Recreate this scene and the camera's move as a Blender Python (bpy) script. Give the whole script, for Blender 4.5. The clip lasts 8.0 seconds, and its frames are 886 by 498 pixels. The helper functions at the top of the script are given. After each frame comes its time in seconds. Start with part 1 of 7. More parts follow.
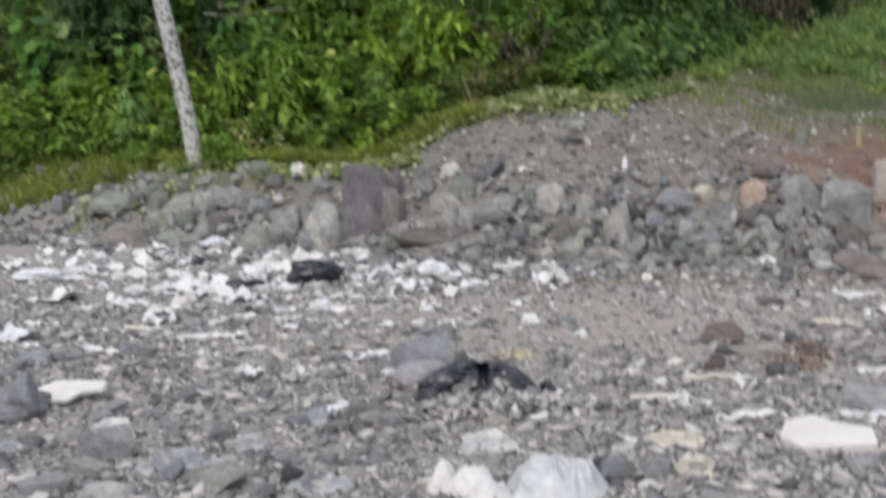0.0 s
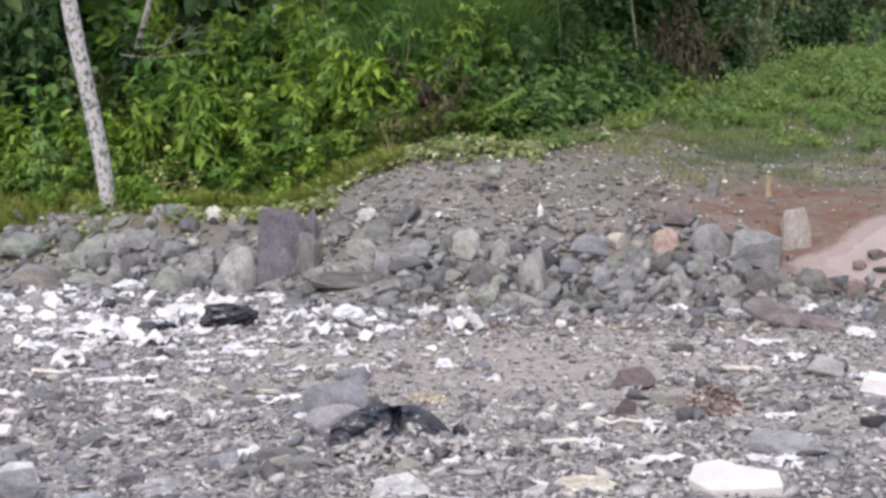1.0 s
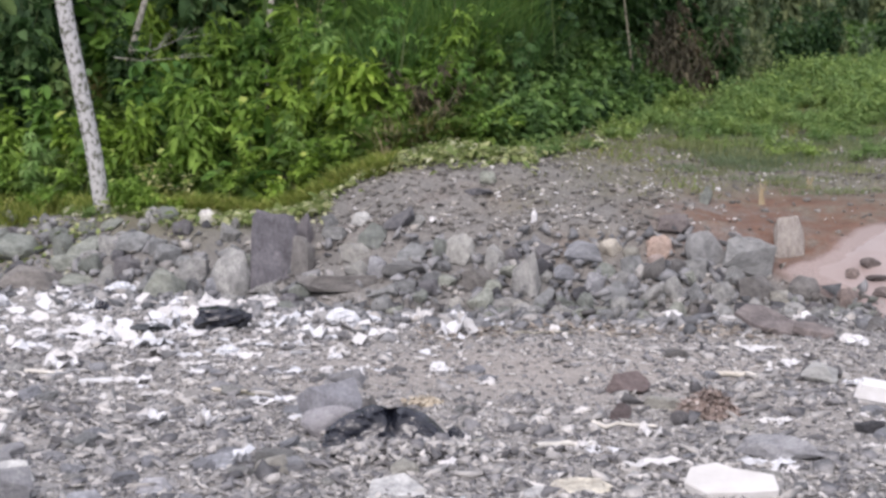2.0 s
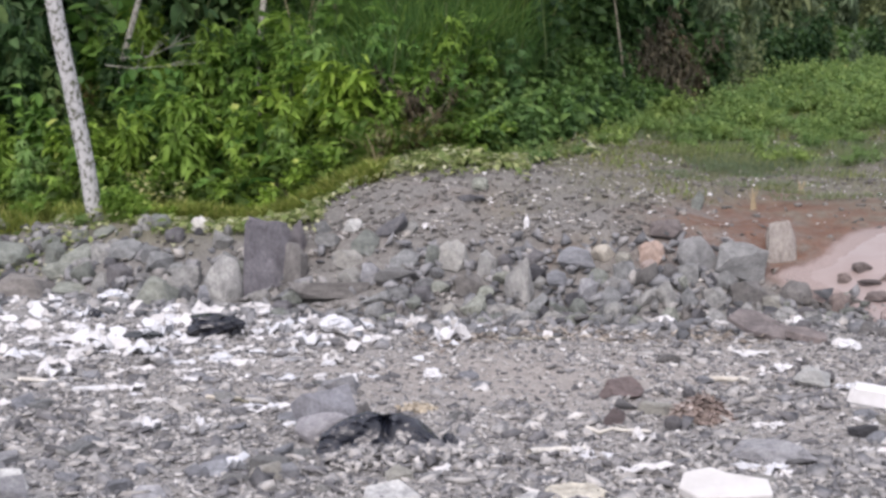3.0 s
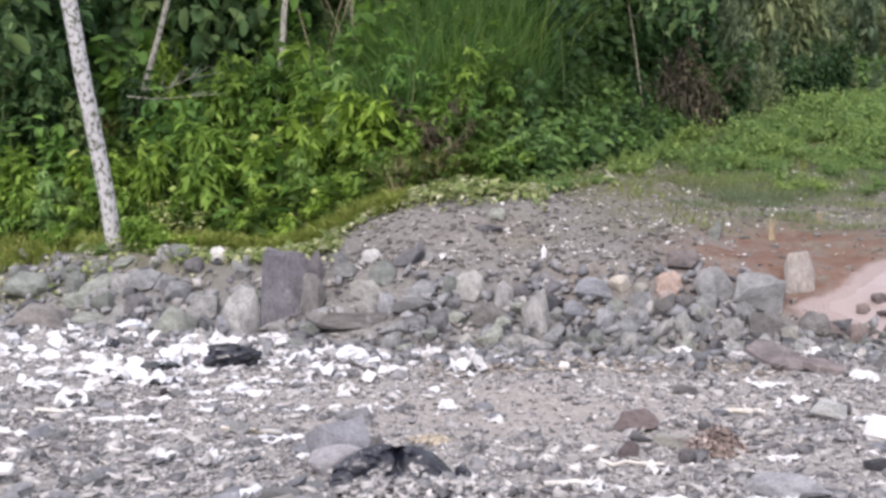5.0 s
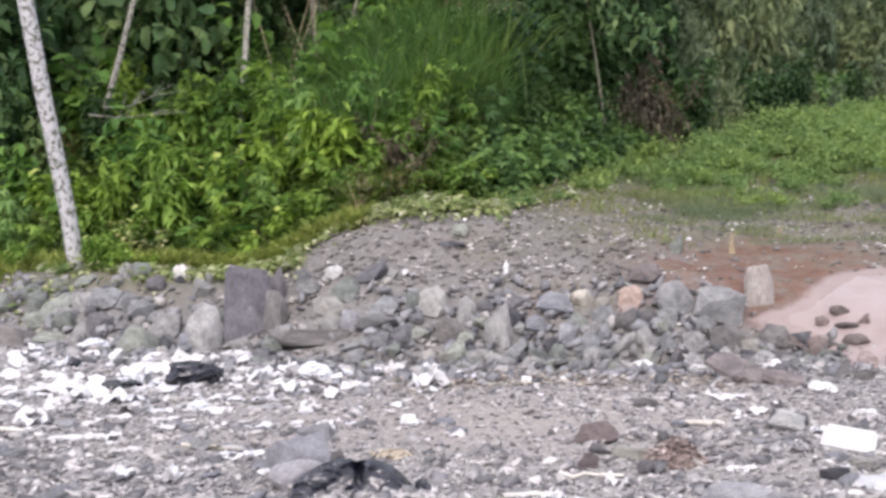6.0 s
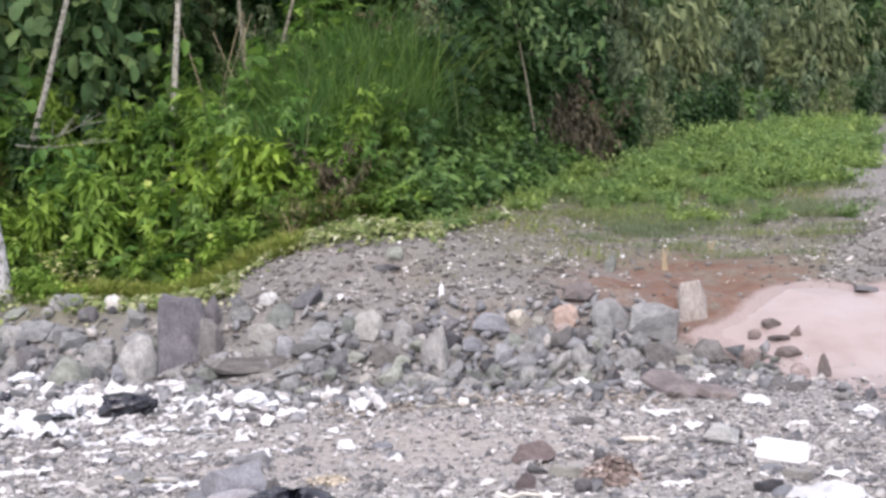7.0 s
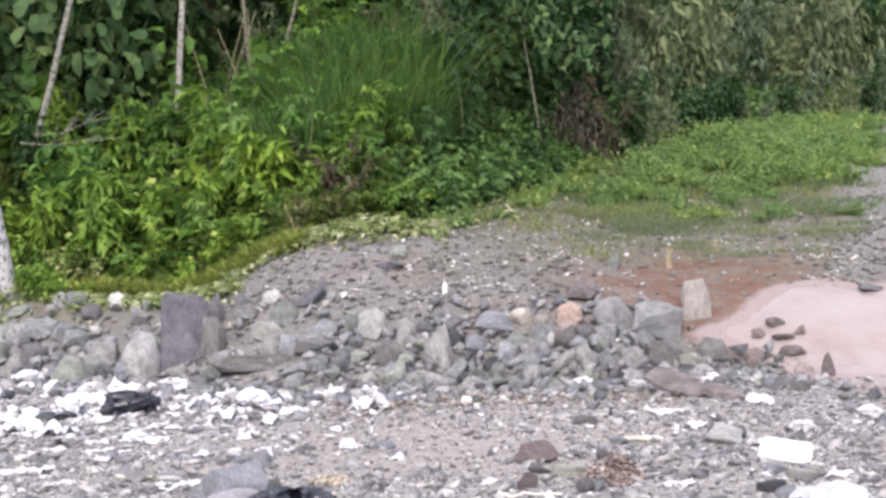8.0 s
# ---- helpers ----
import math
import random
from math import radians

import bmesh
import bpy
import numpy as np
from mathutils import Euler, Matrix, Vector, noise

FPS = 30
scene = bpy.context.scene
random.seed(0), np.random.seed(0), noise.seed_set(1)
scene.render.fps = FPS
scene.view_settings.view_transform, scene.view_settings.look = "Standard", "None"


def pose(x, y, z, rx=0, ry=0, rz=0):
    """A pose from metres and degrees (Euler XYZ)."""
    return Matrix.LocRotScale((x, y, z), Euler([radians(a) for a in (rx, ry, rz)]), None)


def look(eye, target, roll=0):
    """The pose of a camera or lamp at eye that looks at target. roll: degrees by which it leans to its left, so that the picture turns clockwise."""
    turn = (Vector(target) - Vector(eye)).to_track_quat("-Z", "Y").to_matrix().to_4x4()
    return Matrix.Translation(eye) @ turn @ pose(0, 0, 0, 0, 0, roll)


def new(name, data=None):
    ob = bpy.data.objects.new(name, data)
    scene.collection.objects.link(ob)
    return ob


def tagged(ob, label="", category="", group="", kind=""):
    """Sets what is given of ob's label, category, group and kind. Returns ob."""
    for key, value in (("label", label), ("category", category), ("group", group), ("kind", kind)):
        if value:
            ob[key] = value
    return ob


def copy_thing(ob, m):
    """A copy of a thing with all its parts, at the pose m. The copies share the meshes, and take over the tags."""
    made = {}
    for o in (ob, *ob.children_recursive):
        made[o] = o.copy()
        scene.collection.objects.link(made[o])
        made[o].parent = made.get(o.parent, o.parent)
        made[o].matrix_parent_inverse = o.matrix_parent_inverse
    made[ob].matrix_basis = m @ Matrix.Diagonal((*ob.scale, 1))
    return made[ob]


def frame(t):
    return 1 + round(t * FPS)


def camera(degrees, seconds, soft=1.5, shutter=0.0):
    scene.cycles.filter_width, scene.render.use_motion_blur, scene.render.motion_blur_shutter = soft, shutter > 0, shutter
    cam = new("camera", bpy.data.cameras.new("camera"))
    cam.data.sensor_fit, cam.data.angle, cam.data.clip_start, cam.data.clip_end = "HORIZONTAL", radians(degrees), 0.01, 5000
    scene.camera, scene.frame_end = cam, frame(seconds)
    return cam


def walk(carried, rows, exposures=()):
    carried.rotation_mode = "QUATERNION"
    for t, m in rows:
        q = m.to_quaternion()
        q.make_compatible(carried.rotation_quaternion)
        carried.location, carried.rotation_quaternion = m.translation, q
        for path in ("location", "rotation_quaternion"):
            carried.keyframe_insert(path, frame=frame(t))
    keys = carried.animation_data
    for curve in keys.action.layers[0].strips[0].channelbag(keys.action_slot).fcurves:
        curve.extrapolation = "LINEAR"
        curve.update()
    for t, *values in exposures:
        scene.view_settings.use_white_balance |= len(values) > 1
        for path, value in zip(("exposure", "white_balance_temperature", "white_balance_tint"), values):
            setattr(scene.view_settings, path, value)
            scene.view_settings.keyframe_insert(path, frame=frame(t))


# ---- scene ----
# ---- camera ----
cam = camera(37.65, 8.0, soft=3.0, shutter=0.55)
PATH = [
    (0.0, look((0.010, 0.022, 1.627), (-1.362, 19.847, -0.629), -1.06)),
    (0.2, look((0.016, 0.007, 1.628), (-1.470, 19.883, -0.025), -0.08)),
    (0.5, look((0.028, -0.006, 1.625), (-0.925, 19.914, 0.124), -0.21)),
    (0.7, look((0.033, -0.005, 1.604), (-0.529, 19.940, 0.228), 0.06)),
    (1.0, look((0.032, 0.010, 1.614), (-0.076, 19.949, 0.054), -0.18)),
    (1.2, look((0.024, 0.017, 1.617), (-0.082, 19.963, 0.154), -0.13)),
    (2.3, look((-0.015, 0.002, 1.573), (0.111, 19.952, 0.155), 0.63)),
    (2.5, look((-0.021, -0.002, 1.587), (0.136, 19.954, 0.268), 0.77)),
    (3.0, look((-0.011, -0.002, 1.582), (0.150, 19.952, 0.241), 0.13)),
    (3.5, look((-0.005, -0.005, 1.588), (0.002, 19.958, 0.385), 0.01)),
    (4.0, look((0.000, 0.000, 1.600), (-0.009, 19.962, 0.368), -0.27)),
    (4.2, look((-0.007, -0.003, 1.622), (-0.073, 19.974, 0.663), -0.12)),
    (5.3, look((0.045, -0.040, 1.602), (-0.129, 19.939, 0.704), 0.09)),
    (5.5, look((0.044, -0.055, 1.603), (0.059, 19.926, 0.728), -0.17)),
    (6.0, look((0.080, -0.061, 1.587), (0.425, 19.926, 0.953), -0.27)),
    (6.2, look((0.084, -0.052, 1.582), (0.715, 19.932, 1.065), -0.26)),
    (6.5, look((0.087, -0.072, 1.571), (0.977, 19.905, 1.210), -0.43)),
    (6.8, look((0.104, -0.051, 1.580), (1.374, 19.906, 1.249), -1.43)),
    (7.0, look((0.117, -0.053, 1.590), (1.424, 19.902, 1.285), -1.62)),
    (7.2, look((0.103, -0.043, 1.591), (1.392, 19.914, 1.423), -1.10)),
    (7.5, look((0.103, -0.047, 1.598), (1.294, 19.913, 1.178), -1.36)),
    (8.0, look((0.136, -0.035, 1.599), (1.364, 19.924, 1.254), -1.54)),
]
walk(cam, PATH, [(0.0, 0.34, 6500, 11), (0.5, 0.62, 6450, 14), (1.0, 0.65, 6420, 17), (2.5, 0.6, 6400, 18), (3.5, 0.65, 6400, 18), (4.0, 0.78, 6400, 18), (5.5, 0.87, 6400, 19), (8.0, 1.05, 6380, 19)])

# ---- light: an overcast day ----
world = bpy.data.worlds.new("overcast_sky")
scene.world = world
world.use_nodes = True
wn = world.node_tree
sky = wn.nodes.new("ShaderNodeTexSky")
sky.sky_type = "NISHITA"
sky.sun_disc = False
sky.sun_elevation = radians(48)
sky.sun_rotation = radians(200)
sky.dust_density = 6.0
soften = wn.nodes.new("ShaderNodeMix")
soften.data_type = "RGBA"
soften.inputs[0].default_value = 0.72
soften.inputs[7].default_value = (8.2, 8.5, 9.0, 1)
wn.links.new(sky.outputs[0], soften.inputs[6])
wn.links.new(soften.outputs[2], wn.nodes["Background"].inputs[0])
wn.nodes["Background"].inputs[1].default_value = 0.111

sun = bpy.data.lights.new("sun", "SUN")
sun.energy, sun.angle, sun.color = 1.5, radians(22), (1.0, 0.96, 0.9)
sun_lamp = new("sun", sun)
sun_lamp.matrix_world = look((-3, -10, 18), (2, 14, 0))


# ---- small mathematics ----
def sstep(a, b, v):
    u = np.clip((np.asarray(v, float) - a) / (b - a), 0, 1)
    return u * u * (3 - 2 * u)


def hash01(ix, iy, seed):
    h = np.sin(ix * 127.1 + iy * 311.7 + seed * 74.7) * 43758.5453
    return h - np.floor(h)


def vnoise(x, y, seed=0):
    """Smooth value noise, about -1 to 1."""
    x, y = np.asarray(x, float), np.asarray(y, float)
    ix, iy = np.floor(x), np.floor(y)
    fx, fy = x - ix, y - iy
    fx, fy = fx * fx * (3 - 2 * fx), fy * fy * (3 - 2 * fy)
    a, b = hash01(ix, iy, seed), hash01(ix + 1, iy, seed)
    c, d = hash01(ix, iy + 1, seed), hash01(ix + 1, iy + 1, seed)
    return 2 * ((a * (1 - fx) + b * fx) * (1 - fy) + (c * (1 - fx) + d * fx) * fy) - 1


def fbm(x, y, octaves=4, seed=0):
    return sum(vnoise(x * 2 ** k, y * 2 ** k, seed + k) * 0.5 ** k for k in range(octaves)) / 1.6


def foot_line(x):
    """Where the flat yard meets the rock bank."""
    return 12.5 + 0.55 * np.maximum(0, -np.asarray(x, float) - 0.4) + 0.12 * np.sin(np.asarray(x) * 2.1)


def wood_line(x):
    """Where the thicket begins."""
    return np.interp(np.asarray(x, float), (-0.5, 0.8, 2.0, 3.2, 4.7, 5.9, 6.8, 9.8, 14.8, 25.0), (17.8, 18.6, 19.9, 22.0, 25.2, 27.4, 28.8, 32.0, 34.8, 38.0))


def height(x, y):
    """The lie of the land: flat yard, rock bank, gravel slope on its crest, wooded hill."""
    x, y = np.asarray(x, float), np.asarray(y, float)
    f, w = foot_line(x), wood_line(x)
    z = (0.72 + 0.06 * np.sin(x * 0.9)) * sstep(-0.1, 1.9, y - f)
    rise = 0.18 * sstep(-3.2, 0.6, x)
    z = z + rise * np.minimum(np.maximum(0, y - f - 1.5), 22)
    z = z + 0.5 * np.minimum(np.maximum(0, y - w), 14) * (1 - 0.55 * sstep(4, 9, x))
    # a mound of tipped gravel behind the bank
    z = z + 0.30 * np.exp(-((x + 0.1) / 1.35) ** 2 - ((y - 16.9) / 1.5) ** 2)
    # hollow between the stones of the bank
    z = z - 0.15 * sstep(0.05, 0.35, y - f) * (1 - sstep(1.5, 2.0, y - f)) * (1 - sstep(3.6, 4.4, x))
    z = z + 0.035 * fbm(x * 0.6, y * 0.6, 3, 3) + 0.02 * fbm(x * 3.1, y * 3.1, 3, 9)
    z = z + 0.10 * fbm(x * 0.9 + 7, y * 0.9, 3, 21) * sstep(0.5, 2.5, y - f)
    return z


def zones(x, y):
    """How much grass, red soil and dry sandy soil lies on the ground there."""
    x, y = np.asarray(x, float), np.asarray(y, float)
    f, w = foot_line(x), wood_line(x)
    n = fbm(x * 1.3, y * 1.3, 4, 31)
    grass = sstep(-1.3, 0.2, y - w + 1.2 * n)
    bank = sstep(4.2, 8.5, y - f + 1.8 * n - 0.1 * (x - 4)) * sstep(2.2, 3.8, x + 0.6 * n)
    road = sstep(0.37, 0.40, x / np.maximum(y, 1) + 0.02 * n) * sstep(14, 17, y) * (1 - sstep(30, 34, y + n))
    grass = np.maximum(grass, bank) * (1 - road)
    red = np.exp(-(((x - 4.15 - 0.35 * (y - 15.2)) / 1.35) ** 2 + ((y - 15.1) / 1.35) ** 2)) * 1.85 + 0.4 * n + 0.25 * fbm(x * 4, y * 4, 3, 90) - 0.12
    red = red * sstep(0.8, 1.6, y - f) * (1 - sstep(0.355, 0.39, x / np.maximum(y, 1)))
    sand = 1.1 * np.exp(-(((x - 1.1) / 2.6) ** 2 + ((y - 9.7) / 1.9) ** 2)) + 0.3 * n
    thin = 0.92 * sstep(1.7, 3.6, y - f + 1.8 * n) * sstep(0.5, 2.3, x + 0.9 * n) * (0.62 + 0.38 * sstep(-0.15, 0.25, fbm(x * 0.9 + 3, y * 0.7, 4, 57)))
    moss = 0.75 * sstep(1.3, 2.2, y - f + 0.8 * n) * (1 - sstep(-2.8, -1.6, x))
    grass = np.maximum(grass, np.maximum(thin * (1 - road), moss))
    return grass, np.clip(red, 0, 1), np.clip(sand, 0, 1)


def coarse_share(x, y):
    """Where darker, coarser broken stone lies: the bank and the slope above it."""
    return sstep(0.0, 1.2, np.asarray(y, float) - foot_line(x) + 0.5 * fbm(np.asarray(x) * 1.1, np.asarray(y) * 1.1, 3, 71))


MUD_CENTRE = (5.2, 13.3)
MUD_EDGE = ((3.75, 13.85), (4.1, 13.9), (4.35, 14.0), (4.6, 14.3), (4.85, 14.55), (5.3, 14.75), (5.9, 14.6), (6.7, 14.3), (7.4, 13.0), (6.6, 11.4), (5.2, 10.9), (4.6, 11.5), (4.45, 12.4), (4.15, 12.9), (4.05, 13.4))


def mud_ratio(x, y):
    """How far out from the middle of the pink clay a place lies: 1 at its edge."""
    dx, dy = np.asarray(x, float) - MUD_CENTRE[0], np.asarray(y, float) - MUD_CENTRE[1]
    corners = sorted((math.atan2(b - MUD_CENTRE[1], a - MUD_CENTRE[0]), math.hypot(a - MUD_CENTRE[0], b - MUD_CENTRE[1])) for a, b in MUD_EDGE)
    edge = np.interp(np.arctan2(dy, dx), [c[0] for c in corners], [c[1] for c in corners], period=2 * math.pi)
    return np.hypot(dx, dy) / (edge * (1 + 0.07 * fbm(np.asarray(x) * 2.2, np.asarray(y) * 2.2, 3, 61)))


def mud_share(x, y):
    """How muddy the ground is round the pink clay."""
    return 1 - sstep(0.92, 1.3, mud_ratio(x, y))


# ---- mesh helpers ----
def mesh_from(name, verts, faces_tri, smooth=False):
    """A mesh of triangles from two arrays."""
    me = bpy.data.meshes.new(name)
    verts, tri = np.asarray(verts, np.float32), np.asarray(faces_tri, np.int32)
    me.vertices.add(len(verts))
    me.vertices.foreach_set("co", verts.ravel())
    me.loops.add(tri.size)
    me.loops.foreach_set("vertex_index", tri.ravel())
    me.polygons.add(len(tri))
    me.polygons.foreach_set("loop_start", np.arange(0, tri.size, 3, dtype=np.int32))
    if smooth:
        me.polygons.foreach_set("use_smooth", np.ones(len(tri), bool))
    me.update(calc_edges=True)
    me.validate()
    return me


def rotations(ax, ay, az):
    """Stack of rotation matrices Rz Ry Rx."""
    cx, sx, cy, sy, cz, sz = np.cos(ax), np.sin(ax), np.cos(ay), np.sin(ay), np.cos(az), np.sin(az)
    m = np.empty((len(ax), 3, 3))
    m[:, 0] = np.stack([cz * cy, cz * sy * sx - sz * cx, cz * sy * cx + sz * sx], 1)
    m[:, 1] = np.stack([sz * cy, sz * sy * sx + cz * cx, sz * sy * cx - cz * sx], 1)
    m[:, 2] = np.stack([-sy, cy * sx, cy * cx], 1)
    return m


def strewn(shape, places, turns, sizes):
    """Verts and triangles of one shape set down many times: places n x 3, turns n x 3 x 3, sizes n x 3."""
    v, f = shape
    n, k = len(places), len(v)
    out = np.einsum("nij,nkj->nki", turns, v[None] * sizes[:, None, :]) + places[:, None, :]
    tri = f[None] + (np.arange(n) * k)[:, None, None]
    return out.reshape(-1, 3), tri.reshape(-1, 3)


def joined(pieces):
    vs, fs, at = [], [], 0
    for v, f in pieces:
        vs.append(v)
        fs.append(f + at)
        at += len(v)
    return np.concatenate(vs), np.concatenate(fs)


def part(name, me, material, parent, label=""):
    """One mesh object under a thing or a part."""
    ob = new(name, me)
    if material:
        me.materials.clear()
        me.materials.append(material)
    ob.parent = parent
    if label:
        tagged(ob, label)
    return ob


def bm_mesh(name, bm, sharp=0.6):
    """A finished bmesh as a mesh, smooth but for its sharp edges."""
    bm.normal_update()
    for face in bm.faces:
        face.smooth = True
    for e in bm.edges:
        e.smooth = len(e.link_faces) == 2 and e.calc_face_angle(0) < sharp
    me = bpy.data.meshes.new(name)
    bm.to_mesh(me)
    bm.free()
    return me


# ---- materials ----
def material(name, rough=0.8, metal=0.0):
    m = bpy.data.materials.new(name)
    m.use_nodes = True
    b = m.node_tree.nodes["Principled BSDF"]
    b.inputs["Roughness"].default_value, b.inputs["Metallic"].default_value = rough, metal
    return m, m.node_tree, b


def node(t, kind, **inputs):
    n = t.nodes.new(kind)
    for key, value in inputs.items():
        n.inputs[key.replace("_", " ")].default_value = value
    return n


def ramp(t, source, stops):
    r = t.nodes.new("ShaderNodeValToRGB")
    while len(r.color_ramp.elements) < len(stops):
        r.color_ramp.elements.new(0.5)
    for e, (p, c) in zip(r.color_ramp.elements, stops):
        e.position, e.color = p, (*c, 1)
    t.links.new(source, r.inputs[0])
    return r.outputs[0]


def mixed(t, fac, a, b, blend="MIX"):
    m = t.nodes.new("ShaderNodeMix")
    m.data_type, m.blend_type = "RGBA", blend
    for socket, value in ((m.inputs[0], fac), (m.inputs[6], a), (m.inputs[7], b)):
        if isinstance(value, bpy.types.NodeSocket):
            t.links.new(value, socket)
        elif isinstance(value, tuple):
            socket.default_value = (*value, 1)
        else:
            socket.default_value = value
    return m.outputs[2]


def noise_of(t, coords, scale, detail=5.0, rough=0.6):
    n = node(t, "ShaderNodeTexNoise", Scale=scale, Detail=detail, Roughness=rough)
    t.links.new(coords, n.inputs["Vector"])
    return n.outputs[0]


def bump(t, b, source, strength, distance):
    n = node(t, "ShaderNodeBump", Strength=strength, Distance=distance)
    t.links.new(source, n.inputs["Height"])
    t.links.new(n.outputs[0], b.inputs["Normal"])


def stone_material(name, dark, light, tint, moss=0.0, rough=0.85, low=0.5):
    """Broken stone: each one of its own grey, with veins, dust on it and a rough skin."""
    m, t, b = material(name, rough)
    co = t.nodes.new("ShaderNodeTexCoord").outputs["Object"]
    who = t.nodes.new("ShaderNodeObjectInfo").outputs["Random"]
    coarse = noise_of(t, co, 3.0, 6, 0.65)
    fine = noise_of(t, co, 26.0, 4, 0.7)
    base = ramp(t, coarse, [(0.3, dark), (0.7, light)])
    own = ramp(t, who, [(0.0, (low, low + 0.01, low + 0.04)), (0.4, (0.88, 0.9, 0.92)), (0.75, (1.2, 1.18, 1.16)), (1.0, tint)])
    base = mixed(t, 1.0, base, own, "MULTIPLY")
    base = mixed(t, 0.6, base, ramp(t, fine, [(0.3, (0.45, 0.45, 0.45)), (0.7, (1.35, 1.35, 1.35))]), "MULTIPLY")
    blotch = noise_of(t, co, 8.0, 5, 0.7)
    base = mixed(t, 0.65, base, ramp(t, blotch, [(0.35, (0.62, 0.62, 0.63)), (0.5, (1, 1, 1)), (0.68, (1.35, 1.34, 1.3))]), "MULTIPLY")
    if moss:
        spots = ramp(t, noise_of(t, co, 5.0, 5, 0.7), [(0.5, (0, 0, 0)), (0.68, (moss, moss, moss))])
        base = mixed(t, spots, base, (0.17, 0.18, 0.12))
    t.links.new(base, b.inputs["Base Color"])
    bump(t, b, mixed(t, 0.45, mixed(t, 0.5, coarse, blotch), fine), 0.9, 0.055)
    return m


def island_stones(name, stops, rough=0.85):
    """For joined small stones: a colour of its own for every piece."""
    m, t, b = material(name, rough)
    isl = t.nodes.new("ShaderNodeNewGeometry").outputs["Random Per Island"]
    co = t.nodes.new("ShaderNodeTexCoord").outputs["Object"]
    base = ramp(t, isl, stops)
    fine = noise_of(t, co, 40.0, 3, 0.6)
    base = mixed(t, 0.5, base, ramp(t, fine, [(0.3, (0.5, 0.5, 0.5)), (0.7, (1.3, 1.3, 1.3))]), "MULTIPLY")
    t.links.new(base, b.inputs["Base Color"])
    bump(t, b, fine, 0.5, 0.01)
    return m


def leaf_material(name, stops, rough=0.62, glow_through=0.42):
    """Leaves: a green of its own for every leaf and every plant, letting light through."""
    m, t, b = material(name, rough)
    b.inputs["Specular IOR Level"].default_value = 0.28
    isl = t.nodes.new("ShaderNodeNewGeometry").outputs["Random Per Island"]
    who = t.nodes.new("ShaderNodeObjectInfo").outputs["Random"]
    co = t.nodes.new("ShaderNodeTexCoord").outputs["Object"]
    base = ramp(t, isl, stops)
    own = ramp(t, who, [(0.0, (0.78, 0.87, 0.9)), (0.5, (1.0, 1.0, 0.96)), (1.0, (1.22, 1.15, 0.93))])
    base = mixed(t, 1.0, base, own, "MULTIPLY")
    blotch = ramp(t, noise_of(t, co, 9.0, 3), [(0.3, (0.7, 0.7, 0.7)), (0.7, (1.2, 1.2, 1.2))])
    base = mixed(t, 0.7, base, blotch, "MULTIPLY")
    t.links.new(base, b.inputs["Base Color"])
    back = node(t, "ShaderNodeBsdfTranslucent")
    t.links.new(base, back.inputs["Color"])
    blend = node(t, "ShaderNodeMixShader")
    blend.inputs[0].default_value = glow_through
    t.links.new(b.outputs[0], blend.inputs[1])
    t.links.new(back.outputs[0], blend.inputs[2])
    t.links.new(blend.outputs[0], t.nodes["Material Output"].inputs[0])
    return m


def sheet_material(name, stops, rough=0.45, through_light=0.0, scale=6.0, shine=0.5, wrinkle=0.01):
    """Plastic sheet, cloth or board with soiling."""
    m, t, b = material(name, rough)
    co = t.nodes.new("ShaderNodeTexCoord").outputs["Object"]
    who = t.nodes.new("ShaderNodeObjectInfo").outputs["Random"]
    b.inputs["Specular IOR Level"].default_value = shine
    n = noise_of(t, co, scale, 6, 0.65)
    base = ramp(t, n, stops)
    own = ramp(t, who, [(0.0, (0.8, 0.79, 0.77)), (0.5, (1, 1, 1)), (1.0, (0.88, 0.92, 0.97))])
    base = mixed(t, 1.0, base, own, "MULTIPLY")
    t.links.new(base, b.inputs["Base Color"])
    bump(t, b, noise_of(t, co, scale * 5, 4), 0.4, wrinkle)
    if through_light:
        clear = node(t, "ShaderNodeBsdfTranslucent")
        t.links.new(base, clear.inputs["Color"])
        blend = node(t, "ShaderNodeMixShader")
        blend.inputs[0].default_value = through_light
        t.links.new(b.outputs[0], blend.inputs[1])
        t.links.new(clear.outputs[0], blend.inputs[2])
        t.links.new(blend.outputs[0], t.nodes["Material Output"].inputs[0])
    return m


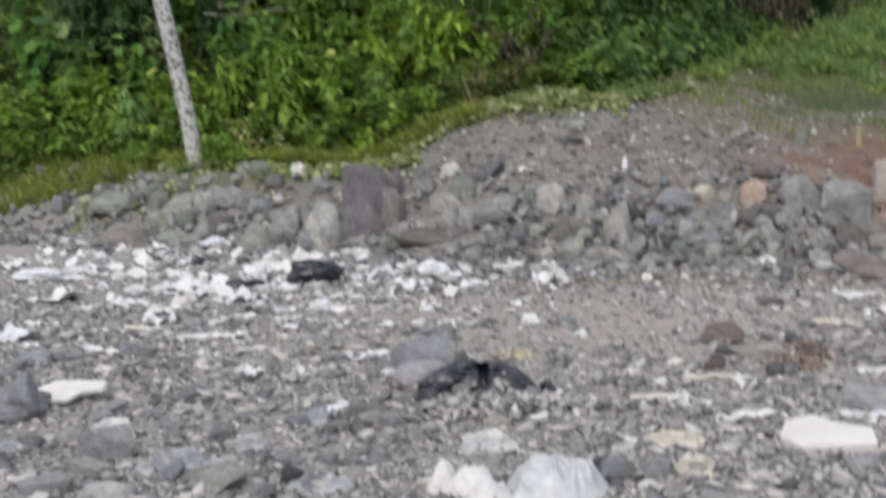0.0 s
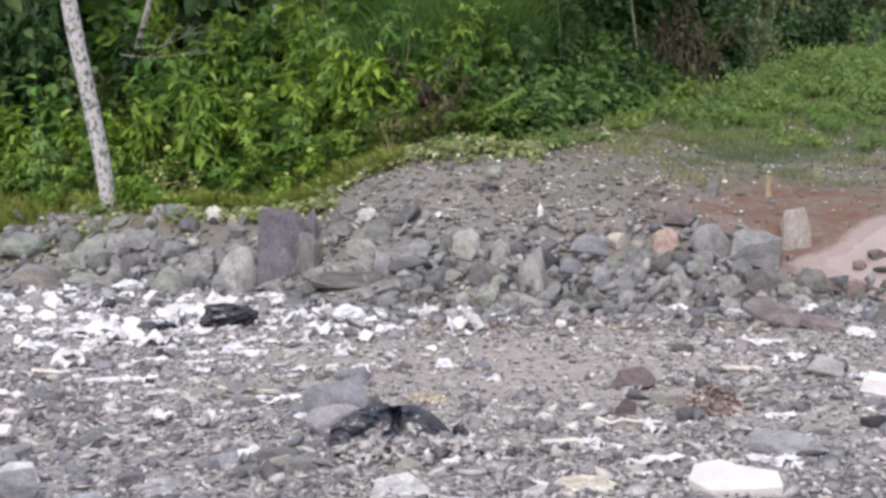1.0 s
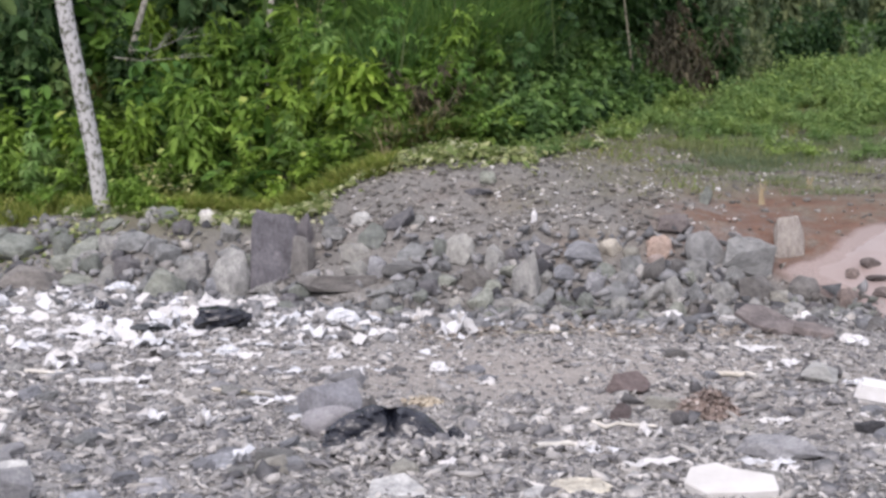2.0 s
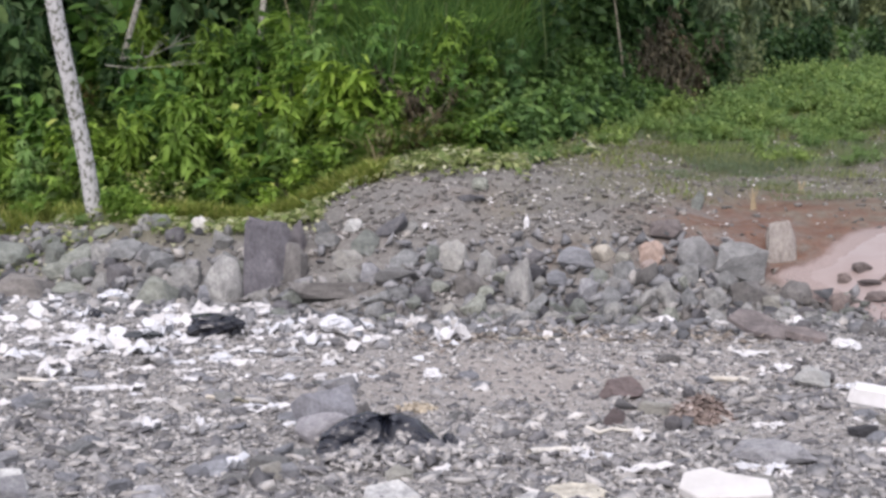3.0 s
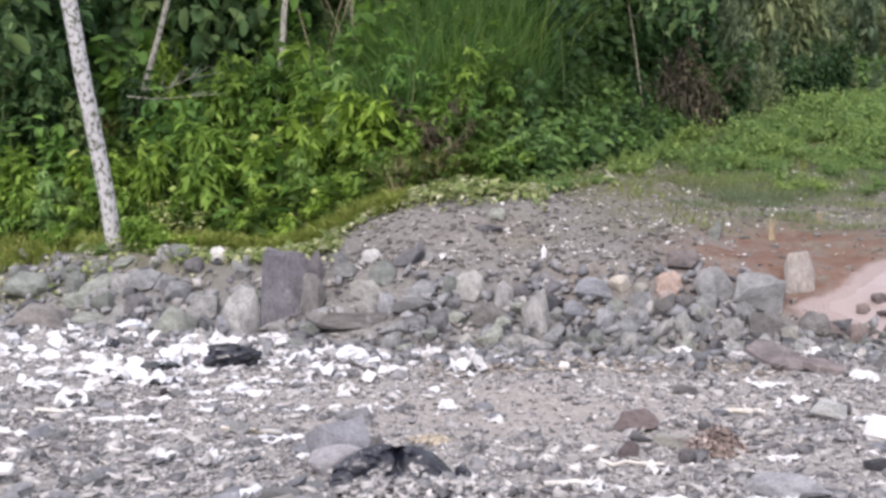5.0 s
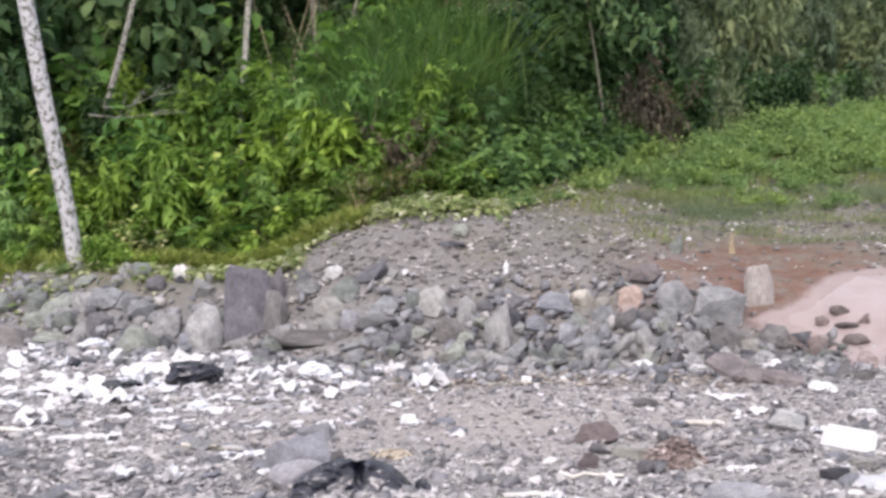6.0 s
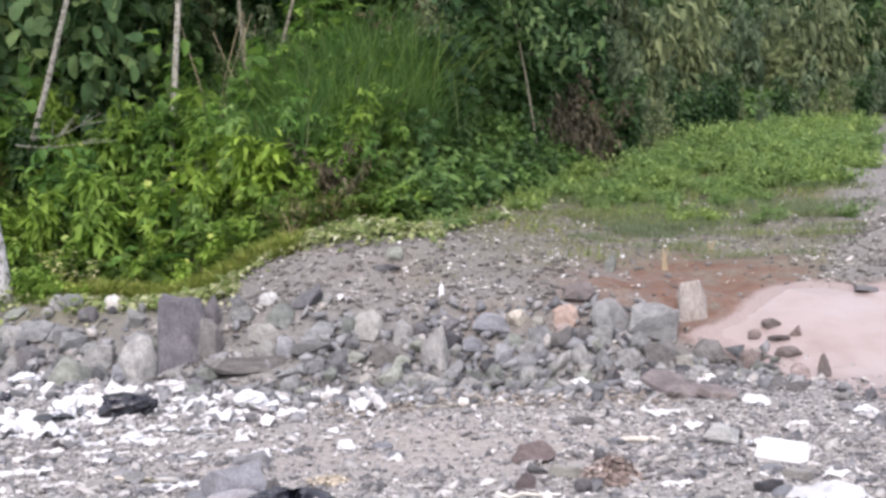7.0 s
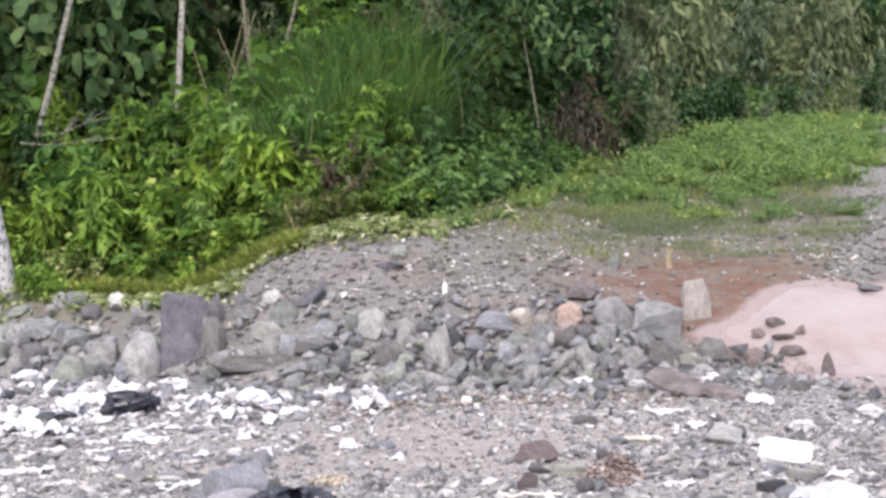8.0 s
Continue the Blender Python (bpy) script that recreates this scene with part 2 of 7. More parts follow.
def ground_material():
    """Grey crushed gravel, sandy dirt, red soil and grassy soil by the zones of the land."""
    m, t, b = material("gravelly_ground", 0.92)
    co = t.nodes.new("ShaderNodeNewGeometry").outputs["Position"]
    zone = t.nodes.new("ShaderNodeAttribute")
    zone.attribute_name = "zone"
    split = t.nodes.new("ShaderNodeSeparateColor")
    t.links.new(zone.outputs["Color"], split.inputs[0])
    vor = node(t, "ShaderNodeTexVoronoi", Scale=34.0, Randomness=1.0)
    t.links.new(co, vor.inputs["Vector"])
    pebble = ramp(t, vor.outputs["Color"], [(0.0, (0.12, 0.125, 0.13)), (0.5, (0.24, 0.24, 0.24)), (1.0, (0.42, 0.42, 0.42))])
    big = noise_of(t, co, 0.9, 6, 0.65)
    mid = noise_of(t, co, 7.0, 6, 0.7)
    fine = noise_of(t, co, 60.0, 4, 0.7)
    grit = mixed(t, 0.55, ramp(t, mid, [(0.3, (0.165, 0.16, 0.156)), (0.7, (0.325, 0.315, 0.303))]), pebble)
    grit = mixed(t, ramp(t, big, [(0.4, (0, 0, 0)), (0.7, (0.5, 0.5, 0.5))]), grit, (0.27, 0.25, 0.225))
    sand = mixed(t, 0.5, ramp(t, mid, [(0.3, (0.265, 0.228, 0.197)), (0.7, (0.41, 0.358, 0.315))]), pebble)
    red = ramp(t, mid, [(0.3, (0.095, 0.05, 0.034)), (0.7, (0.178, 0.096, 0.064))])
    green = ramp(t, mid, [(0.3, (0.08, 0.078, 0.047)), (0.7, (0.162, 0.155, 0.1))])
    coarse = t.nodes.new("ShaderNodeAttribute")
    coarse.attribute_name = "coarse"
    broken = mixed(t, 0.3, ramp(t, mid, [(0.3, (0.085, 0.08, 0.073)), (0.7, (0.185, 0.173, 0.155))]), pebble)
    grit = mixed(t, coarse.outputs["Fac"], grit, broken)
    base = mixed(t, split.outputs[2], grit, sand)
    base = mixed(t, split.outputs[0], base, green)
    patch = ramp(t, noise_of(t, co, 2.6, 7, 0.75), [(0.36, (0.25, 0.25, 0.25)), (0.56, (1, 1, 1))])
    base = mixed(t, mixed(t, 1.0, split.outputs[1], patch, "MULTIPLY"), base, red)
    base = mixed(t, zone.outputs["Alpha"], base, ramp(t, mid, [(0.3, (0.14, 0.086, 0.07)), (0.7, (0.225, 0.152, 0.13))]))
    clay = ramp(t, mixed(t, 0.6, zone.outputs["Alpha"], mid, "OVERLAY"), [(0.42, (0, 0, 0)), (0.8, (1, 1, 1))])
    base = mixed(t, clay, base, (0.29, 0.237, 0.225))
    base = mixed(t, 0.5, base, ramp(t, fine, [(0.3, (0.55, 0.55, 0.55)), (0.7, (1.3, 1.3, 1.3))]), "MULTIPLY")
    t.links.new(base, b.inputs["Base Color"])
    bump(t, b, mixed(t, 0.5, mid, vor.outputs["Distance"]), 0.8, 0.03)
    return m


GROUND = ground_material()
STONE = stone_material("grey_broken_stone", (0.175, 0.179, 0.181), (0.405, 0.41, 0.406), (1.3, 1.29, 1.27), low=0.65)
STONE_MOSSY = stone_material("mossy_grey_stone", (0.155, 0.17, 0.153), (0.36, 0.382, 0.345), (1.3, 1.3, 1.26), 0.25, low=0.65)
STONE_DARK = stone_material("dark_slate_stone", (0.085, 0.085, 0.095), (0.2, 0.197, 0.207), (1.1, 1.1, 1.1))
STONE_PALE = stone_material("pale_stone", (0.28, 0.278, 0.265), (0.46, 0.455, 0.43), (1.1, 1.1, 1.05))
STONE_RED = stone_material("reddish_stone", (0.40, 0.29, 0.235), (0.60, 0.46, 0.385), (1.05, 1.0, 1.0), low=0.9)
STONE_SLATE = stone_material("smooth_slate", (0.215, 0.22, 0.238), (0.37, 0.378, 0.405), (1.18, 1.18, 1.18), low=0.85)
STONE_MID = stone_material("smooth_purple_slate", (0.255, 0.253, 0.275), (0.37, 0.368, 0.4), (1.05, 1.05, 1.05), low=0.95)
STONE_BLOCK = stone_material("weathered_purple_slate", (0.105, 0.1, 0.111), (0.22, 0.211, 0.229), (1.05, 1.05, 1.05), low=0.9)
STONE_PINK = stone_material("mud_smeared_stone", (0.36, 0.28, 0.25), (0.56, 0.46, 0.42), (1.05, 1.0, 1.0))
STONE_PURPLE = stone_material("dull_purple_stone", (0.15, 0.115, 0.11), (0.27, 0.215, 0.21), (1.1, 1.1, 1.1))
STONE_WET = stone_material("mud_stained_stone", (0.14, 0.112, 0.102), (0.28, 0.231, 0.217), (1.82, 1.82, 1.89))
STONE_TAN = stone_material("pale_tan_stone", (0.54, 0.485, 0.395), (0.72, 0.665, 0.575), (1.05, 1.03, 1.0), low=0.9)
STONE_CHALK = stone_material("chalky_stone", (0.48, 0.48, 0.465), (0.67, 0.67, 0.65), (1.05, 1.05, 1.03), low=0.9)
STONE_COOL = stone_material("cool_grey_flat_stone", (0.31, 0.32, 0.328), (0.45, 0.462, 0.468), (1.1, 1.1, 1.1), low=0.9)
STONE_CREAM = stone_material("cream_flat_stone", (0.34, 0.325, 0.28), (0.52, 0.505, 0.445), (1.1, 1.09, 1.05), low=0.85)
STONE_SOILED = stone_material("soil_stained_stone", (0.28, 0.255, 0.235), (0.43, 0.4, 0.375), (1.05, 1.05, 1.05), low=0.95)
STONE_BOULDER = stone_material("dull_grey_boulder", (0.2, 0.2, 0.197), (0.34, 0.34, 0.335), (1.05, 1.05, 1.05), low=0.95)
STONE_DUN = stone_material("dun_grey_stone", (0.13, 0.125, 0.121), (0.25, 0.24, 0.233), (1.15, 1.14, 1.13), low=0.75)
STONE_BROWN = stone_material("brown_slab_stone", (0.112, 0.097, 0.096), (0.205, 0.18, 0.177), (1.1, 1.1, 1.1))
GRAVEL = island_stones("crushed_gravel", [(0.0, (0.0803, 0.0803, 0.0856)), (0.25, (0.177, 0.177, 0.187)), (0.6, (0.31, 0.305, 0.3)), (0.9, (0.425, 0.414, 0.402)), (1.0, (0.58, 0.57, 0.56))])
RUBBLE = island_stones("bank_rubble", [(0.0, (0.0759, 0.0806, 0.0881)), (0.3, (0.169, 0.174, 0.185)), (0.8, (0.27, 0.271, 0.278)), (1.0, (0.38, 0.365, 0.344))])
SLOPE_STONES = island_stones("slope_gravel", [(0.0, (0.075, 0.073, 0.069)), (0.3, (0.14, 0.134, 0.126)), (0.75, (0.22, 0.21, 0.196)), (0.93, (0.34, 0.325, 0.3)), (1.0, (0.62, 0.6, 0.57))])
WEED = leaf_material("weed_leaves", [(0.0, (0.11, 0.2, 0.035)), (0.5, (0.2, 0.33, 0.055)), (0.98, (0.285, 0.43, 0.085)), (1.0, (0.4, 0.45, 0.15))])
# shade under the thicket is put into these dark greens
UNDER_SHADE_LEAF = leaf_material("shade_painted_undergrowth_leaves", [(0.0, (0.036, 0.07, 0.015)), (0.6, (0.072, 0.13, 0.026)), (1.0, (0.14, 0.22, 0.045))])
SOFT_LEAF = leaf_material("soft_green_star_leaves", [(0.0, (0.15, 0.27, 0.085)), (0.6, (0.22, 0.37, 0.12)), (1.0, (0.31, 0.46, 0.17))], 0.7, 0.5)
STRAW_LEAF = leaf_material("hanging_straw_blades", [(0.0, (0.16, 0.12, 0.06)), (0.5, (0.30, 0.25, 0.12)), (1.0, (0.48, 0.43, 0.26))], 0.8, 0.3)
BROAD = leaf_material("broad_leaves", [(0.0, (0.0658, 0.143, 0.0356)), (0.5, (0.118, 0.246, 0.0535)), (1.0, (0.223, 0.375, 0.0832))], 0.55)
DEEP_LEAF = leaf_material("deep_green_leaves", [(0.0, (0.055, 0.115, 0.04)), (0.5, (0.095, 0.185, 0.058)), (1.0, (0.165, 0.285, 0.095))])
FAR_LEAF = leaf_material("forest_leaves", [(0.0, (0.075, 0.108, 0.06)), (0.6, (0.155, 0.203, 0.112)), (1.0, (0.25, 0.3, 0.17))])
BLADE = leaf_material("grass_blades", [(0.0, (0.095, 0.15, 0.035)), (0.6, (0.19, 0.265, 0.068)), (0.93, (0.285, 0.34, 0.1)), (1.0, (0.45, 0.36, 0.18))])
FRINGE_BLADE = leaf_material("yellow_green_grass", [(0.0, (0.17, 0.235, 0.055)), (0.6, (0.27, 0.34, 0.085)), (1.0, (0.42, 0.42, 0.16))])
DEBRIS = leaf_material("grey_brown_debris", [(0.0, (0.15, 0.13, 0.125)), (0.6, (0.27, 0.245, 0.235)), (1.0, (0.42, 0.39, 0.375))], 0.85, 0.08)
THIN_BLADE = leaf_material("thin_dull_grass", [(0.0, (0.145, 0.155, 0.085)), (0.6, (0.205, 0.215, 0.125)), (1.0, (0.34, 0.315, 0.215))])
LOW_LEAF = leaf_material("low_bush_leaves", [(0.0, (0.165, 0.265, 0.085)), (0.6, (0.225, 0.34, 0.115)), (1.0, (0.3, 0.415, 0.165))], 0.7, 0.5)
GROUNDCOVER = leaf_material("yellow_green_groundcover", [(0.0, (0.16, 0.22, 0.07)), (0.45, (0.31, 0.36, 0.13)), (0.75, (0.5, 0.5, 0.25)), (1.0, (0.74, 0.7, 0.52))])
CANE = leaf_material("cane_blades", [(0.0, (0.075, 0.155, 0.045)), (0.6, (0.145, 0.265, 0.08)), (0.95, (0.23, 0.36, 0.115)), (1.0, (0.405, 0.354, 0.252))])
# near-black greens: the wood's inner shade is put into the leaf colour
SHADE_LEAF = leaf_material("shade_painted_wood_leaves", [(0.0, (0.018, 0.046, 0.017)), (0.6, (0.042, 0.095, 0.034)), (1.0, (0.09, 0.165, 0.065))])
DULL_LEAF = leaf_material("dull_olive_leaves", [(0.0, (0.21, 0.259, 0.151)), (0.6, (0.259, 0.315, 0.178)), (1.0, (0.332, 0.371, 0.23))], 0.8, 0.5)
OLIVE_LEAF = leaf_material("olive_round_leaves", [(0.0, (0.085, 0.16, 0.07)), (0.6, (0.16, 0.26, 0.1)), (1.0, (0.3, 0.41, 0.16))])
DRY = leaf_material("dry_brown_leaves", [(0.0, (0.04, 0.033, 0.021)), (0.6, (0.09, 0.073, 0.046)), (1.0, (0.2, 0.165, 0.11))], 0.8, 0.2)
DRY_TAN = leaf_material("tan_dry_leaves", [(0.0, (0.42, 0.355, 0.28)), (0.6, (0.57, 0.495, 0.41)), (1.0, (0.7, 0.63, 0.54))], 0.8, 0.2)
DRY_DULL = leaf_material("dull_reddish_dry_leaves", [(0.0, (0.25, 0.175, 0.15)), (0.6, (0.41, 0.305, 0.27)), (1.0, (0.57, 0.455, 0.41))], 0.85, 0.08)
WHITE_PLASTIC = sheet_material("soiled_white_plastic", [(0.2, (0.37, 0.355, 0.345)), (0.45, (0.6, 0.6, 0.612)), (0.8, (0.71, 0.71, 0.732))], 0.6, 0.0, 9.0)
CLEAR_PLASTIC = sheet_material("milky_plastic_film", [(0.25, (0.5, 0.5, 0.5)), (0.7, (0.76, 0.77, 0.78))], 0.3, 0.3, 3.0)
BLACK_PLASTIC = sheet_material("black_plastic_film", [(0.4, (0.010, 0.012, 0.02)), (0.55, (0.02, 0.023, 0.035)), (0.7, (0.045, 0.05, 0.068))], 0.26, 0.0, 2.2, 0.6, 0.006)

DARK_CLOTH = sheet_material("dark_soiled_cloth", [(0.3, (0.03, 0.035, 0.04)), (0.75, (0.09, 0.10, 0.11))], 0.9)
WHITE_BITS = island_stones("white_litter_bits", [(0.0, (0.357, 0.34, 0.331)), (0.4, (0.612, 0.603, 0.6)), (1.0, (0.731, 0.731, 0.748))], 0.5)
STRAW = sheet_material("dry_straw", [(0.3, (0.28, 0.22, 0.13)), (0.7, (0.46, 0.38, 0.25))], 0.8, 0.0, 14.0)
DRIFTWOOD = sheet_material("bleached_wood", [(0.3, (0.42, 0.39, 0.34)), (0.7, (0.72, 0.69, 0.63))], 0.8, 0.0, 14.0)
FOAM = sheet_material("white_foam", [(0.25, (0.56, 0.552, 0.543)), (0.6, (0.685, 0.685, 0.695))], 0.6)


def bark_material(name, pale, dark):
    m, t, b = material(name, 0.85)
    co = t.nodes.new("ShaderNodeTexCoord").outputs["Object"]
    stretch = t.nodes.new("ShaderNodeMapping")
    stretch.inputs["Scale"].default_value = (1, 1, 0.7)
    t.links.new(co, stretch.inputs[0])
    lichen = noise_of(t, stretch.outputs[0], 20.0, 5, 0.6)
    base = ramp(t, lichen, [(0.39, dark), (0.46, tuple(0.62 * v for v in pale)), (0.51, pale)])
    base = mixed(t, 0.6, base, ramp(t, noise_of(t, co, 60.0, 3), [(0.3, (0.65, 0.65, 0.65)), (0.7, (1.2, 1.2, 1.2))]), "MULTIPLY")
    t.links.new(base, b.inputs["Base Color"])
    bump(t, b, lichen, 0.6, 0.02)
    return m


BARK = bark_material("pale_lichen_bark", (0.47, 0.47, 0.475), (0.09, 0.10, 0.06))
BARK_THIN = bark_material("thin_grey_bark", (0.36, 0.35, 0.30), (0.12, 0.12, 0.08))
BARK_DARK = bark_material("grey_bark", (0.20, 0.19, 0.14), (0.07, 0.065, 0.045))
STEM = bark_material("green_stems", (0.10, 0.14, 0.05), (0.05, 0.07, 0.02))


def mud_material():
    m, t, b = material("pale_pink_wet_clay", 0.35)
    co = t.nodes.new("ShaderNodeNewGeometry").outputs["Position"]
    n = noise_of(t, co, 1.4, 6, 0.6)
    base = ramp(t, n, [(0.3, (0.23, 0.175, 0.16)), (0.5, (0.29, 0.237, 0.225)), (0.75, (0.31, 0.262, 0.255))])
    t.links.new(base, b.inputs["Base Color"])
    bump(t, b, noise_of(t, co, 6.0, 5), 0.25, 0.02)
    return m


MUD = mud_material()


# ---- the ground ----
def spaced(lo, hi, step, far):
    mid = np.arange(lo, hi + step / 2, step)
    out, d = [], step
    while not out or out[-1] < far:
        d *= 1.35
        out.append((out[-1] if out else 0) + d)
    out = np.array(out)
    return np.concatenate([lo - out[::-1], mid, hi + out])


def build_ground():
    gx, gy = spaced(-9, 13, 0.11, 1500), spaced(3.5, 34, 0.11, 1500)
    X, Y = np.meshgrid(gx, gy)
    x, y = X.ravel(), Y.ravel()
    z = height(x, y)
    nx, ny = len(gx), len(gy)
    i = (np.arange(ny - 1)[:, None] * nx + np.arange(nx - 1)[None]).ravel()
    tri = np.concatenate([np.stack([i, i + 1, i + nx + 1], 1), np.stack([i, i + nx + 1, i + nx], 1)])
    me = mesh_from("ground", np.stack([x, y, z], 1), tri, True)
    g, r, s = zones(x, y)
    col = me.color_attributes.new("zone", "FLOAT_COLOR", "POINT")
    col.data.foreach_set("color", np.stack([g, r, s, mud_share(x, y)], 1).astype(np.float32).ravel())
    att = me.attributes.new("coarse", "FLOAT", "POINT")
    att.data.foreach_set("value", coarse_share(x, y).astype(np.float32))
    me.materials.append(GROUND)
    return tagged(new("ground", me), "grey gravel yard rising over a stony bank to a wooded hill", "ground", kind="structure")


build_ground()


def build_puddle():
    """Pale pink clay mud that fills a hollow beside the rock bank."""
    cx, cy = MUD_CENTRE
    rings, around = 18, 96
    vs, fs = [(cx, cy, float(height(cx, cy)) + 0.03)], []
    for k in range(1, rings + 1):
        for j in range(around):
            th = 2 * math.pi * j / around
            dx, dy = math.cos(th), math.sin(th)
            edge = 1.04 / float(mud_ratio(cx + dx, cy + dy))
            x, y = cx + edge * dx * k / rings, cy + edge * dy * k / rings
            vs.append((x, y, float(height(x, y)) + 0.03 - 0.05 * (k / rings) ** 3))
    for j in range(around):
        fs.append((0, 1 + j, 1 + (j + 1) % around))
    for k in range(rings - 1):
        for j in range(around):
            p, q = 1 + k * around + j, 1 + k * around + (j + 1) % around
            fs += [(p, p + around, q + around), (p, q + around, q)]
    me = mesh_from("mud", vs, fs, True)
    me.materials.append(MUD)
    return tagged(new("mud", me), "smooth pale pink wet clay mud between stones", "mud", kind="structure")


build_puddle()


# ---- stones ----
def to_unit(bm):
    """Stretches a shape to one metre each way, its base at zero."""
    lo = Vector([min(v.co[i] for v in bm.verts) for i in range(3)])
    hi = Vector([max(v.co[i] for v in bm.verts) for i in range(3)])
    for v in bm.verts:
        for i in range(3):
            v.co[i] = (v.co[i] - lo[i]) / (hi[i] - lo[i]) - (0.5 if i < 2 else 0.0)
    return bm


def rock_bm(seed):
    """An angular broken stone: the hull of points on a squarish ball, its edges worn and its faces uneven.
    The first six are blocky, then four wedges, four rounded ones and slabs."""
    rng = random.Random(seed * 7 + 3)
    kind = 0 if seed < 6 else 1 if seed < 10 else 2 if seed < 14 else 3
    power = (5.0, 3.0, 2.3, 4.0)[kind]
    bm = bmesh.new()
    for _ in range((15, 12, 26, 14)[kind]):
        d = Vector((rng.gauss(0, 1), rng.gauss(0, 1), rng.gauss(0, 1))).normalized()
        d *= rng.uniform(0.86, 1.0) / sum(abs(c) ** power for c in d) ** (1 / power)
        if kind == 1:
            d.x, d.y = d.x * (1 - 0.33 * (d.z + 1)) + 0.25 * d.z, d.y * (1 - 0.25 * (d.z + 1))
        bm.verts.new(d)
    got = bmesh.ops.convex_hull(bm, input=bm.verts[:])
    bmesh.ops.delete(bm, geom=[g for g in got["geom_interior"] if isinstance(g, bmesh.types.BMVert)], context="VERTS")
    bmesh.ops.dissolve_limit(bm, angle_limit=0.38, verts=bm.verts[:], edges=bm.edges[:])
    bmesh.ops.bevel(bm, geom=list(bm.edges), offset=(0.045, 0.04, 0.1, 0.045)[kind], segments=1, affect="EDGES", clamp_overlap=True)
    bmesh.ops.triangulate(bm, faces=bm.faces[:])
    bmesh.ops.subdivide_edges(bm, edges=[e for e in bm.edges if e.calc_length() > 0.5], cuts=2)
    bmesh.ops.triangulate(bm, faces=bm.faces[:])
    off = Vector((rng.uniform(0, 50), rng.uniform(0, 50), rng.uniform(0, 50)))
    for v in bm.verts:
        v.co += v.co.normalized() * (0.1 * noise.noise(v.co * 1.8 + off) + 0.035 * noise.noise(v.co * 5 + off))
    bmesh.ops.recalc_face_normals(bm, faces=bm.faces[:])
    return to_unit(bm)


def hull_shape(seed, points):
    """A shard as bare arrays, for stones by the thousand: the hull of random points."""
    rng = random.Random(seed)
    bm = bmesh.new()
    for _ in range(points):
        bm.verts.new((rng.uniform(-1, 1), rng.uniform(-1, 1), rng.uniform(-1, 1)))
    got = bmesh.ops.convex_hull(bm, input=bm.verts[:])
    bmesh.ops.delete(bm, geom=[g for g in got["geom_interior"] if isinstance(g, bmesh.types.BMVert)], context="VERTS")
    to_unit(bm)
    bmesh.ops.triangulate(bm, faces=bm.faces[:])
    bmesh.ops.recalc_face_normals(bm, faces=bm.faces[:])
    bm.verts.index_update()
    out = np.array([tuple(v.co) for v in bm.verts]), np.array([[v.index for v in f.verts] for f in bm.faces])
    bm.free()
    return out


def block_bm(seed):
    """A squared block with worn edges, base at zero, one metre each way."""
    rng = random.Random(seed)
    bm = bmesh.new()
    bmesh.ops.create_cube(bm, size=1.0)
    for v in bm.verts:
        v.co += Vector((rng.uniform(-0.13, 0.13), rng.uniform(-0.13, 0.13), rng.uniform(-0.09, 0.09)))
    bmesh.ops.bevel(bm, geom=list(bm.edges), offset=0.06, segments=2, affect="EDGES")
    bmesh.ops.triangulate(bm, faces=bm.faces[:])
    bmesh.ops.subdivide_edges(bm, edges=[e for e in bm.edges if e.calc_length() > 0.25], cuts=3)
    bmesh.ops.triangulate(bm, faces=bm.faces[:])
    for v in bm.verts:
        v.co += Vector(noise.noise_vector(v.co * 3 + Vector((seed, 0, 0)))) * 0.04 + Vector(noise.noise_vector(v.co * 8)) * 0.03
        v.co.z += 0.5
    return bm


ROCK_MESHES = {}


def rock_mesh(variant, mat):
    """Stones of one shape and one kind share a mesh."""
    key = (variant, mat.name)
    if key not in ROCK_MESHES:
        bm = block_bm(variant) if variant >= 100 else rock_bm(variant)
        ROCK_MESHES[key] = bm_mesh("stone", bm, 0.16 if variant >= 100 else 0.1)
        ROCK_MESHES[key].materials.append(mat)
    return ROCK_MESHES[key]


def rock(x, y, w, h, mat, label, variant=0, turn=0.0, deep=0.9, sink=0.12, lean=0.0, name="rock", group=""):
    """A stone w wide and h high above the ground, its foot sunk a little."""
    ob = new(name, rock_mesh(variant, mat))
    z = float(height(x, y))
    tall = h / (1 - sink)
    ob.matrix_world = pose(x, y, z - sink * tall, 0, lean, turn) @ Matrix.Diagonal((w, w * deep, tall, 1))
    return tagged(ob, label, "rock", group)


rock(-5.34, 16.33, 0.63, 0.26, STONE_MOSSY, "large mossy boulder at the end of the bank", 10, -5, 0.8, 0.3)
rock(-4.69, 14.84, 0.73, 0.30, STONE_DUN, "brown-grey wedge-shaped boulder in the bank", 7, 3, 0.8, 0.3)
rock(-4.46, 15.56, 0.41, 0.16, STONE_MOSSY, "mossy grey stone in the bank", 12, -22, 0.8, 0.3)
rock(-4.12, 15.27, 0.31, 0.23, STONE_MOSSY, "mossy grey stone in the bank", 3, 15, 0.8, 0.3)
rock(-4.23, 15.12, 0.63, 0.12, STONE_MOSSY, "flat mossy stone wedged in the bank", 15, 26, 0.7, 0.3)
rock(-3.85, 14.96, 0.18, 0.20, STONE_PALE, "pale weathered stone in the bank", 1, -16, 0.8, 0.3)
rock(-4.61, 15.89, 0.25, 0.26, STONE_MOSSY, "mossy grey stone in the bank", 0, -24, 0.8, 0.3)
rock(-4.28, 15.70, 0.40, 0.21, STONE_MOSSY, "mossy grey stone in the bank", 1, -27, 0.8, 0.3)
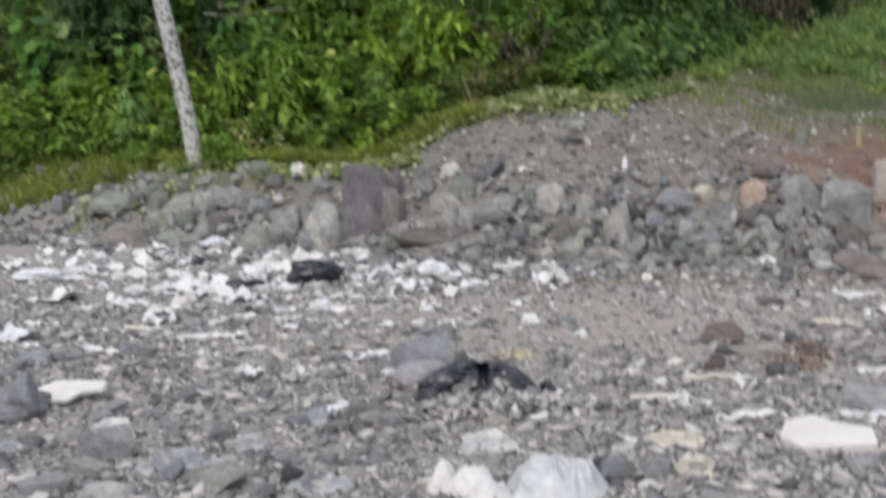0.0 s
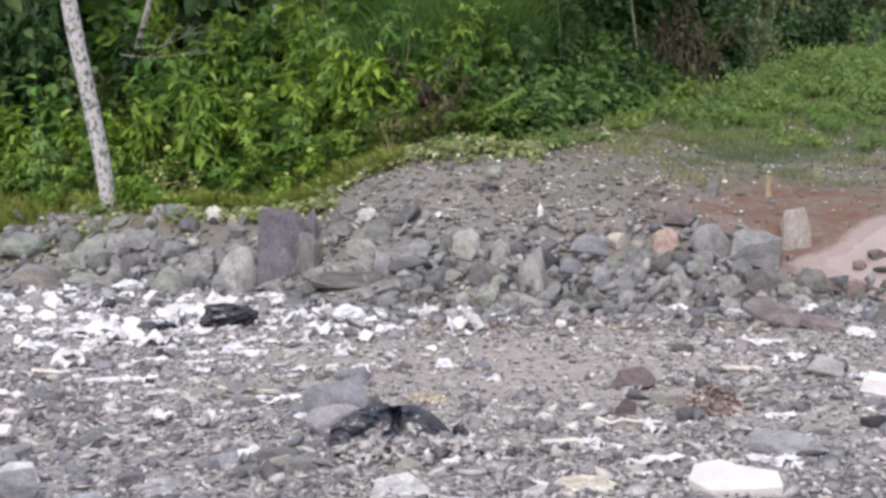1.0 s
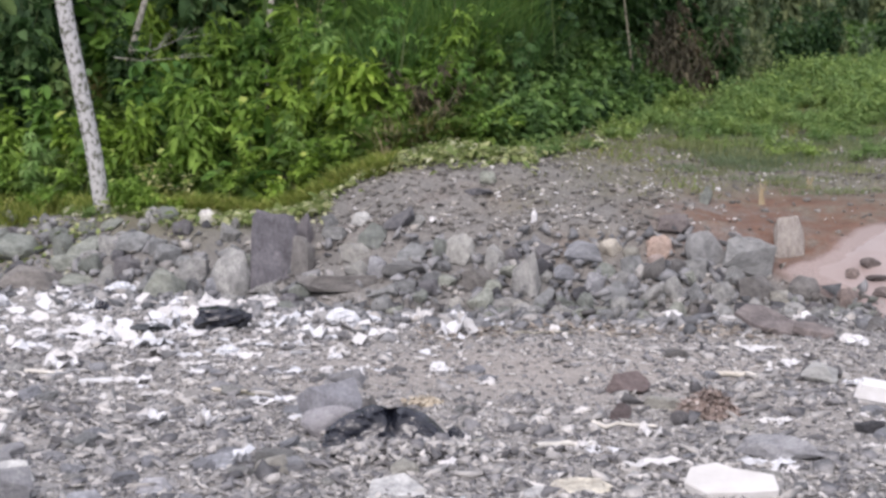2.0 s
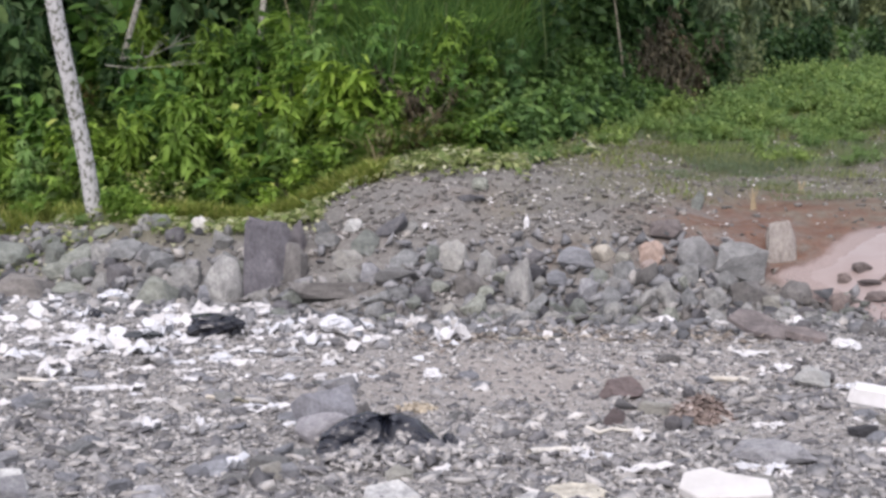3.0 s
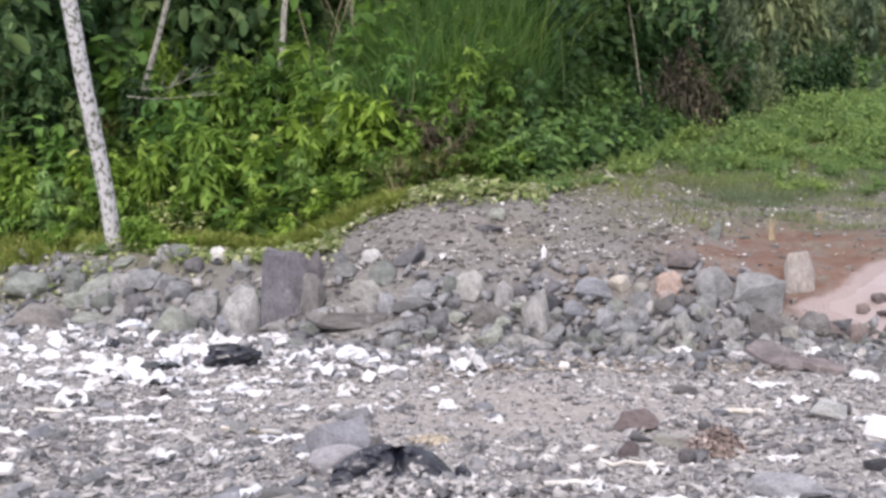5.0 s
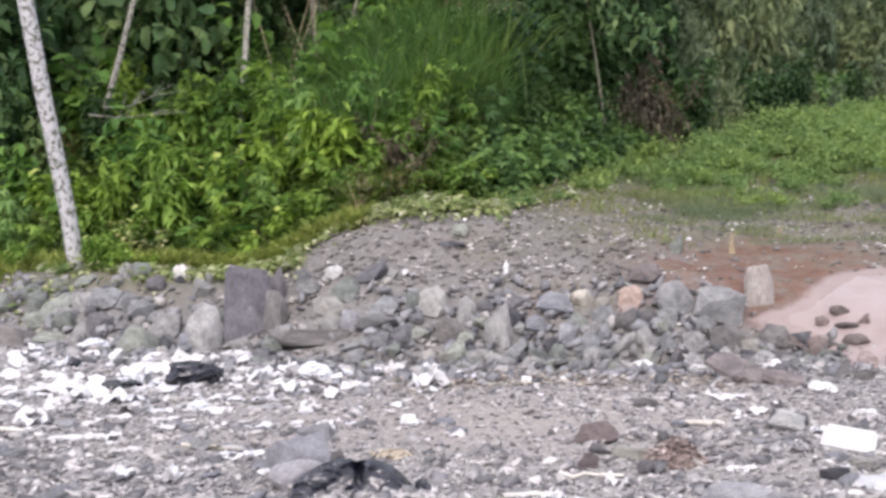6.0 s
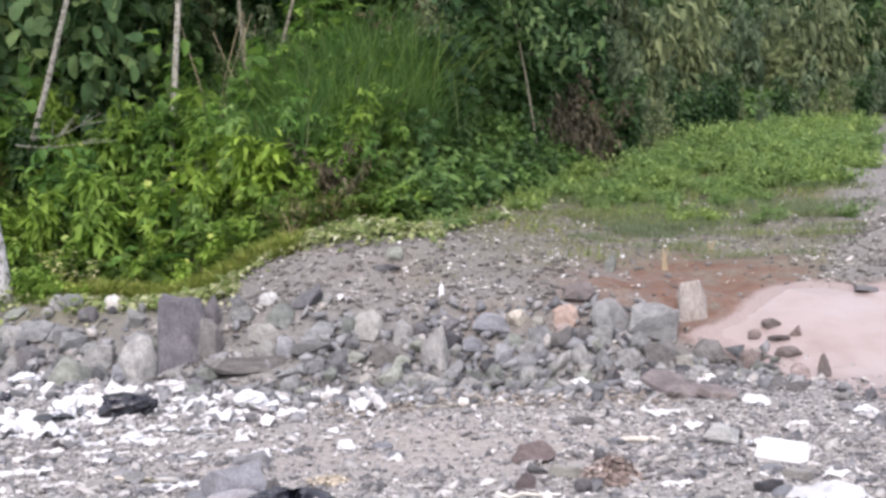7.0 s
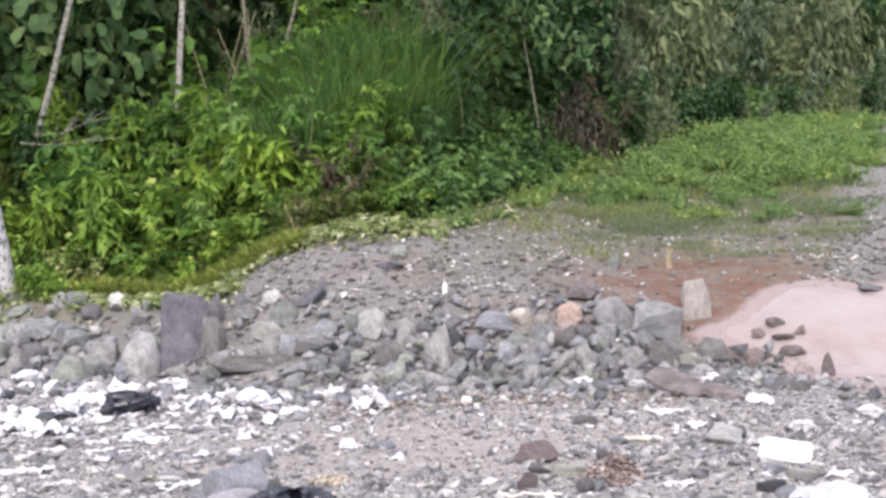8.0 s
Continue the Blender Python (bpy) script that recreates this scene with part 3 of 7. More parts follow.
rock(-3.96, 15.57, 0.26, 0.21, STONE, "grey angular broken stone in the bank", 2, -33, 0.8, 0.3)
rock(-3.65, 15.51, 0.48, 0.21, STONE, "grey angular broken stone in the bank", 11, 16, 0.7, 0.3)
rock(-3.19, 15.14, 0.40, 0.20, STONE, "grey angular broken stone in the bank", 4, 35, 0.8, 0.3)
rock(-2.79, 14.72, 0.33, 0.25, STONE, "grey angular broken stone in the bank", 5, 2, 0.8, 0.3)
rock(-2.31, 14.29, 0.51, 0.50, STONE, "tall pale grey boulder in the bank", 10, -28, 0.7, 0.3)
rock(-2.98, 14.04, 0.43, 0.33, STONE_MOSSY, "mossy grey stone in the bank", 7, -7, 0.8, 0.3)
rock(-2.77, 14.38, 0.36, 0.19, STONE, "grey angular broken stone in the bank", 2, 31, 0.8, 0.3)
rock(-3.34, 14.92, 0.21, 0.09, STONE_PALE, "pale weathered stone in the bank", 13, 33, 0.8, 0.3)
rock(-2.46, 14.30, 0.31, 0.20, STONE_SLATE, "smooth blue-grey slate stone in the bank", 4, 11, 0.8, 0.3)
rock(-2.94, 16.32, 0.26, 0.20, STONE_CHALK, "pale cream stone on the crest", 11, 0, 0.7, 0.3)
rock(-3.63, 15.02, 0.30, 0.20, STONE_DARK, "dark slate stone in the bank", 0, -13, 0.8, 0.3)
rock(-4.08, 16.15, 0.24, 0.12, STONE_MOSSY, "mossy grey stone in the bank", 1, -22, 0.8, 0.3)
rock(-1.85, 14.37, 0.52, 0.67, STONE_BLOCK, "large squared dark slate block in the bank", 101, 0, 0.6, 0.3)
rock(-1.55, 14.81, 0.22, 0.37, STONE_BLOCK, "dark slate stone leaning on the block", 3, -2, 0.8, 0.3)
rock(-1.50, 14.15, 0.25, 0.43, STONE_DUN, "brownish stone in the bank", 4, -8, 0.8, 0.3)
rock(-1.18, 14.63, 0.32, 0.12, STONE, "grey angular broken stone in the bank", 16, -32, 0.8, 0.3)
rock(-0.89, 14.66, 0.25, 0.14, STONE_CHALK, "white-smeared stone on the bank", 11, -2, 0.7, 0.3)
rock(-0.75, 14.26, 0.31, 0.21, STONE_MOSSY, "mossy grey stone in the bank", 1, -1, 0.8, 0.3)
rock(-0.92, 14.11, 0.32, 0.17, STONE_PALE, "pale weathered stone in the bank", 2, -11, 0.8, 0.3)
rock(-0.87, 13.76, 0.34, 0.19, STONE_PALE, "pale weathered stone in the bank", 3, -14, 0.8, 0.3)
rock(-0.67, 13.69, 0.21, 0.21, STONE_SLATE, "smooth blue-grey slate stone in the bank", 4, 4, 0.8, 0.3)
rock(-1.10, 13.70, 0.89, 0.14, STONE_DUN, "flat grey stone slab in the bank", 16, 2, 0.5, 0.3)
rock(-0.47, 14.41, 0.39, 0.21, STONE_DARK, "dark slate stone in the bank", 8, 12, 0.8, 0.3)
rock(-0.27, 14.48, 0.18, 0.12, STONE_PALE, "pale weathered stone in the bank", 1, -24, 0.8, 0.3)
rock(-0.40, 13.64, 0.48, 0.11, STONE_PALE, "pale weathered stone in the bank", 0, 8, 0.7, 0.3)
rock(0.21, 13.93, 0.38, 0.29, STONE_PALE, "rounded pale stone on the bank", 11, 14, 0.8, 0.3)
rock(-0.01, 13.93, 0.24, 0.23, STONE_MOSSY, "mossy grey stone in the bank", 4, 29, 0.8, 0.3)
rock(-0.35, 13.35, 0.24, 0.11, STONE, "grey angular broken stone in the bank", 5, -4, 0.8, 0.3)
rock(-0.59, 13.33, 0.35, 0.12, STONE, "grey angular broken stone in the bank", 6, -13, 0.8, 0.3)
rock(-0.31, 13.92, 0.31, 0.16, STONE, "grey angular broken stone in the bank", 1, -4, 0.8, 0.3)
rock(-1.27, 14.97, 0.21, 0.14, STONE, "grey angular broken stone in the bank", 2, 25, 0.8, 0.3)
rock(-1.87, 14.01, 0.31, 0.15, STONE, "grey angular broken stone in the bank", 3, 0, 0.8, 0.3)
rock(-1.61, 13.91, 0.25, 0.12, STONE, "grey angular broken stone in the bank", 6, -24, 0.8, 0.3)
rock(-0.12, 13.48, 0.24, 0.15, STONE, "grey angular broken stone in the bank", 5, 35, 0.8, 0.3)
rock(0.57, 13.87, 0.23, 0.23, STONE, "grey angular broken stone in the bank", 0, 3, 0.8, 0.3)
rock(0.89, 13.40, 0.31, 0.45, STONE, "tall grey stone standing in the bank", 3, 5, 0.7, 0.3)
rock(0.38, 13.54, 0.33, 0.20, STONE_DUN, "brownish stone in the bank", 2, 2, 0.8, 0.3)
rock(1.51, 13.85, 0.44, 0.20, STONE_SLATE, "smooth blue-grey slate stone in the bank", 7, 4, 0.8, 0.3)
rock(1.83, 13.92, 0.29, 0.15, STONE_TAN, "pale tan rounded stone on the bank", 12, 30, 0.8, 0.3)
rock(2.03, 13.85, 0.18, 0.1, STONE_CREAM, "small cream stone on the bank", 13, -11, 0.8, 0.3)
rock(2.34, 13.88, 0.35, 0.22, STONE_RED, "peach-coloured rounded stone on the bank", 11, 17, 0.8, 0.3)
rock(2.27, 13.64, 0.26, 0.13, STONE_PINK, "pinkish stone on the bank", 11, 40, 0.8, 0.3)
rock(2.55, 14.24, 0.46, 0.17, STONE_BROWN, "brown stone half sunk in red soil", 11, 19, 0.7, 0.3)
rock(2.01, 13.47, 0.28, 0.24, STONE, "grey angular broken stone in the bank", 2, 1, 0.8, 0.3)
rock(2.22, 13.43, 0.25, 0.23, STONE_DUN, "brownish stone in the bank", 3, 20, 0.8, 0.3)
rock(2.46, 13.50, 0.22, 0.17, STONE_DUN, "brownish stone in the bank", 4, 22, 0.8, 0.3)
rock(2.67, 13.56, 0.27, 0.16, STONE, "grey angular broken stone in the bank", 5, -15, 0.8, 0.3)
rock(2.79, 13.71, 0.44, 0.36, STONE_BOULDER, "large grey boulder on the bank", 12, -6, 0.8, 0.3)
rock(3.27, 13.81, 0.74, 0.34, STONE_BOULDER, "large angular grey boulder on the bank", 4, 14, 0.7, 0.3)
rock(3.26, 13.36, 0.42, 0.21, STONE_DUN, "dull blue-grey stone in the bank", 2, -2, 0.8, 0.3)
rock(2.37, 13.15, 0.26, 0.23, STONE, "grey angular broken stone in the bank", 3, -30, 0.8, 0.3)
rock(2.15, 13.14, 0.25, 0.17, STONE, "grey angular broken stone in the bank", 8, -25, 0.8, 0.3)
rock(3.80, 14.14, 0.33, 0.44, STONE_SOILED, "pale grey stone standing upright in red soil", 21, 0, 0.5, 0.3)
rock(3.77, 13.42, 0.34, 0.20, STONE_DUN, "dark stone at the edge of mud", 10, -30, 0.8, 0.3)
rock(4.11, 13.07, 0.23, 0.19, STONE_WET, "dark stone at the edge of mud", 11, 24, 0.8, 0.3)
rock(2.89, 13.23, 0.28, 0.17, STONE, "grey angular broken stone in the bank", 2, 0, 0.8, 0.3)
rock(2.61, 13.16, 0.26, 0.17, STONE, "grey angular broken stone in the bank", 9, 31, 0.8, 0.3)
rock(1.57, 13.34, 0.28, 0.20, STONE_SLATE, "smooth blue-grey slate stone in the bank", 4, 33, 0.8, 0.3)
rock(1.27, 13.56, 0.27, 0.16, STONE_SLATE, "smooth blue-grey slate stone in the bank", 7, 25, 0.8, 0.3)
rock(1.08, 13.72, 0.24, 0.15, STONE_DARK, "dark slate stone in the bank", 0, 8, 0.8, 0.3)
rock(1.79, 13.21, 0.28, 0.16, STONE, "grey angular broken stone in the bank", 1, -17, 0.8, 0.3)
rock(1.35, 12.61, 0.22, 0.13, STONE, "grey angular broken stone in the bank", 6, -10, 0.8, 0.3)
rock(1.18, 12.63, 0.24, 0.13, STONE_PALE, "pale weathered stone in the bank", 7, -27, 0.8, 0.3)
rock(0.91, 12.64, 0.24, 0.12, STONE, "grey angular broken stone in the bank", 4, 17, 0.8, 0.3)
rock(0.66, 13.19, 0.26, 0.12, STONE, "grey angular broken stone in the bank", 5, -10, 0.8, 0.3)
rock(1.90, 13.43, 0.24, 0.11, STONE, "grey angular broken stone in the bank", 0, 21, 0.8, 0.3)
rock(1.71, 13.54, 0.24, 0.12, STONE_MOSSY, "mossy grey stone in the bank", 1, 0, 0.8, 0.3)
rock(3.52, 13.33, 0.24, 0.10, STONE_PALE, "pale weathered stone in the bank", 2, -12, 0.8, 0.3)
rock(3.68, 12.49, 0.22, 0.12, STONE, "grey angular broken stone in the bank", 3, 10, 0.8, 0.3)
rock(3.42, 11.95, 0.19, 0.11, STONE_DARK, "dark slate stone in the bank", 4, 20, 0.8, 0.3)
rock(4.29, 13.49, 0.17, 0.10, STONE_WET, "dark stone stuck in pink mud", 11, 6, 0.8, 0.2)
rock(4.51, 13.60, 0.22, 0.10, STONE_WET, "grey stone stuck in pink mud", 12, -10, 0.8, 0.2)
rock(4.52, 13.37, 0.25, 0.05, STONE_WET, "grey stone stuck in pink mud", 13, 6, 0.8, 0.2)
rock(4.69, 13.39, 0.15, 0.12, STONE_WET, "grey stone stuck in pink mud", 6, -23, 0.8, 0.2)
rock(4.52, 13.07, 0.29, 0.10, STONE_WET, "dark stone stuck in pink mud", 11, -28, 0.8, 0.2)
rock(4.47, 12.61, 0.20, 0.13, STONE_WET, "grey stone stuck in pink mud", 15, -6, 0.8, 0.2)
rock(4.67, 12.49, 0.16, 0.25, STONE_WET, "dark stone standing in pink mud", 9, 0, 0.7, 0.2)
rock(4.14, 13.13, 0.23, 0.13, STONE_WET, "dark stone at the edge of mud", 10, -5, 0.8, 0.2)
rock(5.88, 14.42, 0.28, 0.07, STONE_DARK, "dark stone on the far edge of mud", 15, 2, 0.8, 0.2)
rock(5.89, 14.65, 0.16, 0.05, STONE_PALE, "pale stone on the far edge of mud", 16, 23, 0.8, 0.2)
rock(0.46, 15.63, 0.34, 0.08, STONE_DARK, "dark flat stone on the gravel slope", 14, -32, 0.8, 0.2)
rock(3.19, 15.66, 0.14, 0.22, STONE_MOSSY, "mossy stone standing on the grassy slope", 1, -30, 0.7, 0.2)
rock(0.58, 16.11, 0.21, 0.15, STONE_MOSSY, "dull green stone on the gravel slope", 10, 10, 0.8, 0.2)
rock(2.67, 9.05, 0.25, 0.15, STONE_CHALK, "pale pointed stone on the gravel", 7, -23, 0.8)
rock(2.59, 9.17, 0.07, 0.15, STONE_DARK, "narrow dark stone stuck in gravel", 8, 6, 0.8)
rock(1.25, 8.54, 0.29, 0.14, STONE_PURPLE, "dull purple-red stone on the gravel", 9, -28, 0.8)
rock(1.86, 10.21, 0.24, 0.075, STONE_DUN, "dark wedge-shaped stone on the gravel", 7, 10, 0.6, 0.2)
rock(1.77, 6.66, 0.46, 0.12, STONE_SLATE, "broad grey stone lying in gravel", 11, -23, 0.7)
rock(1.69, 8.50, 0.10, 0.09, STONE_DARK, "small dark stone on the gravel", 12, 23, 0.8)
rock(1.40, 7.52, 0.11, 0.09, STONE_DARK, "small dark stone on the gravel", 13, -13, 0.8)
rock(1.08, 7.68, 0.13, 0.10, STONE_PURPLE, "dull purple-red stone on the gravel", 1, -7, 0.8)
rock(-0.59, 7.33, 0.42, 0.16, STONE_MID, "smooth grey slate boulder beside black plastic", 12, 10, 0.7, 0.3)
rock(-0.57, 7.55, 0.36, 0.26, STONE_MID, "smooth grey slate boulder behind another", 2, -22, 0.8, 0.3, -14)
rock(-0.40, 7.33, 0.12, 0.22, STONE_DUN, "dark stone behind black plastic", 11, 20, 0.9, 0.3)
rock(-0.88, 7.98, 0.2, 0.05, STONE_SLATE, "flat slate stone on the gravel", 15, 5, 0.7, 0.3)
rock(-0.63, 8.74, 0.27, 0.15, STONE_SLATE, "smooth grey slate stone on the gravel", 3, 15, 0.8)
rock(-1.33, 5.31, 0.22, 0.12, STONE_PALE, "broad grey stone lying in gravel", 1, -37, 0.8)
rock(-1.97, 5.82, 0.25, 0.15, STONE_SLATE, "grey stone lying in gravel", 2, -5, 0.8)
rock(-0.83, 6.36, 0.17, 0.11, STONE_PALE, "pale flat stone lying in gravel", 3, 37, 0.8)
rock(0.54, 5.47, 0.13, 0.10, STONE_SLATE, "grey stone lying in gravel", 5, -20, 0.8)
rock(-2.76, 6.56, 0.38, 0.25, STONE_SLATE, "large purple-grey boulder on the gravel", 6, 1, 0.7)
rock(0.35, 5.49, 0.19, 0.11, STONE_SLATE, "dark grey stone lying in gravel", 7, 29, 0.8)
rock(-1.59, 5.46, 0.17, 0.09, STONE_SLATE, "dark grey stone lying in gravel", 8, 33, 0.8)
rock(4.31, 11.03, 0.17, 0.09, STONE, "grey angular broken stone in the bank", 3, -13, 0.8)
rock(4.49, 10.93, 0.15, 0.11, STONE_DARK, "dark slate stone in the bank", 6, 33, 0.8)
rock(3.97, 11.75, 0.23, 0.13, STONE_DUN, "dull grey stone in the bank", 9, -6, 0.8)
rock(4.09, 11.55, 0.18, 0.1, STONE_DUN, "dull grey stone in the bank", 5, -25, 0.8)
rock(2.78, 9.2, 0.20, 0.10, STONE_DARK, "dark grey stone on the gravel", 6, -32, 0.8)
rock(2.47, 7.39, 0.17, 0.07, STONE_DARK, "dark grey stone on the gravel", 5, 21, 0.8)


CLEARINGS = ((2.25, 12.55, 0.3), (2.66, 12.6, 0.28), (1.83, 13.72, 0.2), (2.05, 13.7, 0.15))   # where litter and pale stones lie open


def in_the_open(x, y):
    return np.any([(x - a) ** 2 + (y - b) ** 2 < r * r for a, b, r in CLEARINGS], axis=0)


def rock_bank():
    """The loose stones of the bank, thrown by chance where no named stone lies."""
    rng = random.Random(5)
    taken = [(o.location.x, o.location.y, o.scale.x * 0.5) for o in scene.objects if o.name.startswith("rock")]
    kinds = ((STONE, "grey angular broken stone in the bank", 0.52), (STONE_MOSSY, "mossy grey stone in the bank", 0.2),
             (STONE_DARK, "dark slate stone in the bank", 0.2), (STONE_PALE, "pale weathered stone in the bank", 0.08))
    taken += [(x, y, r) for x, y, r in CLEARINGS]
    count = 0
    for attempt in range(16000):
        if count >= 215:
            break
        x = rng.uniform(-8.2, 4.6) if rng.random() < 0.5 else rng.uniform(0.3, 4.2)
        f = float(foot_line(x))
        s = rng.uniform(-0.2, 1.5 if x > -2.2 else 2.1)
        y = f + s
        w = rng.uniform(0.16, 0.28) if attempt < 2500 else rng.uniform(0.1, 0.19)
        if s < 0.25:
            w = min(w, rng.uniform(0.1, 0.18))
        if x > 3.3 and (s > 0.55 or float(mud_ratio(x, y)) < 1.03):
            continue
        if s > 1.1 and x > -2.2 and rng.random() < 0.7:
            continue
        r = w * 0.4
        if any((x - a) ** 2 + (y - b) ** 2 < (r + c * 0.62) ** 2 for a, b, c in taken):
            continue
        taken.append((x, y, r))
        pick, acc = rng.random(), 0
        for mat, label, share in kinds:
            acc += share
            if pick <= acc:
                break
        rock(x, y, w, w * rng.uniform(0.5, 0.8), mat, label, rng.choice((*range(14), 0, 1, 2, 3, 4, 5)), rng.uniform(0, 360), rng.uniform(0.65, 1.05),
             0.2, rng.uniform(-18, 18), group="stones of the bank")
        count += 1


rock_bank()


PEBBLES = [hull_shape(80 + k, 7) for k in range(9)]


def gravel(name, n, draw, small, large, seed, mat, label, power=2.5, flat=0.65):
    """Loose small stones as one piece of stuff; draw(rng, n) gives their x and y."""
    rng = np.random.RandomState(seed)
    x, y = draw(rng, n)
    n = len(x)
    size = small + (large - small) * rng.uniform(0, 1, n) ** power
    pieces = []
    which = rng.randint(0, len(PEBBLES), n)
    turns = rotations(rng.uniform(-0.5, 0.5, n), rng.uniform(-0.5, 0.5, n), rng.uniform(0, 6.3, n))
    dims = size[:, None] * np.stack([rng.uniform(0.8, 1.4, n), rng.uniform(0.7, 1.1, n), rng.uniform(0.6, 1.1, n) * flat], 1)
    place = np.stack([x, y, height(x, y) - size * 0.1], 1)
    for k, shape in enumerate(PEBBLES):
        m = which == k
        pieces.append(strewn(shape, place[m], turns[m], dims[m]))
    me = mesh_from(name, *joined(pieces))
    me.materials.append(mat)
    return tagged(new(name, me), label, "gravel", kind="stuff")


def yard(rng, n):
    y = 4.6 + 8.4 * rng.uniform(0, 1, n) ** 1.15
    x = rng.uniform(-0.46, 0.50, n) * y
    keep = rng.uniform(0, 1, n) > 0.5 * zones(x, y)[2] + 0.25 * (fbm(x * 0.8, y * 0.8, 3, 50) > 0.1)
    return x[keep], y[keep]


def slope(rng, n):
    x = rng.uniform(-3.5, 8.5, n)
    y = foot_line(x) + rng.uniform(0.2, 8.0, n)
    g, r, _ = zones(x, y)
    keep = (1.25 * g < rng.uniform(0, 1, n)) & (1.3 * r < rng.uniform(0.05, 1.15, n)) & (mud_ratio(x, y) > 1.03)
    return x[keep], y[keep]


def toe(rng, n):
    x = rng.uniform(-8.2, 5.6, n)
    y = foot_line(x) + rng.normal(0.0, 0.4, n)
    keep = (mud_ratio(x, y) > 1.0) & ~in_the_open(x, y)
    return x[keep], y[keep]


gravel("gravel", 64000, yard, 0.012, 0.055, 1, GRAVEL, "grey crushed gravel strewn over the yard", 2.4, 0.6)


def round_about(rng, n):
    x, y = rng.uniform(-11, 11, n), rng.uniform(-5, 12.5, n)
    keep = ((y < 4.7) | (np.abs(x) > 0.45 * y)) & (x * x + y * y < 150) & (y < foot_line(x) - 0.2)
    return x[keep], y[keep]


gravel("gravel", 72000, round_about, 0.015, 0.075, 21, GRAVEL, "grey crushed gravel around the yard", 2.6, 0.6)
gravel("gravel", 7000, yard, 0.04, 0.14, 11, GRAVEL, "loose broken stones on the gravel yard", 3.2, 0.5)
gravel("gravel", 17000, slope, 0.012, 0.11, 2, SLOPE_STONES, "grey gravel on the slope above the bank", 4.0, 0.6)


def bank_fill():
    """The many smaller stones wedged between the larger ones of the bank."""
    rng = np.random.RandomState(33)
    shapes = [hull_shape(60 + k, 9) for k in range(6)]
    n = 1150
    x = np.where(rng.uniform(0, 1, n) < 0.62, rng.uniform(-0.5, 4.3, n), rng.uniform(-8.2, 0, n))
    s = rng.uniform(-0.1, 1.75, n)
    s = np.where((x > 3.3) & (s > 0.7), s * 0.4, s)
    y = foot_line(x) + s
    size = 0.055 + 0.085 * rng.uniform(0, 1, n) ** 1.6
    turns = rotations(rng.normal(0, 0.5, n), rng.normal(0, 0.5, n), rng.uniform(0, 6.28, n))
    dims = 1.15 * size[:, None] * np.stack([rng.uniform(0.8, 1.4, n), rng.uniform(0.7, 1.1, n), rng.uniform(0.6, 1.0, n)], 1)
    place = np.stack([x, y, height(x, y) - 0.03 + rng.uniform(0, 0.06, n)], 1)
    which = rng.randint(0, 6, n)
    which[in_the_open(x, y)] = 6
    near = np.argsort(np.where((x > -0.6) & (which < 6), s, 9.0))[:300]
    joint = which.copy()
    joint[near] = 6
    me = mesh_from("bank_stones", *joined([strewn(sh, place[joint == k], turns[joint == k], dims[joint == k]) for k, sh in enumerate(shapes)]))
    me.materials.append(RUBBLE)
    root = tagged(new("bank_stones", me), "smaller broken grey stones wedged in the bank", "stones", kind="stuff")
    cast = {}
    for i in near:
        mat = (STONE, STONE_DUN, STONE_MOSSY, STONE_DUN)[i % 4]
        key = (int(which[i]), mat.name)
        if key not in cast:
            cast[key] = mesh_from("stone", *shapes[which[i]])
            cast[key].materials.append(mat)
        ob = new("stone", cast[key])
        ob.parent = root
        ob.matrix_world = Matrix.Translation(place[i]) @ Matrix(turns[i]).to_4x4() @ Matrix.Diagonal((*dims[i], 1))


bank_fill()
gravel("rubble", 2600, toe, 0.04, 0.17, 3, RUBBLE, "grey rubble along the foot of the bank", 1.8, 0.8)


# ---- plants ----
def leaf_shape(width=0.4, bend=0.25, fold=0.12):
    """A leaf of length 1 along x: folded on its midrib and drooping."""
    v = np.array([(0, 0, 0), (0.35, width / 2, fold), (0.35, 0, 0.02), (0.35, -width / 2, fold),
                  (0.72, width * 0.36, fold - bend * 0.5), (0.72, 0, -bend * 0.4), (0.72, -width * 0.36, fold - bend * 0.5), (1, 0, -bend)], float)
    f = np.array([(0, 2, 1), (0, 3, 2), (1, 2, 5), (1, 5, 4), (2, 3, 6), (2, 6, 5), (4, 5, 7), (5, 6, 7)])
    return v, f


def round_leaf():
    a = np.arange(8) / 8 * 2 * math.pi
    v = [(0.5, 0, -0.03)] + [(0.5 - 0.5 * math.cos(t) * (1.0 if math.cos(t) > 0 else 1.12), 0.4 * math.sin(t), 0.08 * abs(math.sin(t)) - 0.1 * max(0, -math.cos(t))) for t in a]
    f = [(0, 1 + (k + 1) % 8, 1 + k) for k in range(8)]
    return np.array(v), np.array(f)


def blade_shape():
    """A grass blade of length 1, upright and arching over."""
    v = []
    for s, w in ((0, 0.02), (0.35, 0.022), (0.7, 0.016), (1, 0.0)):
        x, z = 0.55 * s ** 2.2, s - 0.25 * s ** 3
        v += [(x, w, z), (x, -w, z)] if w else [(x, 0, z)]
    f = [(0, 1, 3), (0, 3, 2), (2, 3, 5), (2, 5, 4), (4, 5, 6)]
    return np.array(v), np.array(f)


def small_leaf(width=0.55, bend=0.2, fold=0.12):
    """A plainer folded leaf for the crowns and bushes far off."""
    v = np.array([(0, 0, 0), (0.45, width / 2, fold), (0.52, 0, 0.0), (0.45, -width / 2, fold), (1, 0, -bend)], float)
    return v, np.array([(0, 2, 1), (0, 3, 2), (1, 2, 4), (2, 3, 4)])


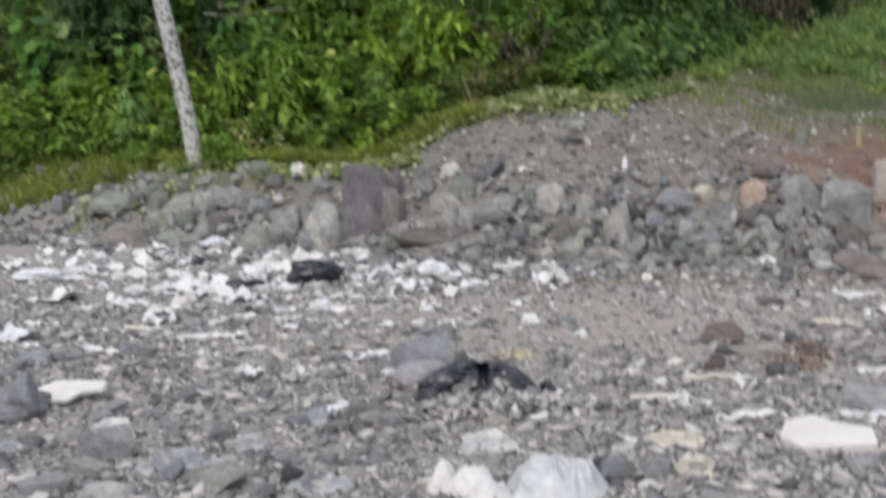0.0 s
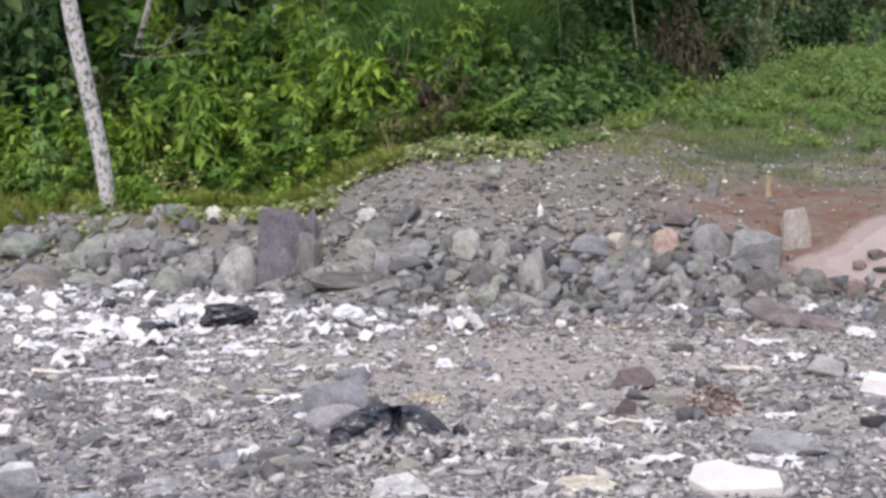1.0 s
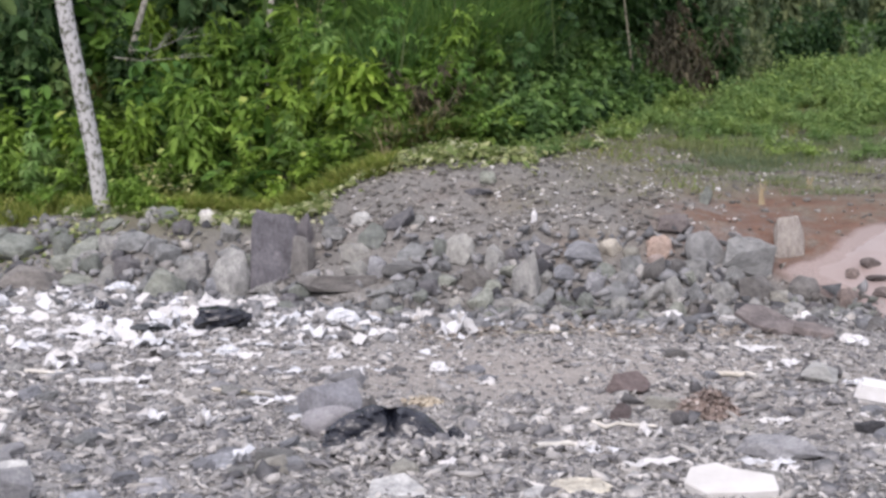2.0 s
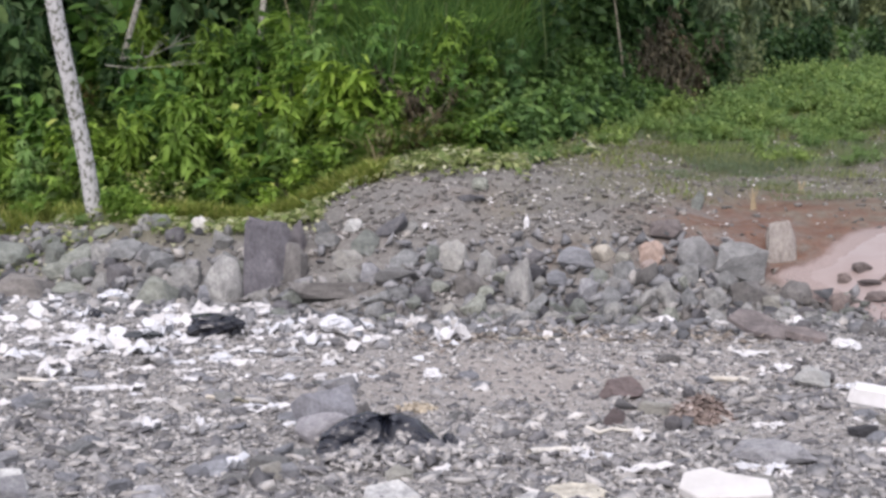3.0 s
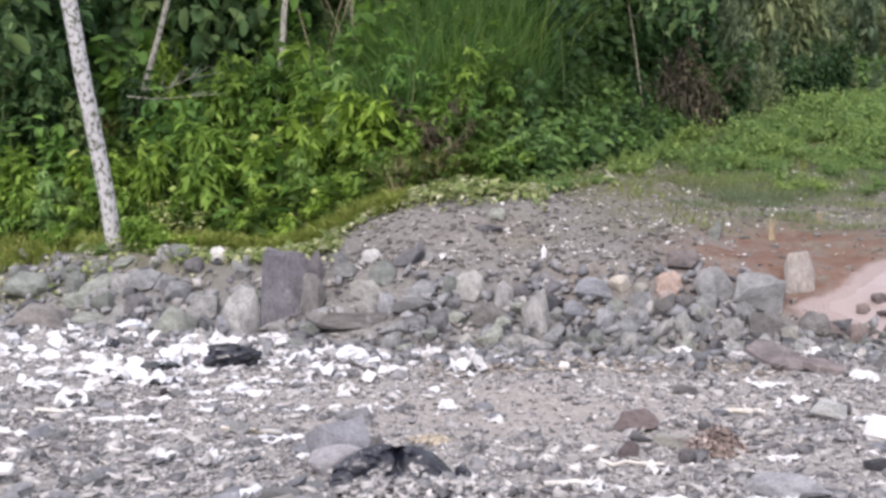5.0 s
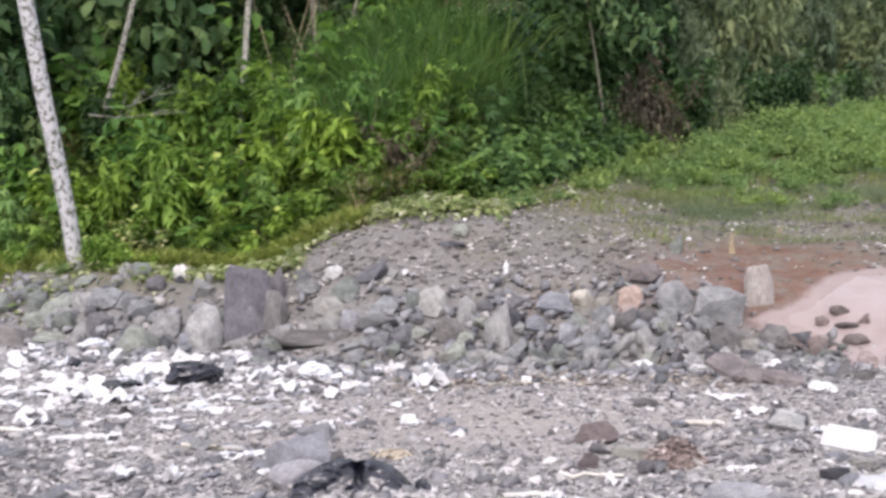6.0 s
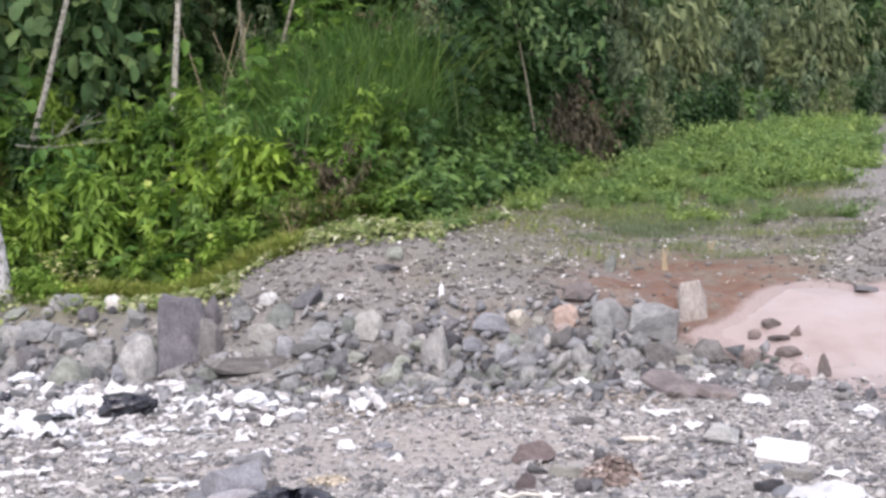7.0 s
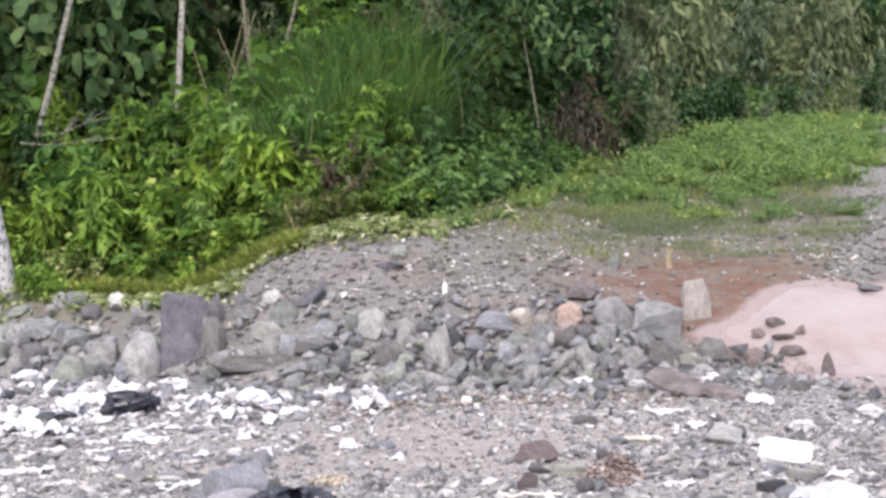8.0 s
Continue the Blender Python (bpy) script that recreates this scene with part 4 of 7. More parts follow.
SMALL, NARROW = small_leaf(), small_leaf(0.34, 0.28)
LANCE, OVAL, ROUND, BLADE_SHAPE = leaf_shape(0.3, 0.3), leaf_shape(0.55, 0.2), round_leaf(), blade_shape()


def palm_leaf(rays=6):
    """A hand-shaped leaf of narrow leaflets."""
    v, f = leaf_shape(0.27, 0.3, 0.06)
    pieces = []
    for k in range(rays):
        a = radians(-105 + 210 * k / (rays - 1))
        turn = rotations(np.array([0.0]), np.array([0.12]), np.array([a]))
        pieces.append(strewn((v, f), np.zeros((1, 3)), turn, np.ones((1, 3)) * (1 - 0.25 * abs(a))))
    return joined(pieces)


PALM = palm_leaf()


def stalk(points, r0, r1, sides=5):
    """A tapered round stem through the points."""
    pts = [Vector(p) for p in points]
    v, f = [], []
    for i, p in enumerate(pts):
        d = (pts[min(i + 1, len(pts) - 1)] - pts[max(i - 1, 0)]).normalized()
        a = d.cross(Vector((0.3, 1, 0.1))).normalized()
        b = d.cross(a)
        r = r0 + (r1 - r0) * i / (len(pts) - 1)
        for k in range(sides):
            t = 2 * math.pi * k / sides
            v.append(tuple(p + (a * math.cos(t) + b * math.sin(t)) * r))
    for i in range(len(pts) - 1):
        for k in range(sides):
            p, q = i * sides + k, i * sides + (k + 1) % sides
            f += [(p, q, q + sides), (p, q + sides, p + sides)]
    return np.array(v), np.array(f)


def shrub(name, seed, mat, shape, leaf, count, spread, tall, label, droop=0.5, stems=7, stem_mat=None, category="shrub"):
    """A bush: bent stems from one root, and leaves along their upper parts."""
    rng = np.random.RandomState(seed)
    root = new(name)
    sticks, place, yaw = [], [], []
    for k in range(stems):
        a, lean = rng.uniform(0, 6.28), rng.uniform(0.1, 1.0) * spread
        top = tall * rng.uniform(0.6, 1.05)
        pts = [(lean * s ** 1.4 * math.cos(a) + 0.03 * rng.randn(), lean * s ** 1.4 * math.sin(a) + 0.03 * rng.randn(), top * s - 0.15 * (s == 0)) for s in (0, 0.3, 0.6, 1.0)]
        sticks.append(stalk(pts, 0.012 + 0.006 * tall, 0.004))
        pts = np.array(pts)
        for _ in range(count // stems):
            s = rng.uniform(0.12, 1.0) ** 0.8 * 3
            i = min(int(s), 2)
            p = pts[i] + (pts[i + 1] - pts[i]) * (s - i)
            place.append(p + rng.normal(0, 0.09 * spread + 0.02, 3) * (1, 1, 0.9))
            yaw.append(a + rng.normal(0, 1.2))
    n = len(place)
    place, yaw = np.array(place), np.array(yaw)
    place[:, 2] = np.maximum(place[:, 2], 0.04)
    turns = rotations(rng.normal(0, 0.45, n), rng.normal(droop - 0.25, 0.45, n), yaw)
    size = leaf * rng.uniform(0.55, 1.25, n)
    me = mesh_from("foliage", *strewn(shape, place, turns, np.repeat(size[:, None], 3, 1)), True)
    for stick in sticks:
        part("stem", mesh_from("stem", *stick, True), stem_mat or STEM, root)
    part("foliage", me, mat, root)
    return tagged(root, label, category)


def tussock(name, seed, mat, count, tall, label, spread=0.25):
    rng = np.random.RandomState(seed)
    r = spread * np.sqrt(rng.uniform(0, 1, count))
    a = rng.uniform(0, 6.28, count)
    place = np.stack([r * np.cos(a), r * np.sin(a), np.full(count, -0.03)], 1)
    turns = rotations(rng.normal(0, 0.16, count), rng.uniform(-0.1, 0.55, count), a + rng.normal(0, 0.6, count))
    size = tall * rng.uniform(0.45, 1.1, count)
    dims = np.stack([size, size * 0.1 + 0.3, size], 1)
    me = mesh_from(name, *strewn(BLADE_SHAPE, place, turns, dims), True)
    me.materials.append(mat)
    return tagged(new(name, me), label, "grass")


G = "undergrowth of the thicket"
weed_a = shrub("weed_bush", 11, WEED, LANCE, 0.27, 460, 0.6, 1.2, "leafy green weed bush with narrow leaves", 0.5, 6)
weed_b = shrub("weed_bush", 12, WEED, OVAL, 0.20, 480, 0.6, 1.0, "dense bright green weed bush with oval leaves", 0.4, 6)
weed_c = shrub("weed_bush", 13, WEED, LANCE, 0.30, 400, 0.65, 1.5, "tall green weed bush with long leaves", 0.6, 6)
palmate = shrub("cassava_bush", 14, BROAD, PALM, 0.21, 104, 0.6, 1.6, "green bush with hand-shaped leaves", 0.35, 6)
palmate_b = shrub("cassava_bush", 15, WEED, PALM, 0.20, 104, 0.5, 1.2, "light green bush with hand-shaped leaves", 0.4, 6)
broad = shrub("broadleaf_bush", 16, BROAD, ROUND, 0.26, 170, 0.7, 1.9, "dark green bush with large round leaves", 0.7, 6)
broad_b = shrub("broadleaf_bush", 17, BROAD, OVAL, 0.27, 230, 0.7, 1.7, "green bush with broad pointed leaves", 0.6, 6)
cane = tussock("cane_grass", 18, CANE, 420, 1.7, "tall clump of arching cane grass", 0.9)
fern = shrub("fern", 19, WEED, LANCE, 0.24, 400, 0.8, 0.8, "feathery green fern at the wood's edge", 0.2, 8, category="fern")
brown_bush = shrub("dry_bush", 20, DRY, LANCE, 0.2, 330, 0.85, 1.5, "withered brown bush at the thicket's edge", 0.9, 6, BARK_DARK)
dark_bush = shrub("forest_bush", 21, FAR_LEAF, PALM, 0.27, 110, 1.1, 2.6, "dark green bush in the wood", 0.95, 5)
dark_bush_b = shrub("forest_bush", 22, FAR_LEAF, LANCE, 0.36, 460, 1.2, 3.0, "dark leafy bush in the wood", 1.1, 5)
# its dark leaf colour paints the shade between the bushes in front
shade_bush = shrub("forest_bush", 24, SHADE_LEAF, OVAL, 0.3, 520, 1.1, 2.8, "bush inside the wood, its shade painted into dark leaves", 0.6, 5)
low_weed = tussock("grass_tuft", 25, DULL_LEAF, 230, 0.17, "loose tuft of dull green grass among stones", 0.6)
round_bush = shrub("round_leaf_bush", 28, OLIVE_LEAF, ROUND, 0.29, 120, 0.9, 2.6, "tall olive green bush with large round leaves", 1.1, 6)
taro = shrub("taro", 26, BROAD, LANCE, 0.5, 14, 0.3, 0.5, "clump of tall pointed green taro leaves", -0.6, 7, category="plant")
speckled = shrub("speckled_bush", 27, GROUNDCOVER, OVAL, 0.09, 260, 0.45, 0.8, "bush with small pale yellow-green leaves", 0.3, 6)
palmate_deep = shrub("cassava_bush", 29, DEEP_LEAF, PALM, 0.2, 120, 0.6, 1.4, "deep green bush with hand-shaped leaves", 0.35, 6)
weed_deep = shrub("weed_bush", 30, DEEP_LEAF, OVAL, 0.17, 560, 0.6, 1.0, "dense deep green weed bush at the wood's edge", 0.4, 6)
low_bush = shrub("low_bush", 23, LOW_LEAF, SMALL, 0.125, 520, 0.85, 0.44, "low bright green bush on the grassy bank", 0.3, 5)
star_bush = shrub("star_leaf_bush", 31, SOFT_LEAF, PALM, 0.27, 60, 0.42, 1.6, "soft green bush with drooping star-shaped leaves", 0.85, 5)
straw_tuft = tussock("straw_tuft", 32, STRAW_LEAF, 170, 0.85, "tuft of hanging withered straw before the thicket", 0.3)
PATTERNS = [star_bush, straw_tuft, weed_a, weed_b, weed_c, palmate, palmate_b, broad, broad_b, cane, fern, brown_bush, dark_bush, dark_bush_b, low_bush, shade_bush, low_weed, taro, speckled, round_bush, palmate_deep, weed_deep]


def plant(pattern, x, y, turn=0.0, size=1.0, group=G, sink=0.03):
    ob = copy_thing(pattern, pose(x, y, float(height(x, y)) - sink, 0, 0, turn))
    ob.scale = (size, size, size)
    return tagged(ob, group=group)


def thicket():
    rng = random.Random(8)
    # the edge and the slope of the thicket, row behind row
    for row in range(9):
        gap = 0.55 + 0.07 * row
        x = -8.0
        while x < 19:
            x += gap * rng.uniform(0.75, 1.3)
            y = float(wood_line(x)) + 0.15 + row * 0.72 + rng.uniform(-0.3, 0.3)
            if abs(x) / y > 0.62 or (x > 7 and row % 2):
                continue
            if abs(x - 4.55) < 0.75 and row < 2 or row == 0 and -0.5 < x < 0.0:
                continue
            elif row < 2 and x > 5.2:
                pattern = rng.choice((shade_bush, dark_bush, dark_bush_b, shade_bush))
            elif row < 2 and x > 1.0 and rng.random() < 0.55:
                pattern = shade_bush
            elif x > 5.2:
                pattern = rng.choice((dark_bush, dark_bush_b, shade_bush))
            elif row == 0 and x > 1.0:
                pattern = rng.choice((palmate_deep, weed_deep, weed_deep))
            elif row == 0:
                pattern = rng.choice((weed_b, fern, weed_a, weed_b))
            elif 3 <= row <= 6 and -1.8 < x < 1.4 and rng.random() < 0.45:
                pattern = cane
            elif row == 1 and x > 1:
                pattern = rng.choice((weed_deep, palmate_deep, palmate_deep, palmate))
            elif row in (2, 3) and x > 1:
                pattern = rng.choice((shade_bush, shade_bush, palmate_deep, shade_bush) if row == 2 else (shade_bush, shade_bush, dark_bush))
            elif row > 1 and x < -5.0:
                pattern = rng.choice((shade_bush, round_bush, shade_bush, broad))
            elif row < 4:
                pattern = rng.choice((weed_a, weed_b, weed_c, palmate, palmate_b, weed_a, weed_b, fern, palmate, palmate_b if x > -2 else broad_b))
            elif row < 6:
                pattern = rng.choice((weed_c, palmate, broad_b, round_bush) if x < -2.6 else (cane, palmate, weed_c, cane, palmate_b) if x < 1 else (shade_bush, shade_bush, shade_bush))
            else:
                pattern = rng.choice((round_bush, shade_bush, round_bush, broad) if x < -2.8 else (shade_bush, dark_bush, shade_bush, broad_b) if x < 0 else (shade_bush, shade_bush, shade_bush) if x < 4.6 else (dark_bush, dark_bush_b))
            low = 0.5 if 2 <= row <= 4 and -6.0 < x < -4.4 else 1.0
            s = low * rng.uniform(0.75, 1.2) * (0.62 if row == 0 else 0.85 if row == 1 else 1.0)
            if pattern is shade_bush and row < 2 and x < 5.2:
                s *= 0.45
            if row < 2 and x > 5.2:
                y -= 1.2
                s *= 0.8
            plant(pattern, x, y, rng.uniform(0, 360), s)
    # the wood behind
    for row in range(6):
        x = -13.0
        while x < 23:
            x += rng.uniform(1.1, 1.9)
            y = float(wood_line(x)) + 7.0 + row * 1.8 + rng.uniform(-0.5, 0.5)
            if abs(x) / y < 0.66:
                plant(rng.choice((round_bush, shade_bush, shade_bush) if x < -3 else (dark_bush, dark_bush_b) if x > 6 else (shade_bush, shade_bush, dark_bush)), x, y, rng.uniform(0, 360), rng.uniform(1.2, 1.9))
    for x, y, size in ((3.7, 23.9, 0.75), (4.2, 24.3, 0.9), (4.7, 24.9, 1.0), (5.2, 25.7, 0.9), (4.1, 25.0, 1.05)):
        plant(brown_bush, x, y, 70 * x, size)
    for x, y, size in ((-2.35, 18.9, 1.1), (-2.75, 18.3, 0.9), (-1.1, 18.6, 0.9), (-3.4, 18.8, 1.0), (-5.0, 18.6, 1.0)):
        plant(taro, x, y, 110 * x, size)
    for x, y, size in ((-3.85, 17.75, 0.9), (-3.5, 17.7, 0.7), (-4.9, 18.0, 0.8)):
        plant(speckled, x, y, 90 * x, size)
    for x, y, size in ((-0.35, 18.75, 0.7), (-0.1, 18.5, 0.55), (-0.3, 18.05, 0.3)):
        plant(brown_bush, x, y, 130 * x, size)
    # plants that stand out from the rest: where they root, and how high their tops are
    for pattern, tall, x, y, top in ((star_bush, 1.6, -1.52, 19.4, 3.55), (star_bush, 1.6, 1.32, 20.3, 3.35), (star_bush, 1.6, 0.95, 19.6, 2.85), (star_bush, 1.6, -5.6, 17.9, 1.9),
                                     (star_bush, 1.6, -2.1, 18.7, 2.25), (palmate_b, 1.2, -2.7, 18.4, 2.0), (star_bush, 1.6, 1.9, 21.0, 3.3), (star_bush, 1.6, 1.45, 19.75, 2.75), (star_bush, 1.6, 2.15, 20.6, 2.85), (star_bush, 1.6, 0.55, 19.1, 2.65), (star_bush, 1.6, 2.6, 21.5, 3.1), (palmate_b, 1.2, -5.1, 17.8, 1.75),
                                     (taro, 0.75, -2.42, 18.9, 2.5), (taro, 0.75, -4.0, 18.0, 1.75), (taro, 0.75, -3.0, 18.3, 2.0), (taro, 0.75, -1.55, 18.4, 2.0)):
        plant(pattern, x, y, 77 * x, min(0.7 if pattern is taro else 1.5, max(0.4, (top - float(height(x, y))) / tall)))
    for x, y, size in ((-0.72, 18.1, 0.9), (-0.5, 18.2, 1.1), (-0.25, 18.25, 0.8), (0.3, 18.6, 0.6), (-0.05, 18.2, 0.5)):
        plant(straw_tuft, x, y, 130 * x, size)
    for x, y, size in ((-4.8, 22.3, 1.1), (-4.2, 22.9, 1.2), (-3.6, 22.5, 1.0), (-3.9, 23.7, 1.3), (-4.7, 23.9, 1.3), (-5.4, 22.6, 1.2), (-3.2, 23.2, 1.0)):
        plant(round_bush, x, y, 83 * x, size)
    for k in range(26):
        x = rng.uniform(-8.2, -3.2)
        plant(rng.choice((low_weed, low_bush, weed_b)), x, max(float(foot_line(x)) + 1.9, 16.5) + rng.uniform(-0.2, 0.7), 31 * k, rng.uniform(0.25, 0.45), "low plants on the bank")
    for k in range(11):
        x, y = -1.5 + 0.3 * k, 21.2 + 0.7 * (k % 3)
        plant(cane, x, y, 67 * k, rng.uniform(0.5, 0.85))
    for x, y, size in ((-0.9, 21.0, 1.1), (0.1, 20.8, 1.0), (0.8, 21.3, 1.2), (-0.4, 22.2, 1.3), (1.2, 22.3, 1.2)):
        plant(palmate if x < 0 else palmate_deep, x, y, 59 * x, size)
    # low bushes on the grassy bank
    bushes = weeds = 0
    for _ in range(1500):
        x, y = rng.uniform(0.8, 13.5), rng.uniform(16.0, 33)
        g, r, s = zones(x, y)
        if y < float(wood_line(x)) - (0.1 if x < 4.6 else 2.2) and x / y < 0.46:
            deep = y - max(16.2, 18.7 - 1.5 * max(0, x - 2.6)) - 0.7 * max(0, x - 5.8)
            if abs(x - 4.4) < 0.95 and y > 23.3 + 0.9 * (x - 4.0):
                continue
            if x / y < 0.375 + 0.04 * rng.random() and float(r) < rng.uniform(0.15, 0.75) and deep > rng.uniform(-0.8, 5.0):
                lush = y - 20.4 - 1.3 * float(fbm(x * 0.7, y * 0.7, 3, 12))
                bright = lush > rng.uniform(-2.2, 1.6) or x < 2.6 and rng.random() < 0.4
                bushes, weeds = bushes + bright, weeds + (not bright)
                if bushes > 290 and bright or weeds > 250 and not bright:
                    continue
                size = min(0.8, 0.42 + 0.08 * max(0, y - 19.5)) if bright else 0.7 + 0.5 * min(1, max(0, deep / 3))
                plant(low_bush if bright else low_weed, x, y, rng.uniform(0, 360), size * rng.uniform(0.7, 1.2), "low plants on the bank")


def carpet(seed, n, x0, x1, deep, mat, small, label):
    """Leaves close to the ground all over the wooded slope."""
    rng = np.random.RandomState(seed)
    x = rng.uniform(x0, x1, n)
    y = wood_line(x) + deep * rng.uniform(0, 1, n) ** 1.3 - 0.1
    place = np.stack([x, y, height(x, y) + rng.uniform(0.03, 0.45, n)], 1)
    turns = rotations(rng.normal(0, 0.5, n), rng.normal(0.2, 0.5, n), rng.normal(-1.57, 1.0, n))
    size = rng.uniform(small, small * 2.3, n)
    me = mesh_from("undergrowth", *strewn(OVAL, place, turns, np.repeat(size[:, None], 3, 1)), True)
    me.materials.append(mat)
    tagged(new("undergrowth", me), label, "undergrowth", kind="stuff")


thicket()
# the left carpet's darkened leaf colour paints shade into gaps between plants
carpet(9, 15000, -10.0, 1.0, 8.0, UNDER_SHADE_LEAF, 0.12, "tangled green undergrowth covering the wooded slope")
carpet(19, 22000, 0.7, 15.0, 3.6, DEEP_LEAF, 0.11, "deep green undergrowth at the foot of the wood")
# the first of each kind stands in the thicket too
for k, first in enumerate(PATTERNS):
    px = -6.4 + 0.68 * k
    py = float(wood_line(px)) + 2.6 + (k % 3) * 0.5
    tagged(first, group=G).matrix_world = pose(px, py, float(height(px, py)) - 0.03, 0, 0, 40 * k)


# ---- trees ----
def tree(x, y, tilt_x, tall, r0, mat, label, crown_mat, seed, leaf=0.16, crown=1.6, leaves=1500, clear=0.55, curve=0.0, tilt_y=0.0, taper=0.4):
    """A slim tree: a tapered leaning trunk, limbs and a crown of leaf clumps."""
    rng = np.random.RandomState(seed)
    z0 = float(height(x, y))
    root = new("tree")
    root.location = (x, y, z0)
    pts = [(tilt_x * s * tall + curve * s * (1 - s), tilt_y * s * tall + 0.02 * rng.randn() * (s > 0), s * tall - 0.25 * (s == 0)) for s in np.linspace(0, 1, 13)]
    trunk = part("trunk", mesh_from("trunk", *stalk(pts, r0, r0 * taper, 12), True), mat, root)
    place = []
    for k in range(11):
        s = clear + (1 - clear) * (k + 0.5) / 11
        i = min(int(s * 12), 11)
        p = np.array(pts[i])
        a, reach = rng.uniform(0, 6.28), crown * rng.uniform(0.5, 1.0) * (1.15 - 0.5 * (s - clear) / (1 - clear))
        tip = p + np.array([reach * math.cos(a), reach * math.sin(a), reach * rng.uniform(0.1, 0.6)])
        mid = (p + tip) / 2 + np.array([0, 0, -0.08 * reach])
        part("limb", mesh_from("limb", *stalk([p, mid, tip], r0 * 0.3, r0 * 0.08), True), mat, trunk)
        for _ in range(leaves // 11):
            u = rng.uniform(0.25, 1.05)
            place.append(p + (tip - p) * u + rng.normal(0, 0.22 * crown * u + 0.05, 3))
    n = len(place)
    place = np.array(place)
    turns = rotations(rng.normal(0, 0.5, n), rng.normal(0.5, 0.5, n), rng.uniform(0, 6.28, n))
    size = leaf * rng.uniform(0.6, 1.25, n)
    part("crown", mesh_from("crown", *strewn(SMALL, place, turns, np.repeat(size[:, None], 3, 1)), True), crown_mat, root)
    return tagged(root, label, "tree", "trees")


tree(-4.33, 16.8, -0.125, 9.0, 0.105, BARK, "slim leaning tree with pale lichen-blotched bark", BROAD, 3, 0.22, 1.9, 1200, 0.66, -0.1, -0.2, 0.85)
tree(-5.17, 20.9, 0.271, 7.0, 0.055, BARK_THIN, "thin pale tree leaning over the undergrowth", BROAD, 4, 0.26, 1.6, 1100, 0.5, 0.0)
tree(-2.90, 21.4, 0.075, 8.0, 0.06, BARK_THIN, "thin straight pale tree in the thicket", BROAD, 5, 0.24, 1.6, 1100, 0.5, 0.0)
tree(-1.62, 22.0, -0.06, 6.0, 0.035, BARK_DARK, "thin bare sapling in the thicket", SHADE_LEAF, 6, 0.2, 1.0, 500, 0.6)
tree(-1.45, 22.0, 0.28, 6.0, 0.035, BARK_DARK, "thin bare sapling leaning in the thicket", SHADE_LEAF, 7, 0.2, 1.0, 500, 0.6)
tree(3.42, 23.0, -0.14, 5.0, 0.022, BARK_DARK, "thin grey sapling at the wood's edge", OLIVE_LEAF, 8, 0.24, 1.2, 700, 0.45)
tree(-7.5, 24.0, 0.02, 9.0, 0.08, BARK_DARK, "slender tree with dark leafy crown", OLIVE_LEAF, 9, 0.24, 2.4, 4000, 0.1)
tree(-1.0, 28.5, 0.03, 10.0, 0.08, BARK_DARK, "slender tree with dark leafy crown", SHADE_LEAF, 10, 0.24, 2.8, 4800, 0.3)
# trees at x 1.3 and 3.9: added unseen canopy to darken the understory
tree(1.3, 29.0, -0.02, 9.0, 0.08, BARK_DARK, "slender tree with dark leafy crown", SHADE_LEAF, 11, 0.24, 2.6, 4800, 0.42)
tree(3.9, 31.5, 0.02, 9.5, 0.08, BARK_DARK, "slender tree with dark leafy crown", SHADE_LEAF, 12, 0.24, 2.9, 4800, 0.4)
tree(2.6, 34.0, 0.0, 10.0, 0.08, BARK_DARK, "slender tree with dark leafy crown", SHADE_LEAF, 13, 0.24, 3.0, 4800, 0.3)
tree(6.4, 38.0, 0.03, 9.5, 0.08, BARK_DARK, "slender tree with dark leafy crown", FAR_LEAF, 14, 0.24, 3.0, 4800, 0.2)
tree(9.5, 42.0, -0.02, 9.5, 0.08, BARK_DARK, "slender tree with dark leafy crown", FAR_LEAF, 15, 0.24, 3.2, 4800, 0.05)
tree(13.5, 44.0, 0.02, 9.5, 0.08, BARK_DARK, "slender tree with dark leafy crown", FAR_LEAF, 16, 0.24, 3.2, 4800, 0.05)
tree(17.5, 45.0, 0.02, 9.5, 0.08, BARK_DARK, "slender tree with dark leafy crown", FAR_LEAF, 17, 0.24, 3.2, 4400, 0.05)
tree(-4.5, 26.5, 0.02, 10.0, 0.08, BARK_DARK, "slender tree with dark leafy crown", SHADE_LEAF, 18, 0.24, 2.8, 4400, 0.3)


# ---- grass on the bank ----
def grass_stuff(name, n, draw, tall, mat, label, seed):
    rng = np.random.RandomState(seed)
    x, y = draw(rng, n)
    n = len(x)
    size = tall * rng.uniform(0.4, 1.2, n)
    place = np.stack([x, y, height(x, y) - 0.01], 1)
    turns = rotations(rng.normal(0, 0.2, n), rng.uniform(-0.1, 0.6, n), rng.uniform(0, 6.28, n))
    dims = np.stack([size, size * 0.4 + 0.25, size], 1)
    me = mesh_from(name, *strewn(BLADE_SHAPE, place, turns, dims), True)
    me.materials.append(mat)
    return tagged(new(name, me), label, "grass", kind="stuff")


def grassy(rng, n):
    x = rng.uniform(-7, 14, n)
    y = rng.uniform(14.5, 36, n)
    g, r, _ = zones(x, y)
    keep = (g > rng.uniform(0.72, 1.0, n)) & (r < 0.4) & (y - wood_line(x) < 2.0) & (y > foot_line(x) + 1.8)
    return x[keep], y[keep]


def sparse(rng, n):
    x, y = rng.uniform(-7, 9, n), rng.uniform(14, 24, n)
    g, r, _ = zones(x, y)
    keep = (g > rng.uniform(0.1, 1.2, n)) & (r < 0.5) & (y < wood_line(x)) & (y > foot_line(x) + 1.8)
    return x[keep], y[keep]


